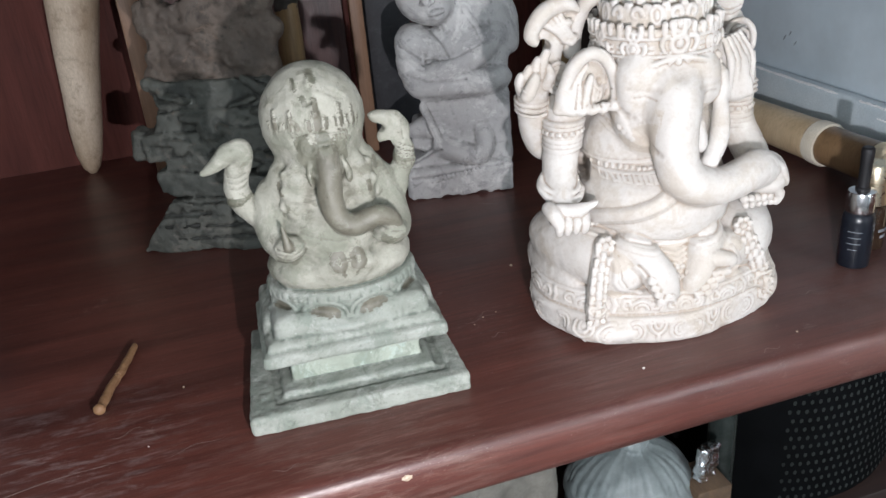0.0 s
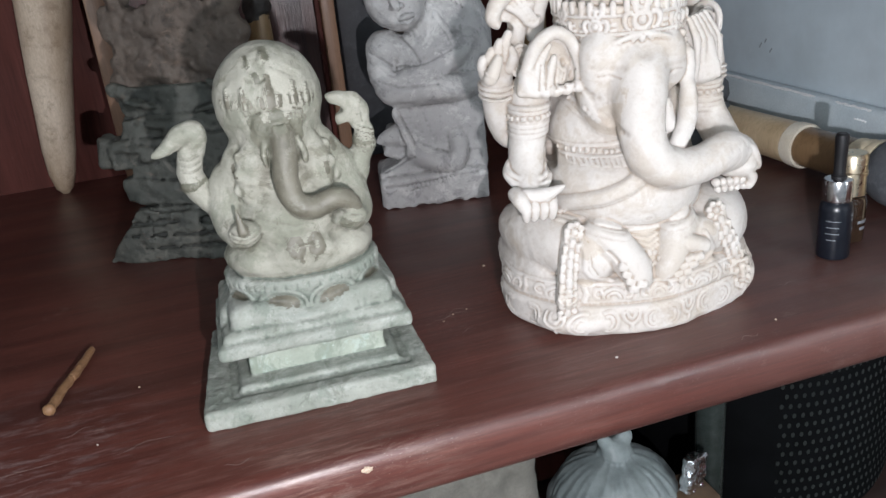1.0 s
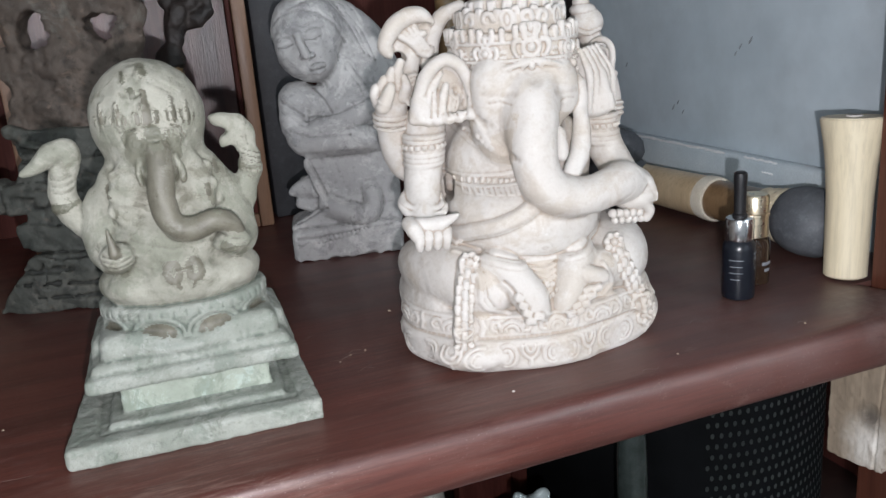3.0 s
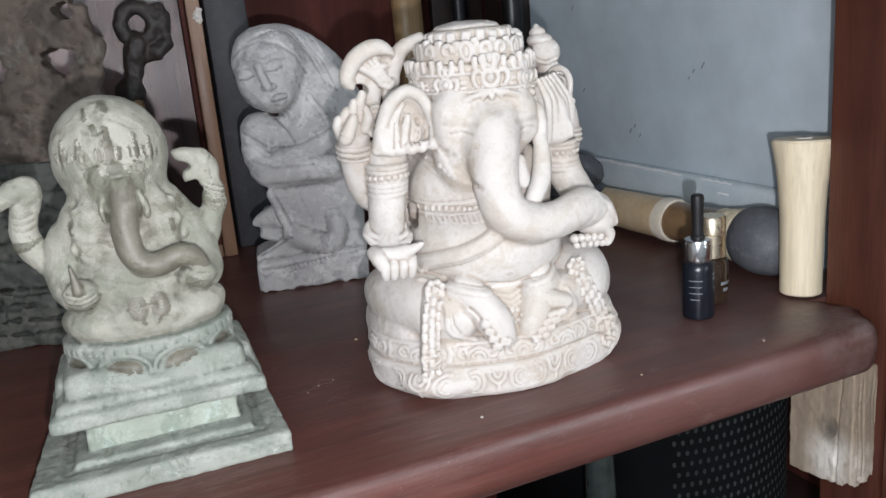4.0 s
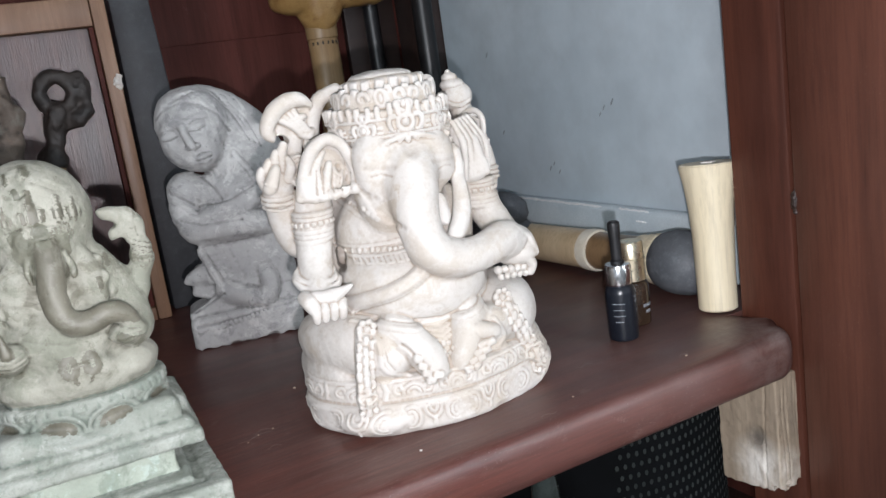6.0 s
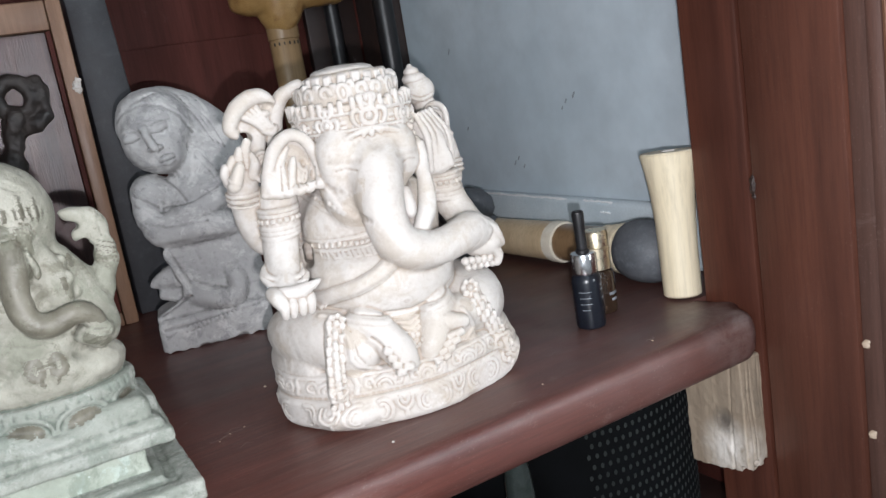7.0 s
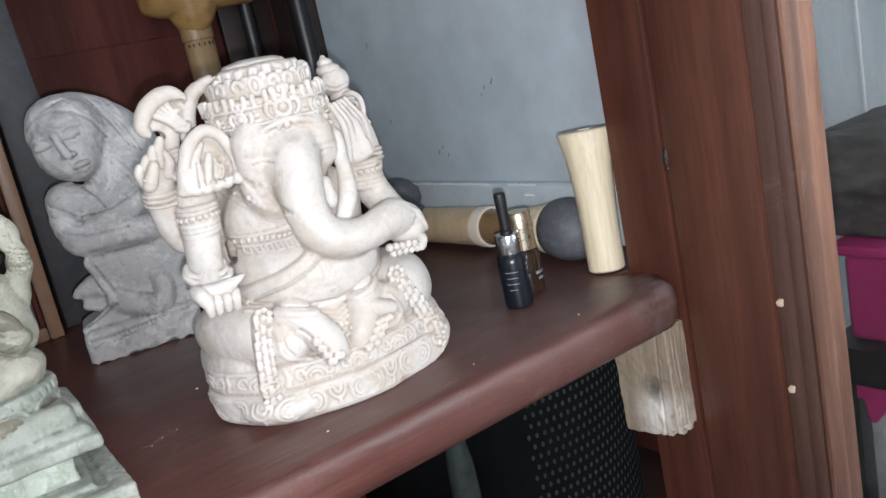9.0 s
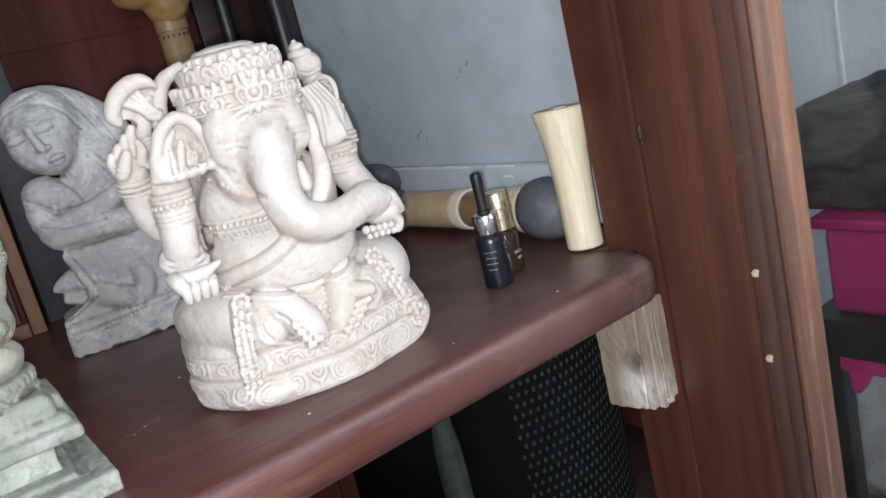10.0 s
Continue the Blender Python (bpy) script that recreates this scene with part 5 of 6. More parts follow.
        c.sketch([(x - s * 0.1, 7.6), (x - s * 0.2, 7.35)], 0.2, 0.06)
    c.sketch([(0.1, 8.15), (0.8, 8.2)], 0.15, 0.1)
    c.ink = PATINA
    for j in range(3):
        c.sketch([(-3.05, 8.85 + 0.28 * j), (-2.4, 8.72 + 0.28 * j), (-1.75, 8.9 + 0.28 * j)], 0.12, -0.12)
        c.sketch([(2.5, 9.35 - 0.25 * j), (3.0, 9.45 - 0.25 * j), (3.6, 9.35 - 0.25 * j)], 0.12, -0.1)
    # thorn in the ringed hand
    c.ink = DARK
    c.bar((-2.45, -2.45, 9.5), (-2.6, -2.4, 10.65), 0.27, 0.08, k=0.06)
    # almond eyes each side of the trunk
    for s in (-1, 1):
        x = 0.2 + s * 0.72
        for o in (0.46, 0.26):
            c.sketch([(x + o * math.cos(0.63 * j), 14.45 + o * math.sin(0.63 * j)) for j in range(11)], 0.1, 0.05)
        c.sketch([(x + s * 0.1, 15.15), (x + s * 0.5, 14.95), (x + s * 0.66, 14.4)], 0.13, -0.09)
    # rings round the trunk
    for i in range(6):
        p0, p1 = Vector(trunk[i]), Vector(trunk[i + 1])
        d = (p1 - p0).to_track_quat("Z", "Y").to_matrix()
        for j in range(4):
            p = p0.lerp(p1, j / 4)
            e = 0.54 - 0.022 * (i + j / 4)
            c.draw([tuple(p + d @ Vector((e * math.cos(w), e * math.sin(w), 0))) for w in (0.0, 0.7, 1.4, 2.1, 2.8, 3.5, 4.2, 4.9, 5.6, 6.28)], 0.13, -0.1)
    # diadem of pointed leaves round the brow
    for x, z, h, w in ((-2.05, 15.5, 0.8, 0.7), (-1.3, 15.45, 0.85, 0.75), (-0.05, 15.45, 1.3, 1.1), (1.15, 15.5, 0.85, 0.75), (1.8, 15.3, 0.8, 0.7)):
        c.sketch([(x, z), (x + 0.02, z + h * 0.5)], 0.25 * w + 0.04, 0.08, 0.5)
        c.sketch([(x, z + h * 0.5), (x + 0.03, z + h)], 0.15 * w + 0.03, 0.09, 0.5)
        for s in (-1, 1):
            c.sketch([(x + s * 0.36 * w, z - 0.05), (x + s * 0.42 * w, z + 0.25 * h)], 0.15 * w + 0.02, 0.08, 0.5)
        c.sketch([(x, z - 0.2), (x, z - 0.25)], 0.12, 0.06)
    c.ink = PATINA
    for x, z in ((-0.75, 17.3), (-0.1, 17.5)):
        c.sketch([(x, z), (x + 0.1, z + 0.3)], 0.22, 0.1, 0.3)
    for o in (0, 0.22, 0.44):
        c.sketch([(-1.0 + o * 0.5, 16.85 - o), (-0.6, 16.55 - o * 0.5), (-0.1, 16.7)], 0.12, -0.07)
        c.sketch([(0.3 + o, 17.2), (0.9 + o, 16.85), (1.3 + o * 0.7, 16.6)], 0.12, -0.06)
    c.sketch([(-1.3, 15.0), (-0.2, 15.15), (1.2, 15.0)], 0.15, -0.07)
    # rubbed dark places on the face and on the crown of the hood
    c.ink = FACE
    c.sketch([(-0.95, 14.7), (-0.75, 13.7), (-0.6, 12.7)], 0.75, 0.004)
    c.sketch([(1.05, 14.6), (1.05, 13.8), (1.15, 12.9)], 0.6, 0.004)
    c.sketch([(0.1, 14.9), (0.2, 14.4)], 0.7, 0.004)
    c.sketch([(2.6, 9.0), (3.4, 8.6)], 0.6, 0.004)
    c.sketch([(-2.9, 8.5), (-2.2, 8.2)], 0.5, 0.004)
    c.sketch([(-2.2, 11.2), (-2.3, 10.4)], 0.4, 0.004)
    c.sketch([(2.3, 11.6), (2.5, 10.9)], 0.4, 0.004)
    c.sketch([(-0.85, 17.7), (-0.8, 17.2)], 0.2, 0.015)
    c.sketch([(0.0, 17.95), (0.1, 17.6)], 0.4, 0.015)
    c.sketch([(-0.55, 16.9), (-0.5, 16.6)], 0.3, 0.01)
    c.ink = PATINA
    # folds of the ears, knobs, sash
    for s in (-1, 1):
        for j in range(2):
            c.sketch([(0.2 + s * (1.75 + 0.3 * j), 13.0), (0.2 + s * (1.95 + 0.35 * j), 12.2), (0.2 + s * (2.0 + 0.4 * j), 11.4)], 0.4, -0.07)
        for j in range(3):
            x, z = 0.2 + s * (2.2 + 0.15 * j), 12.9 - 0.85 * j
            c.ball((x, c.front(x, z) + 0.05, z), (0.24, 0.16, 0.3), k=0.12)
    c.ink = DARK
    for x, z in ((-2.35, 12.4), (2.2, 12.0), (2.75, 13.0)):
        c.sketch([(x, z), (x, z - 0.4)], 0.3, 0.03)
    c.ink = PATINA
    c.sketch([(-1.9, 11.6), (-0.7, 11.55)], 0.14, 0.08)
    c.sketch([(-1.7, 9.9), (0.2, 9.3), (2.4, 9.4)], 0.2, -0.1)
    c.ink = DARK
    for j in range(5):
        x, z = 4.08 + 0.02 * j, 12.2 + 0.24 * j
        c.sketch([(x, z + 0.15), (x + 0.45, z), (x + 0.9, z - 0.12)], 0.12, 0.12)
    c.ink = PATINA
    for j in range(3):
        c.sketch([(-4.85, 12.35 + 0.34 * j), (-4.4, 12.25 + 0.34 * j), (-3.9, 12.4 + 0.34 * j)], 0.16, -0.1)
    c.ink = PATINA
    c.sketch([(4.75, 14.9), (4.5, 14.3), (4.55, 13.6)], 0.14, -0.08)
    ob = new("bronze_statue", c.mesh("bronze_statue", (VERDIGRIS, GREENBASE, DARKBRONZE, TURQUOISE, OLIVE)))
    ob.matrix_world = pose(0.0775, 0.0995, 0.0, 0, 0, -3)
    return tagged(ob, "green-patinated bronze seated elephant-headed statue on a stepped square plinth", "statue")


def grey_statue():
    c = Clay((-6.2, -6.0, -0.3), (6.8, 4.8, 22.4), 0.085)
    # rough block of the base, the lap above it, upright skirt with a slanting front edge
    c.box((-0.2, 0, 1.2), (4.6, 3.5, 1.5), 0.6, k=0.2)
    c.box((1.4, 0.0, 5.6), (3.2, 2.7, 3.4), 0.7, k=0.3)
    c.box((-1.3, -0.5, 6.5), (1.0, 2.3, 2.4), 0.3, (0, -18.6, 0), k=0.2)
    c.box((-2.4, -1.0, 3.1), (2.3, 1.9, 0.85), 0.35, (0, -24, 0), k=0.15)
    # the foot pointing out at the side, a flat wedge set back in the angle
    c.box((-2.7, -0.6, 5.0), (1.3, 1.6, 1.2), 0.4, (0, 20, 0), k=0.15)
    c.limb([(-2.4, -1.7, 6.0), (-3.4, -1.7, 5.8), (-4.45, -1.6, 5.55)], [1.05, 0.75, 0.28], k=0.12)
    # chest, shoulders, folded arms as a rough band over the waist
    c.box((0.4, 0.4, 11.4), (4.3, 2.4, 2.4), 1.0, (0, 3, 0), k=0.3)
    c.box((2.2, 0.7, 14.0), (2.9, 2.0, 3.6), 0.9, (0, -18, 0), k=0.6)
    c.ball((-3.0, -0.7, 12.9), (1.6, 1.9, 1.6), (0, -20, 0), k=0.3)
    c.limb([(-3.2, -1.0, 12.6), (-3.4, -1.7, 11.2), (-3.1, -2.1, 10.0)], [1.25, 1.15, 1.0], k=0.25)
    c.limb([(-3.1, -2.2, 9.7), (-1.4, -2.7, 9.7), (1.4, -2.7, 9.6), (4.0, -1.9, 9.6)], [0.95, 1.05, 1.0, 0.85], k=0.4)
    c.limb([(3.6, -1.2, 13.0), (1.6, -2.1, 11.6), (-0.6, -2.7, 10.9), (-2.2, -2.6, 10.6)], [1.0, 0.95, 0.85, 0.65], k=0.3)
    c.ball((0.4, -1.0, 12.2), (2.6, 1.9, 2.0), k=0.5)
    # leaning head: skull, long face with the chin turned down, neck
    c.ball((-1.5, -0.5, 18.4), (3.05, 2.7, 2.9), (0, 20, 0), k=0.3)
    c.ball((-1.9, -1.5, 17.1), (2.35, 2.3, 2.75), (0, -24, 0), k=0.25)
    c.ball((-1.15, -2.2, 15.6), (1.35, 1.4, 1.0), (0, -20, 0), k=0.4)
    c.ball((0.6, -0.7, 14.6), (1.7, 1.5, 1.6), k=0.4)
    # veil: a straight slope from the crown down behind the far shoulder
    c.limb([(-0.6, 0.2, 20.3), (1.4, 0.4, 19.3), (3.0, 0.5, 17.9), (4.0, 0.5, 16.2), (4.8, 0.5, 14.0), (5.0, 0.4, 12.0)], [1.0, 1.05, 1.05, 1.0, 1.0, 0.8], k=0.4)
    c.ball((1.7, 0.2, 17.2), (2.1, 1.5, 2.8), (0, -32, 0), k=0.5)
    c.soften(1)
    # hollow under the jaw
    c.limb([(-3.0, -2.6, 14.6), (-1.2, -3.9, 14.15), (0.5, -3.2, 14.75), (1.3, -2.2, 15.8), (1.45, -1.9, 17.0)], [0.35, 0.5, 0.45, 0.35, 0.25], k=0.4, carve=True)
    # sockets, lids, straight nose, small mouth
    for x, z in ((-3.4, 17.6), (-1.2, 18.1)):
        y = c.front(x, z)
        c.ball((x, y - 0.4, z), (1.0, 0.6, 0.7), (0, -12, 0), k=0.5, carve=True)
        y = c.front(x, z)
        c.ball((x, y + 0.22, z - 0.02), (0.7, 0.5, 0.46), (0, -12, 0), k=0.14)
        c.sketch([(x - 0.62, z - 0.36), (x, z - 0.36), (x + 0.62, z - 0.12)], 0.12, -0.08)
        c.sketch([(x - 0.75, z + 0.45), (x, z + 0.72), (x + 0.8, z + 0.75)], 0.26, 0.1)
    y0, y1 = c.front(-2.35, 18.0), c.front(-1.85, 16.5)
    c.limb([(-2.4, y0 + 0.05, 18.2), (-2.2, (y0 + y1) / 2 - 0.3, 17.3), (-1.85, y1 - 0.42, 16.5)], [0.16, 0.2, 0.26], k=0.25)
    for e in (-0.34, 0.34):
        c.ball((-1.85 + e, y1 - 0.08, 16.5 + 0.12 * e), (0.26, 0.26, 0.2), k=0.08)
    c.sketch([(-2.35, 16.4), (-1.7, 16.15), (-1.3, 16.45)], 0.18, -0.14)
    y = c.front(-1.15, 15.5)
    c.limb([(-1.65, y + 0.12, 15.5), (-1.2, y - 0.1, 15.66), (-0.6, y + 0.1, 15.75)], [0.13, 0.22, 0.12], k=0.1)
    c.limb([(-1.5, y + 0.14, 15.2), (-1.1, y - 0.06, 15.25), (-0.65, y + 0.12, 15.42)], [0.12, 0.22, 0.12], k=0.1)
    c.sketch([(-1.75, 15.36), (-1.2, 15.46), (-0.5, 15.6)], 0.12, -0.16)
    # hair line round the forehead, strands down the veil
    c.sketch([(-4.4, 18.9), (-3.6, 19.7), (-2.2, 20.1), (-0.6, 19.7), (0.6, 18.7), (1.25, 17.3)], 0.26, -0.16)
    for o in (0.7, 1.5, 2.3):
        c.sketch([(-0.2 + o * 0.8, 20.8 - 0.55 * o), (1.3 + o * 0.6, 19.0 - 0.4 * o), (2.4 + o * 0.5, 16.6 - 0.4 * o)], 0.22, -0.16)
        c.sketch([(-3.8 + o * 0.5, 19.6 + 0.35 * o), (-2.2 + o * 0.5, 20.5 + 0.1 * o)], 0.2, -0.1)
    # edge of the cloth over the chest, sleeve folds
    c.sketch([(1.3, 15.4), (2.0, 14.2), (2.7, 12.8)], 0.3, 0.2)
    c.sketch([(-1.6, 13.9), (-0.9, 13.0), (-0.4, 12.0)], 0.22, -0.2)
    c.sketch([(-4.3, 13.0), (-3.4, 12.5), (-2.6, 11.9)], 0.24, -0.18)
    c.sketch([(-4.2, 12.4), (-3.4, 11.9), (-2.6, 11.2)], 0.24, 0.14)
    c.sketch([(-2.2, 11.6), (0.2, 11.9), (2.2, 12.6)], 0.2, -0.14)
    c.sketch([(-3.9, 10.8), (-2.4, 10.3), (0.8, 10.2)], 0.26, -0.14)
    # undercut hem of the band, fold of the lap, row of small beads
    c.limb([(-3.6, -3.1, 8.45), (-1.5, -3.7, 8.5), (1.2, -3.7, 8.4), (4.4, -3.0, 8.3)], [0.35, 0.4, 0.4, 0.35], k=0.25, carve=True)
    c.limb([(-3.0, -2.9, 8.2), (-2.3, -2.95, 6.4), (-1.75, -3.0, 4.8)], [0.16, 0.2, 0.2], k=0.3)
    c.limb([(-1.6, -2.7, 4.5), (0.2, -2.9, 3.6), (1.6, -2.9, 3.3)], [0.7, 0.7, 0.55], k=0.4)
    c.limb([(1.7, -2.9, 3.4), (2.2, -2.8, 4.4), (2.0, -2.7, 5.6)], [0.5, 0.5, 0.3], k=0.5)
    c.sketch([(-1.7, 4.35), (-2.8, 3.75), (-4.2, 3.15)], 0.22, -0.26)
    c.sketch([(-4.3, 2.0), (-2.4, 2.0), (0.2, 2.3), (3.4, 2.5)], 0.28, -0.26)
    for j in range(11):
        x, z = -2.3 + 0.36 * j, 1.75 + 0.045 * j
        c.ball((x, c.front(x, z) + 0.06, z), (0.19, 0.2, 0.2), k=0.06)
    for j in range(9):
        c.ball((-4.9 + 1.1 * j + 0.2 * math.sin(3 * j), -3.5 + 0.1 * abs(j - 4), -0.2), (0.55, 0.6, 0.35 + 0.15 * math.sin(3 * (0.4 + 0.7 * j))), k=0.2, carve=True)
    c.rough(0.06, 1.8, 8)
    c.rough(0.045, 0.5, 9)
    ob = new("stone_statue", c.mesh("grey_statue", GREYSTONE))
    ob.matrix_world = pose(0.232, 0.352, 0.0, 0, 0, -12)
    return tagged(ob, "rough grey carved stone kneeling figure statue with leaning head", "statue")


white_statue()
bronze_statue()
grey_statue()


# ---- things on the shelf ----
def carved_relief():
    """A pierced carving: layered grey-green foot in tiers, brown scalloped screen above."""
    c = Clay((-3.6, -4.2, -0.2), (12.6, 3.2, 30.0), 0.12)
    c.box((4.2, -0.3, 2.1), (6.7, 2.3, 2.1), 0.15, k=0.05)
    c.box((-2.35, -0.3, 3.13), (1.7, 3.5, 3.4), 0.1, (0, 37.4, 0), k=0.05, carve=True)
    c.box((4.7, 0.0, 5.2), (5.0, 2.0, 0.95), 0.15, (0, 5, 0), k=0.05)
    c.box((5.0, 0.1, 6.9), (4.5, 1.8, 0.7), 0.15, k=0.1)
    c.box((4.5, 0.1, 8.4), (5.5, 1.7, 1.1), 0.25, (0, -2, 0), k=0.1)
    c.box((4.8, 0.2, 10.2), (4.6, 1.4, 0.8), 0.2, k=0.1)
    c.box((5.0, 0.3, 12.0), (4.6, 1.2, 1.2), 0.2, k=0.1)
    r = random.Random(4)
    for j in range(8):
        c.ball((-1.6 + 0.2 * r.random(), -0.6, 7.6 + 0.25 * j), (0.5, 0.9, 0.3), k=0.15)
    for z in (1.0, 2.1, 3.2, 4.25, 6.2, 7.7, 9.4, 10.9, 12.6, 13.8):
        c.limb([(-3.2, -2.6 + 0.06 * z, z), (3.0, -2.62 + 0.08 * z, z + r.uniform(-0.2, 0.2)), (10.5, -2.6 + 0.08 * z, z + r.uniform(-0.2, 0.2))], [0.16, 0.2, 0.16], k=0.1, carve=True)
    c.box((1.4, -2.6, 2.0), (0.08, 0.5, 2.2), 0.05, k=0.05, carve=True)
    for j in range(14):
        c.ball((r.uniform(0.5, 9.5), -1.9 + 0.07 * j, 6.0 + 0.55 * j), (r.uniform(0.7, 1.6), 0.5, r.uniform(0.25, 0.55)), (0, r.uniform(-35, 35), 0), k=0.25)
    foot = c
    c = Clay((-3.6, -4.2, 10.0), (12.6, 3.2, 30.0), 0.12)
    c.box((5.6, 0.4, 20.5), (4.7, 0.8, 8.6), 0.5, k=0.3)
    for k, (x, z, w) in enumerate(((0.6, 13.0, 1.0), (1.2, 15.2, 0.9), (0.7, 17.6, 1.0), (1.5, 20.0, 0.8), (1.4, 22.4, 1.0), (1.0, 25.0, 1.1))):
        c.ball((x, 0.3, z), (w, 0.8, 1.5), k=0.4)
    for x, z, w in ((10.2, 16.5, 0.8), (10.0, 18.8, 0.7), (10.2, 20.6, 0.75), (9.5, 22.4, 0.6)):
        c.ball((x, 0.3, z), (w, 0.8, 1.0), k=0.25)
    for j in range(26):
        c.ball((r.uniform(1.5, 9.5), -0.2, r.uniform(14, 28.5)), (r.uniform(0.8, 2.2), 0.35, r.uniform(0.4, 1.0)), (0, r.uniform(-30, 30), 0), k=0.5)
    c.box((11.8, 0.2, 27.6), (3.0, 3.0, 3.7), 0.3, (0, -8, 0), k=0.3, carve=True)
    for x, z, a, b, t in ((3.0, 20.0, 1.0, 1.5, 12), (7.9, 20.0, 1.0, 1.0, 20), (8.9, 23.1, 0.6, 0.45, 0), (6.4, 25.8, 0.8, 1.2, 25), (3.4, 25.6, 0.9, 1.3, -15)):
        c.ball((x, 0.2, z), (a, 3.5, b), (0, t, 0), k=0.2, carve=True)
        for j in range(5):
            w = r.uniform(0, 6.3)
            c.ball((x + a * math.cos(w), 0.2, z + b * math.sin(w)), (0.3, 3.0, 0.25), k=0.1, carve=True)
    ob = root("carved_panel", "", "", (-0.01, 0.345, 0.0), -22)
    for name, clay, material, label in (("foot", foot, DARKCARVE, "tiered dark grey carved foot"), ("screen", c, BROWNCARVE, "scalloped brown pierced screen")):
        clay.rough(0.20, 1.6, 14)
        clay.rough(0.09, 0.45, 15)
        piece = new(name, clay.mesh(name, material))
        piece.parent, piece["label"] = ob, label
    return tagged(ob, "dark weathered pierced carving with tiered grey foot and scalloped brown screen", "carving")


carved_relief()


def framed_panel():
    f = root("framed_panel", "glossy red-brown wooden panel in a pale wood frame, propped upright", "frame", (-0.029, 0.4855, 0.0), -3.5)
    w, h, s = 0.22, 0.305, 0.019
    part("stile", slab(0, s, 0, 0.02, 0, h, 0.002), FRAMEWOOD, f)
    part("stile", slab(w - 0.0165, w - 0.0035, 0, 0.02, 0, h, 0.002), FRAMEWOOD, f)
    part("rail", slab(s, w - 0.017, 0.001, 0.019, 0, 0.013, 0.0015), FRAMEWOOD, f)
    part("rail", slab(s, w - 0.017, 0.001, 0.019, h - 0.026, h, 0.0015), FRAMEWOOD, f)
    part("bead", slab(w - 0.0215, w - 0.017, 0.004, 0.016, 0.0135, h - 0.0265, 0.001), BACKWOOD, f, "dark inner bead")
    part("panel", slab(s + 0.0005, w - 0.022, 0.012, 0.018, 0.0135, h - 0.0265), PANELWOOD, f, "glossy streaked red-brown wood panel")
    chip = Clay((-0.8, -0.5, -1.1), (0.8, 0.5, 1.1), 0.06)
    chip.ball((0, 0, 0), (0.4, 0.1, 0.75), (0, 10, 0))
    chip.rough(0.12, 0.3, 5)
    mark = new("chip", chip.mesh("chip", WHITESTONE))
    mark.parent, mark.location = f, (w - 0.0065, 0.0, 0.228)
    mark["label"] = "white chipped patch"
    return f


framed_panel()
plank = slab(0.1945, 0.226, 0.50, 0.525, 0, 0.42, 0.002)
for v in plank.verts:
    if v.co.x > 0.2:
        v.co.x += 0.018 * (1 - v.co.z / 0.3) if v.co.z < 0.3 else 0.0
board = part("board", plank, CHARRED)
tagged(board, "blackened upright board leaning at the cabinet back", "board")


def ring_tool():
    t = root("ring_tool", "black iron ring on a short wooden handle", "tool", (0.108, 0.44, 0.0))
    part("handle", pipe([(0, 0, 0), (0.001, 0, 0.06), (0.003, 0, 0.13), (0.0045, 0, 0.165)], [0.012, 0.0125, 0.012, 0.010], 18), STICKWOOD, t)
    c = Clay((-3, -2, 14.2), (7, 2, 27), 0.12)
    c.limb([(0.4, 0, 15.6), (0.55, 0, 16.8), (1.0, 0, 18.2), (1.3, 0, 19.6), (1.7, 0, 20.6)], [0.9, 1.1, 0.62, 0.8, 1.0], k=0.25)
    c.ball((0.5, 0, 16.7), (1.25, 0.9, 1.0), k=0.25)
    c.ball((3.3, 0, 20.2), (1.5, 0.8, 0.85), (0, -20, 0), k=0.4)
    c.hoop((2.0, 0, 22.25), 1.32, 0.6, (90, 0, 0), 1.12, k=0.2)
    c.ball((3.9, 0.2, 22.2), (0.95, 0.6, 1.8), k=0.3)
    c.rough(0.16, 0.8, 2)
    ring = new("ring_head", c.mesh("ring_head", IRON))
    ring.parent = t
    ring["label"] = "rough black iron ring"
    return t


ring_tool()


def bone_tusk():
    bm = bmesh.new()
    pts, rad = [], []
    for z, x, r in ((0.0, -0.0955, 0.0035), (0.006, -0.0955, 0.0085), (0.02, -0.0945, 0.0125), (0.045, -0.0915, 0.0158), (0.08, -0.0865, 0.0180), (0.12, -0.081, 0.0208), (0.17, -0.0725, 0.0246), (0.24, -0.062, 0.0285), (0.33, -0.046, 0.031)):
        pts.append((x, 0.566, z))
        rad.append(r)
    return tagged(part("tusk", pipe(pts, rad, 28, bm), BONE), "pale worn tusk standing point down against the back wall", "tusk")


bone_tusk()


def burl_ladle():
    g = root("wooden_ladle", "yellow-brown wooden ladle with round burl head, standing on its handle", "ladle", (0.425, 0.565, 0.0), 0)
    part("handle", lathe([(0.013, 0), (0.0155, 0.02), (0.0168, 0.15), (0.0172, 0.2465), (0.0166, 0.2475), (0.0166, 0.2492), (0.0180, 0.2502), (0.0186, 0.272), (0.0215, 0.284)], 24, 0.9, None, 0.03), HANDLEWOOD, g)
    for k in range(7):
        a = radians(-150 + 20 * k)
        part("notch", slab(-0.0007, 0.0007, -0.0008, 0.0008, -0.0018, 0.0018, 0.0003), IRON, g).matrix_local = pose(0.0172 * math.cos(a), 0.0155 * math.sin(a), 0.2445, 0, 0, -150 + 20 * k)
    c = Clay((-7.6, -3.4, 25.5), (11, 3.4, 41), 0.18)
    c.box((1.9, 0, 33.6), (7.3, 2.5, 5.6), 2.3, k=0.4)
    c.ball((-2.6, -0.6, 30.2), (2.6, 2.0, 2.2), k=0.9)
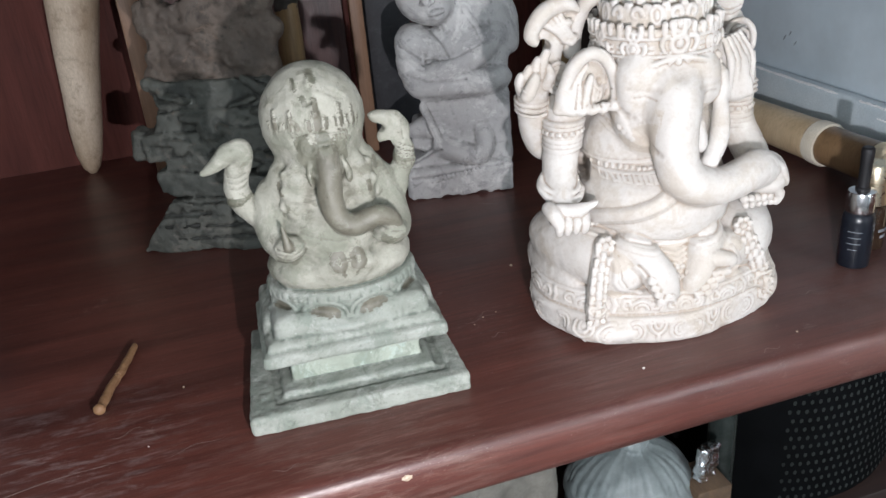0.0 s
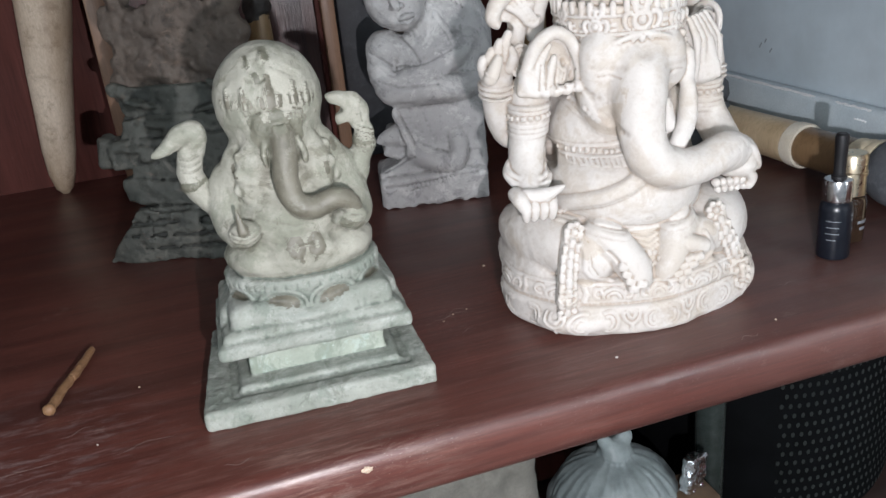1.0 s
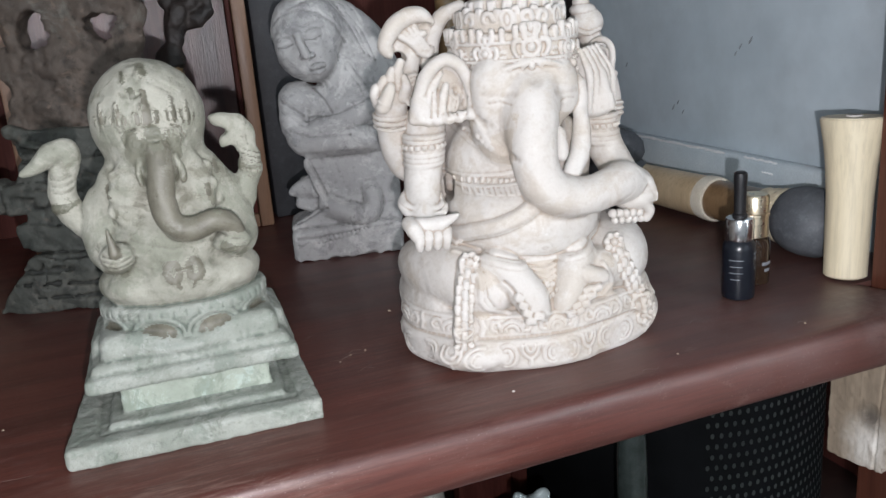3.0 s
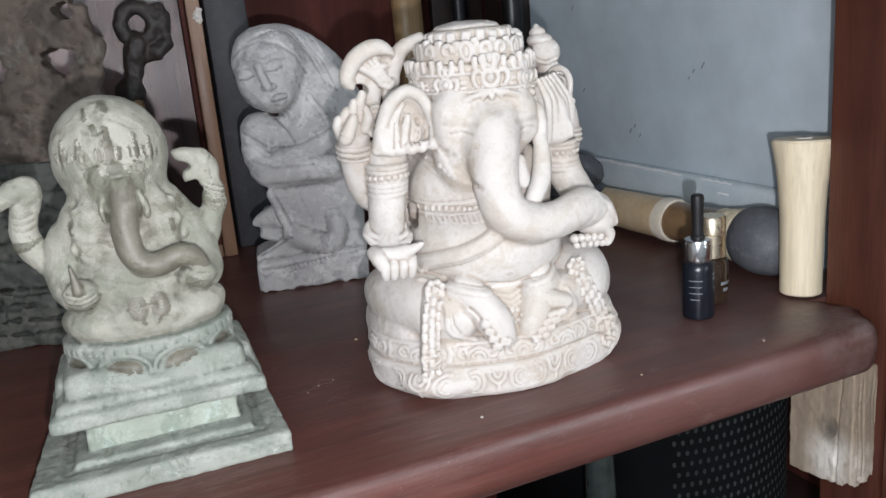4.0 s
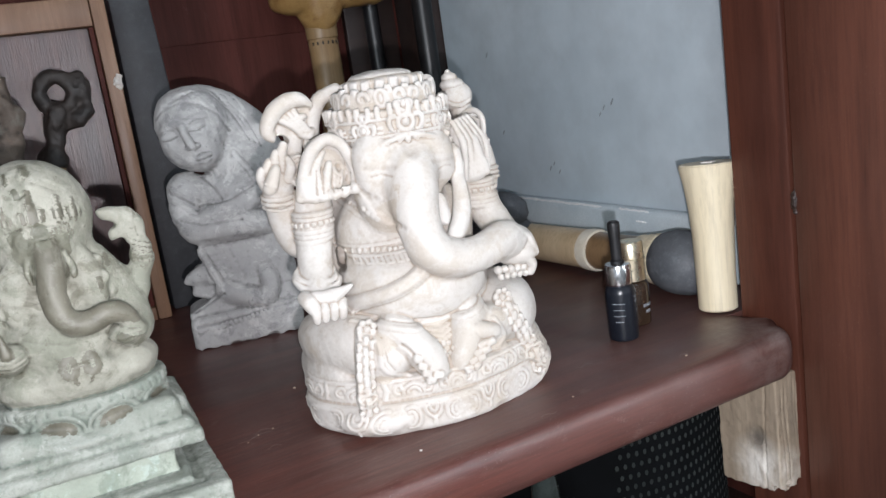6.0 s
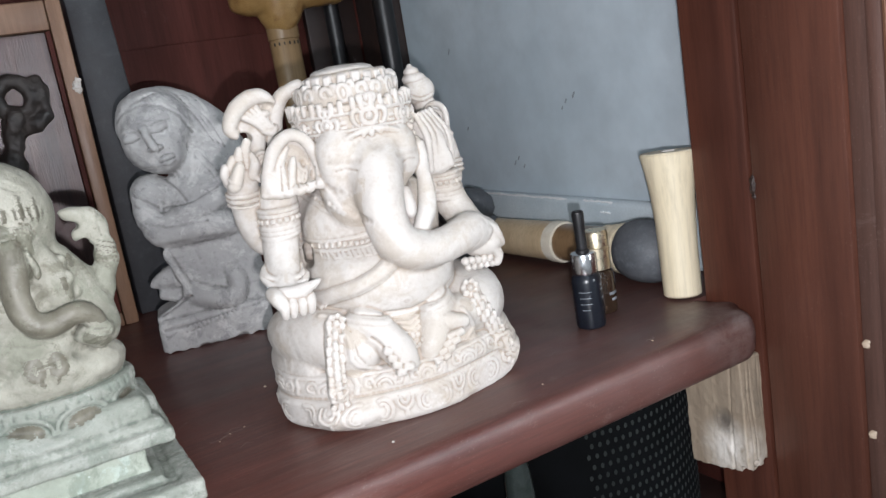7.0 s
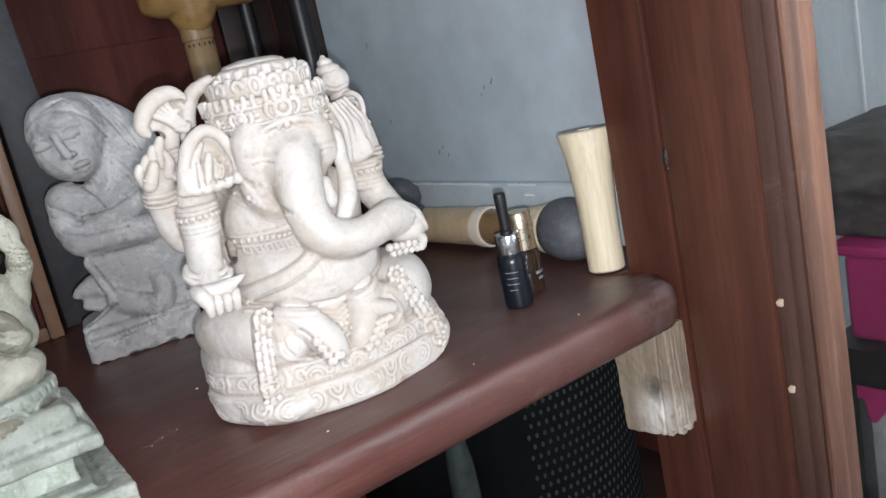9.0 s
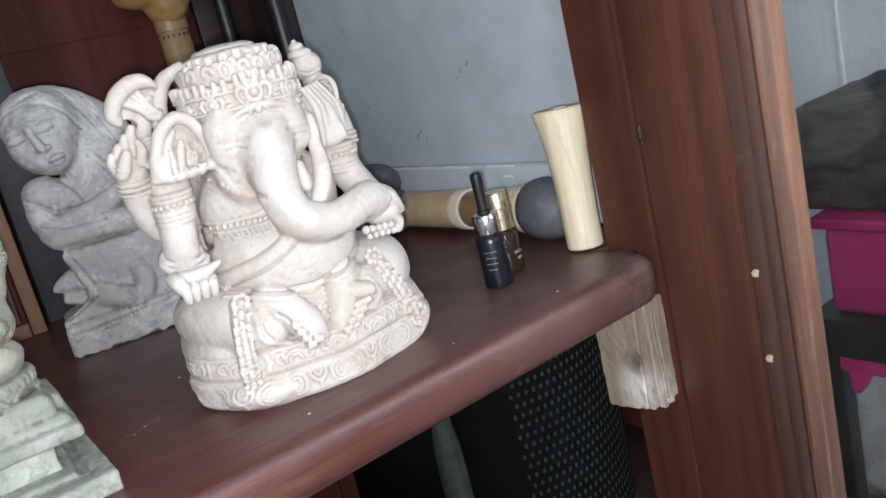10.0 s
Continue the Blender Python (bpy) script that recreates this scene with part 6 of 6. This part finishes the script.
    c.ball((5.6, -0.4, 30.6), (2.9, 2.1, 2.1), k=0.9)
    c.limb([(0.0, 0, 27.5), (0.3, 0, 29.5)], [1.9, 2.4], k=1.0)
    c.rough(0.25, 2.5, 1)
    head = new("head", c.mesh("head", plain("streaked_burl", (0.22, 0.10, 0.03), (0.45, 0.29, 0.11), 22, 0.35, 0.15, coat=0.3, dust=0.8, dust_colour=(0.10, 0.03, 0.015))))
    head.parent = g
    head["label"] = "streaked burl head"
    return g


burl_ladle()
# dark board added to fill the dark gap behind the rods
dark_board = part("board", slab(0.4655, 0.5312, 0.588, 0.5995, 0, 0.6, 0.002), DARKSHADEWOOD)
tagged(dark_board, "dark brown board behind the rods in the rear corner", "board")
for x, y, r, h in ((0.5315, 0.5165, 0.0115, 0.52), (0.494, 0.575, 0.009, 0.5)):
    rod = part("rod", lathe([(r, 0), (r, h * 0.5), (r * 0.95, h)], 18), BLACK)
    rod.location = (x, y, 0)
    tagged(rod, "black glossy rod standing in the rear corner", "rod", "rods in the corner")


def shaker_staff():
    """The bamboo shaker that lies along the side panel."""
    s = root("bamboo_staff", "lying bamboo staff with white ring and dark round end", "staff", (0.5135, 0.39, 0.0178))
    s.rotation_euler = (radians(88.4), 0, 0)

    def turned(name, profile, material, label=""):
        return part(name, lathe(profile, 28), material, s, label)
    turned("shaft", [(0.0165, 0.0), (0.0175, 0.01), (0.0172, 0.08), (0.0178, 0.158)], BAMBOO)
    turned("ring", [(0.0172, 0.1585), (0.0187, 0.160), (0.0190, 0.170), (0.0182, 0.1725)], plain("ivory_ring", (0.68, 0.62, 0.5), (0.8, 0.76, 0.66), 50, 0.4, 0.05), "cream white ring")
    turned("sleeve", [(0.0165, 0.173), (0.0162, 0.19), (0.0165, 0.21), (0.0168, 0.226)], SLEEVEWOOD, "brown glossy sleeve")
    turned("binding", [(0.016, 0.2265), (0.0185, 0.229), (0.0178, 0.234), (0.0195, 0.238), (0.0185, 0.243), (0.021, 0.247), (0.0205, 0.252)], PALEWOOD, "pale wound binding")
    turned("end_ball", [(0.019, 0.2525), (0.0228, 0.257), (0.0249, 0.265), (0.0254, 0.274), (0.0245, 0.284), (0.0204, 0.293), (0.0125, 0.299), (0.004, 0.302)], RUBBER, "dark grey rounded end")
    return s


shaker_staff()


def horn_cylinder():
    h = root("wooden_pestle", "pale turned wooden block with waist, standing on the shelf", "pestle", (0.4985, 0.0690, 0.0008))
    h.rotation_euler = (radians(-2.75), radians(2.75), 0)
    bm = lathe([(0.0122, 0.0), (0.0136, 0.0012), (0.0140, 0.03), (0.0146, 0.055), (0.0160, 0.075), (0.0178, 0.090), (0.0203, 0.1025), (0.0206, 0.1045), (0.0194, 0.106)], 40, 1.0, None, 0.05)
    part("body", bm, PALEWOOD, h)
    part("plug", lathe([(0.0052, 0.1055), (0.0052, 0.1068), (0.004, 0.1071)], 16), WHITESTONE, h, "white plug in the top")
    return h


horn_cylinder()

chrome, n, l, p = nodes_of("scratched_chrome")
p.inputs["Base Color"].default_value, p.inputs["Metallic"].default_value = (0.72, 0.72, 0.73, 1), 1
l.new(level(n, l, noise_of(n, l, 300, 6, 0.7), 0.3, 0.7, 0.12, 0.3), p.inputs["Roughness"])
gold, n, l, p = nodes_of("pale_gold_cap")
p.inputs["Base Color"].default_value, p.inputs["Metallic"].default_value = (0.80, 0.70, 0.52, 1), 1
l.new(level(n, l, noise_of(n, l, 200, 5, 0.7), 0.3, 0.7, 0.22, 0.4), p.inputs["Roughness"])
NAVY = plain("navy_glass_bottle", (0.006, 0.008, 0.013), (0.010, 0.013, 0.020), 80, 0.3, 0.03)
INK = plain("pale_print", (0.16, 0.18, 0.2), (0.3, 0.32, 0.35), 300, 0.5, 0.0)


def print_bars(parent, radius, rows, z0, a0, height=0.0012, gap=0.0032):
    """Unreadable print: thin raised bars that follow the round side."""
    for k, (start, span) in enumerate(rows):
        bm = bmesh.new()
        z = z0 - gap * k
        steps = 6
        lo, hi = [], []
        for j in range(steps + 1):
            a = radians(a0 + start + span * j / steps)
            for ring, zz in ((lo, z), (hi, z + height)):
                ring.append(bm.verts.new(((radius + 0.0001) * math.cos(a), (radius + 0.0001) * math.sin(a), zz)))
        for j in range(steps):
            bm.faces.new((lo[j], lo[j + 1], hi[j + 1], hi[j]))
        part("print_bar", bm, INK, parent)


def dropper_bottle():
    b = root("bottle", "small dark navy bottle with chrome collar and slim black cap", "bottle", (0.4165, 0.0765, 0.0))
    glass_body = part("body", lathe([(0.0080, 0), (0.0098, 0.001), (0.0102, 0.003), (0.0102, 0.033), (0.0096, 0.0368), (0.0080, 0.0385)], 36), NAVY, b)
    print_bars(glass_body, 0.0102, [(0, 52), (4, 44), (2, 48), (8, 32)], 0.0270, -165, 0.0005, 0.0042)
    print_bars(glass_body, 0.0102, [(0, 34), (2, 24), (0, 1), (6, 20)], 0.0300, -72, 0.0014, 0.0032)
    part("collar", lathe([(0.0080, 0.0386), (0.0087, 0.0392), (0.0089, 0.040), (0.0089, 0.0515), (0.0083, 0.053), (0.0066, 0.0535)], 36), chrome, b, "chrome collar")
    part("cap", lathe([(0.0046, 0.0536), (0.0046, 0.0552), (0.0036, 0.0562), (0.0038, 0.070), (0.0042, 0.0792), (0.0040, 0.0815), (0.0028, 0.0825)], 28), BLACK, b, "slim black cap")
    return b


dropper_bottle()
amber, n, l, p = nodes_of("dark_amber_glass")
p.inputs["Base Color"].default_value, p.inputs["Roughness"].default_value = (0.035, 0.02, 0.012, 1), 0.08
p.inputs["Coat Weight"].default_value = 0.6
l.new(ramp(n, l, noise_of(n, l, 80, 4), [(0.3, (0.02, 0.012, 0.008)), (0.7, (0.05, 0.03, 0.018))]), p.inputs["Base Color"])


def gold_bottle():
    b = root("bottle", "small dark glass bottle with pale gold cap", "bottle", (0.4435, 0.094, 0.0))
    glass_body = part("body", lathe([(0.0085, 0), (0.0102, 0.001), (0.0105, 0.003), (0.0105, 0.028), (0.0095, 0.031), (0.0075, 0.0325)], 32), amber, b)
    print_bars(glass_body, 0.0105, [(0, 50), (10, 30)], 0.014, -100, 0.0022, 0.0045)
    part("cap", lathe([(0.0082, 0.0326), (0.0092, 0.033), (0.0090, 0.046), (0.0096, 0.0465), (0.0096, 0.0485), (0.0090, 0.049), (0.0090, 0.0595), (0.0080, 0.061)], 32), gold, b, "pale gold cap")
    return b


gold_bottle()


def grey_stack():
    bm = lathe([(0.024, 0), (0.030, 0.004), (0.031, 0.016), (0.027, 0.020), (0.031, 0.025), (0.032, 0.036), (0.027, 0.041), (0.030, 0.047), (0.029, 0.058), (0.022, 0.066), (0.012, 0.070)], 30, 1, None, 0.05)
    ob = part("stone_pot", bm, RUBBER)
    ob.location = (0.492, 0.345, 0)
    return tagged(ob, "small dark grey ribbed stone pot", "pot")


grey_stack()


def bracket_block():
    """A raw block with a broken, slanting lower end."""
    c = Clay((-0.3, -0.3, -10.2), (2.6, 5.6, 0.3), 0.06)
    c.box((1.14, 2.6, -4.6), (1.14, 2.6, 4.6), 0.12)
    c.box((1.0, 2.6, -9.5), (3, 4.5, 0.9), 0.1, (-7, -6, 0), k=0.05, carve=True)
    for k in range(9):
        c.ball((0.3 * k, 0.1 + 0.3 * (k % 3), -8.35 + 0.15 * (k % 4)), (0.3, 0.4, 0.25), k=0.05, carve=True)
    c.ball((0.0, 1.7, -4.6), (0.12, 0.5, 0.75), (30, 0, 0), k=0.1, carve=True)
    c.limb([(0.0, 0.9, 0), (-0.05, 1.1, -4), (0.0, 1.3, -9)], [0.12, 0.1, 0.14], k=0.05, carve=True)
    c.rough(0.05, 0.7, 4)
    for x, w in ((0.55, 0.06), (0.95, 0.1), (1.7, 0.05), (2.0, 0.08)):
        c.limb([(x, -0.03, 0), (x - 0.08, 0.0, -3), (x + 0.12, -0.02, -6), (x, -0.03, -9)], [w * 0.6, w, w * 0.5, w], k=0.06, carve=True)
    ob = new("wooden_block", c.mesh("wooden_block", BLOCKWOOD))
    ob.location = (0.4835, 0.010, -0.0335)
    return tagged(ob, "weathered raw wooden bracket block under the shelf", "bracket")


bracket_block()


def crumbs():
    """Single crumbs and chips lying on the board."""
    spots = ((0.211, 0.177, 1.6, 0), (0.231, 0.026, 1.3, 1), (0.168, 0.118, 0.9, 0), (0.160, 0.112, 0.7, 0), (0.178, 0.121, 0.8, 0), (0.330, 0.022, 1.0, 0), (0.418, 0.020, 1.2, 0), (-0.02, 0.12, 1.1, 0), (-0.04, 0.07, 0.8, 1))
    for k, (x, y, s, tone) in enumerate(spots):
        bm = bmesh.new()
        bmesh.ops.create_icosphere(bm, subdivisions=1, radius=0.0007 * s)
        for v in bm.verts:
            v.co *= 1 + 0.35 * noise.noise(v.co * 900 + Vector((k, 0, 0)))
            v.co.z = v.co.z * 0.6 + 0.00038 * s
        ob = part("crumb", bm, WHITESTONE if tone else BONE)
        ob.location = (x, y, 0)
        tagged(ob, "tiny pale crumb lying on the shelf", "crumb", "crumbs on the shelf")


crumbs()


def rusty_nail():
    c = Clay((-0.9, -0.6, -0.2), (7.4, 0.6, 0.9), 0.05)
    c.limb([(0, 0, 0.32), (2, 0.05, 0.34), (4.2, -0.03, 0.33), (6.6, 0.02, 0.3)], [0.24, 0.27, 0.25, 0.2], k=0.05)
    c.ball((-0.1, 0, 0.34), (0.3, 0.34, 0.33), k=0.1)
    c.box((3.1, 0, 0.33), (0.06, 0.4, 0.4), 0.05, k=0.05, carve=True)
    c.rough(0.03, 0.4, 2)
    ob = new("twig", c.mesh("twig", TWIGWOOD))
    ob.matrix_world = pose(-0.066, 0.113, 0.0003, 0, 0, 74)
    return tagged(ob, "short dry yellow-brown twig stub lying on the shelf", "twig")


rusty_nail()
slate = Clay((-4, -9, -0.2), (5, 11, 16), 0.2)
slate.box((-1.2, 0, 4.5), (2.6, 7.5, 4.8), 1.2, (0, -8, 6), k=0.3)
slate.ball((-1.0, 5, 9.5), (2.4, 3.4, 3.4), k=0.8)
slate.rough(0.3, 2.0, 6)
ob = new("stone_lump", slate.mesh("stone_lump", plain("slate_blue_stone", (0.07, 0.08, 0.09), (0.13, 0.14, 0.15), 30, 0.7, 0.4)))
ob.location = (-0.166, 0.235, 0)
tagged(ob, "dark slate-grey rough stone lump on the shelf", "stone")


# ---- things under the shelf ----
def perforated_drum():
    """A round black drum whose side is covered with rows of small grey dots."""
    radius, h = 0.16, 0.322
    d = root("perforated_basket", "round black perforated basket with rows of grey dots", "basket", (0.567, 0.367, -0.3745), 0)
    part("body", lathe([(radius - 0.012, 0), (radius - 0.003, 0.003), (radius, 0.014), (radius, h - 0.012), (radius - 0.004, h - 0.002), (radius - 0.014, h)], 96), plain("matt_black_basket", (0.003, 0.0033, 0.0036), (0.006, 0.0065, 0.0075), 40, 0.8, 0.1, spec=0.06), d)
    bm = bmesh.new()
    for row in range(28):
        for col in range(27):
            a = radians(-112 + 2.95 * col + 1.47 * (row % 2))
            z = 0.016 + 0.0108 * row
            m = Matrix.Rotation(a, 4, "Z") @ Matrix.Translation((radius + 0.0006, 0, z)) @ Matrix.Rotation(radians(90), 4, "Y") @ Matrix.Diagonal((0.0029, 0.0019, 1, 1))
            bmesh.ops.create_circle(bm, cap_ends=True, segments=7, radius=1, matrix=m)
    grid = part("dots", bm, plain("grey_basket_dots", (0.010, 0.013, 0.012), (0.036, 0.042, 0.038), 14, 0.5, 0.0), d, "rows of small grey dots", False)
    grid["kind"] = "stuff"
    return d


perforated_drum()

film, n, l, p = nodes_of("cloudy_plastic_film")
l.new(ramp(n, l, noise_of(n, l, 40, 5, 0.7), [(0.3, (0.12, 0.145, 0.147)), (0.7, (0.225, 0.26, 0.258))]), p.inputs["Base Color"])
p.inputs["Roughness"].default_value, p.inputs["Subsurface Weight"].default_value = 0.5, 0.3
p.inputs["Subsurface Radius"].default_value, p.inputs["Subsurface Scale"].default_value = (0.01, 0.01, 0.01), 0.5


def tied_bag(x, y, z, top, radius, neck, label, material, seed):
    """A bag gathered at its neck, with folds that run down from the knot."""
    bm = bmesh.new()
    steps, rings = 120, []
    h = top - z
    knots = ((0.55, 0.0), (0.95, 0.03), (1.0, 0.3), (0.98, 0.55), (0.86, 0.74), (0.62, 0.85), (0.34, 0.915), (neck / radius, 0.94), (neck / radius * 1.05, 0.97), (neck / radius * 1.5, 0.99), (neck / radius * 0.4, 1.0))
    profile = []
    for (r0, t0), (r1, t1) in zip(knots, knots[1:]):
        for k in range(5):
            profile.append((r0 + (r1 - r0) * k / 5, t0 + (t1 - t0) * k / 5))
    profile.append(knots[-1])
    for r, t in profile:
        ring = []
        for k in range(steps):
            a = math.tau * k / steps
            run = 0.3 + 0.7 * min(1, max(0, (t - 0.45) / 0.45))
            fold = 0.2 * noise.noise((3.2 * math.cos(a), 3.2 * math.sin(a), seed + 1.5 * t)) + 0.12 * noise.noise((7 * math.cos(a), 7 * math.sin(a), seed * 2 + 2 * t))
            lump = 0.16 * noise.noise((1.6 * math.cos(a), 1.6 * math.sin(a), seed + 5 * t)) + 0.07 * noise.noise((5 * math.cos(a), 5 * math.sin(a), seed + 16 * t))
            w = radius * r * (1 + fold * run + lump * (1 - 0.5 * run))
            ring.append(bm.verts.new((w * math.cos(a), w * math.sin(a), h * t + (0.012 * noise.noise((4 * math.cos(a), 4 * math.sin(a), seed)) if t > 0.99 else 0))))
        rings.append(ring)
    for a, b in zip(rings, rings[1:]):
        for k in range(steps):
            bm.faces.new((a[k], a[(k + 1) % steps], b[(k + 1) % steps], b[k]))
    bm.faces.new(rings[0][::-1])
    bm.faces.new(rings[-1])
    ob = part("bag", bm, material)
    ob.location = (x, y, z)
    return tagged(ob, label, "bag", "bags on the lower shelf")


def gathered_bag():
    """A soft bag drawn together at the top, its pleats running down from the gather."""
    c = Clay((-7, -7, -0.2), (7, 7, 24.8), 0.14)
    c.box((0, 0, 9), (5.0, 4.6, 9.0), 2.6)
    c.ball((0, 0, 16.2), (5.3, 4.9, 5.0), k=0.8)
    c.limb([(0, 0, 20.6), (0, 0, 21.6)], [1.2, 0.75], k=0.8)
    c.ball((-0.75, -0.1, 22.3), (0.6, 0.4, 1.3), (0, -24, 0), k=0.3)
    c.ball((0.75, 0.1, 22.1), (0.75, 0.4, 1.1), (0, 34, 0), k=0.3)
    r = random.Random(6)
    for j in range(30):
        a = math.tau * (j + r.uniform(-0.3, 0.3)) / 30
        sweep, low = r.uniform(-0.06, 0.06), r.uniform(70, 100)
        fold = []
        for q in range(9):
            e = radians(8 + (low - 8) * q / 8)
            fold.append((5.3 * math.sin(e) * math.cos(a + sweep * q / 8), 4.9 * math.sin(e) * math.sin(a + sweep * q / 8), 16.2 + 5.0 * math.cos(e)))
        c.draw(fold, r.uniform(0.25, 0.45), -r.uniform(0.05, 0.17))
    c.rough(0.12, 2.4, 6)
    c.rough(0.05, 0.7, 7)
    ob = new("bag", c.mesh("bag", film))
    ob.location, ob.scale = (0.303, 0.165, -0.3745), (1, 1, 0.925)
    return tagged(ob, "cloudy translucent plastic bag gathered in pleats under a small knot", "bag", "bags on the lower shelf")


gathered_bag()
sackcloth = plain("pale_sack", (0.11, 0.105, 0.09), (0.19, 0.18, 0.155), 30, 0.8, 0.3, fine=400)


def upright_sack():
    c = Clay((-7.5, -5.5, -0.2), (7.5, 5.5, 33), 0.22)
    c.box((0, 0, 15.8), (5.9, 3.6, 15.8), 1.5)
    for x, w in ((-4.0, 0.2), (-2.2, 0.35), (-0.6, 0.25), (1.3, 0.4), (3.4, 0.3)):
        c.limb([(x, -3.9, 32), (x + 0.5, -3.8, 24), (x - 0.3, -3.9, 14), (x + 0.2, -3.9, 2)], [w, w * 1.3, w, w * 0.6], k=0.6, carve=True)
    c.rough(0.5, 4.0, 5)
    c.rough(0.15, 1.2, 6)
    ob = new("sack", c.mesh("sack", sackcloth))
    ob.location = (0.170, 0.175, -0.3745)
    return tagged(ob, "pale grey-brown stuffed upright sack under the shelf", "sack", "bags on the lower shelf")


upright_sack()
tied_bag(0.02, 0.17, -0.3745, -0.11, 0.055, 0.02, "cloudy translucent plastic bag tied at the neck", film, 4.1)

for x0, x1, y in ((0.325, 0.385, 0.385), (0.392, 0.425, 0.40)):
    ob = part("partition_board", slab(x0, x1, y, y + 0.02, -0.3745, -0.0335, 0.0015), BACKWOOD)
    tagged(ob, "dark red-brown upright partition board under the shelf", "partition", kind="structure")

tube_glass = plain("pale_green_glass", (0.022, 0.029, 0.027), (0.045, 0.056, 0.052), 60, 0.2, 0.02)
phial = root("glass_bottle", "tall pale green cloudy glass bottle under the shelf", "bottle", (0.402, 0.18, -0.3745))
part("body", lathe([(0.0105, 0), (0.0122, 0.002), (0.0125, 0.20), (0.0118, 0.225), (0.0090, 0.245)], 28), tube_glass, phial)
part("neck", lathe([(0.0095, 0.2453), (0.009, 0.31), (0.0105, 0.312), (0.0105, 0.322)], 24), tube_glass, phial)

foil, n, l, p = nodes_of("crumpled_foil")
p.inputs["Base Color"].default_value, p.inputs["Metallic"].default_value, p.inputs["Roughness"].default_value = (0.8, 0.8, 0.82, 1), 1, 0.2
relief(n, l, p, noise_of(n, l, 70, 3, 0.5), 0.8, 0.006)
packet = Clay((-1.6, -1.2, -0.1), (1.6, 1.2, 3.2), 0.12)
packet.box((0, 0, 1.5), (1.1, 0.5, 1.5), 0.2, (0, 12, 10))
packet.rough(0.2, 0.6, 3)
ob = new("foil_packet", packet.mesh("foil_packet", foil))
ob.matrix_world = pose(0.356, 0.135, -0.2096, 0, 0, 15)
tagged(ob, "crumpled shiny foil packet on a carton", "packet")
carton = part("carton", slab(0.338, 0.370, 0.118, 0.155, -0.3745, -0.2095, 0.002), plain("brown_card", (0.05, 0.032, 0.022), (0.12, 0.075, 0.04), 60, 0.8, 0.1, stretch=(1, 0.2, 1)))
tagged(carton, "narrow brown carton on the lower shelf", "carton")


# ---- the room beyond the glass door ----
def side_table():
    t = root("side_table", "black metal side table with square legs", "table", (1.36, -0.12, -0.9))
    part("top", slab(-0.26, 0.26, -0.42, 0.40, 0.515, 0.572, 0.004), BLACK, t)
    for x in (-0.25, 0.22):
        for y in (-0.41, 0.358):
            part("leg", slab(x, x + 0.03, y, y + 0.032, 0.0, 0.5145, 0.003), BLACK, t)
    part("stretcher", slab(-0.25, 0.25, 0.362, 0.382, 0.12, 0.15, 0.003), BLACK, t)
    return t


side_table()
MAGENTA = plain("magenta_plastic", (0.30, 0.018, 0.10), (0.38, 0.03, 0.14), 20, 0.35, 0.03)
bin_thing = root("plastic_crate", "magenta plastic crate with rim on a black table", "crate", (1.34, -0.12, -0.3275))
part("body", slab(-0.215, 0.215, -0.38, 0.372, 0, 0.128, 0.012, 3), MAGENTA, bin_thing)
part("rim", slab(-0.228, 0.228, -0.392, 0.386, 0.1285, 0.144, 0.005, 3), MAGENTA, bin_thing)
bundle = Clay((-21, -39, -0.3), (21, 47, 18), 0.5)
bundle.box((0, 2.5, 7.4), (19, 42, 7.5), 1.5, (-1.2, 0, 0), k=0.3)
for k in range(4):
    bundle.box((-19.4, 2, 2.6 + 3.4 * k), (0.6, 46, 0.25), 0.2, k=0.4, carve=True)
bundle.rough(0.5, 4, 5)
ob = new("folded_cloth", bundle.mesh("folded_cloth", plain("dark_patterned_cloth", (0.006, 0.0065, 0.0075), (0.055, 0.052, 0.049), 38, 0.85, 0.3, fine=260, stretch=(1, 0.5, 2.2), dust=0.5, dust_colour=(0.10, 0.09, 0.08))))
ob.location = (1.34, -0.12, -0.1832)
tagged(ob, "stack of dark patterned folded cloth on a magenta crate", "cloth")
heap = Clay((-26, -32, -0.3), (26, 32, 42), 0.8)
heap.ball((0, 0, 14), (20, 26, 17), k=2)
heap.ball((-6, 8, 26), (13, 14, 12), k=3)
heap.ball((3, -12, 24), (12, 12, 12), k=3)
heap.box((0, 0, -4), (40, 40, 4), 0.5, carve=True)
heap.rough(1.6, 7, 4)
heap.rough(0.6, 2.5, 6)
ob = new("laundry_heap", heap.mesh("laundry_heap", plain("pale_print_cloth", (0.30, 0.30, 0.29), (0.48, 0.47, 0.46), 9, 0.85, 0.2, fine=120, dust=0.5, dust_colour=(0.30, 0.12, 0.17))))
ob.location = (1.62, 0.36, -0.899)
tagged(ob, "heap of pale printed cloth under the table", "cloth")


flap = Clay((-1.5, -5, -7), (1.5, 5, 0.2), 0.25)
flap.box((0, 0, -1.2), (0.35, 3.6, 1.2), 0.2)
flap.limb([(0, 0.6, -1.5), (0, 1.2, -3.5), (0, 1.6, -5.5)], [1.9, 1.2, 0.4], k=0.5)
flap.box((1.4, 0, -3), (0.9, 5, 5), 0.1, k=0.2, carve=True)
flap.box((-1.4, 0, -3), (0.9, 5, 5), 0.1, k=0.2, carve=True)
flap.rough(0.15, 1.5, 2)
ob = new("cloth_flap", flap.mesh("cloth_flap", MAGENTA))
ob.location = (1.114, 0.205, -0.3858)
tagged(ob, "magenta cloth corner hanging under the black table", "cloth")
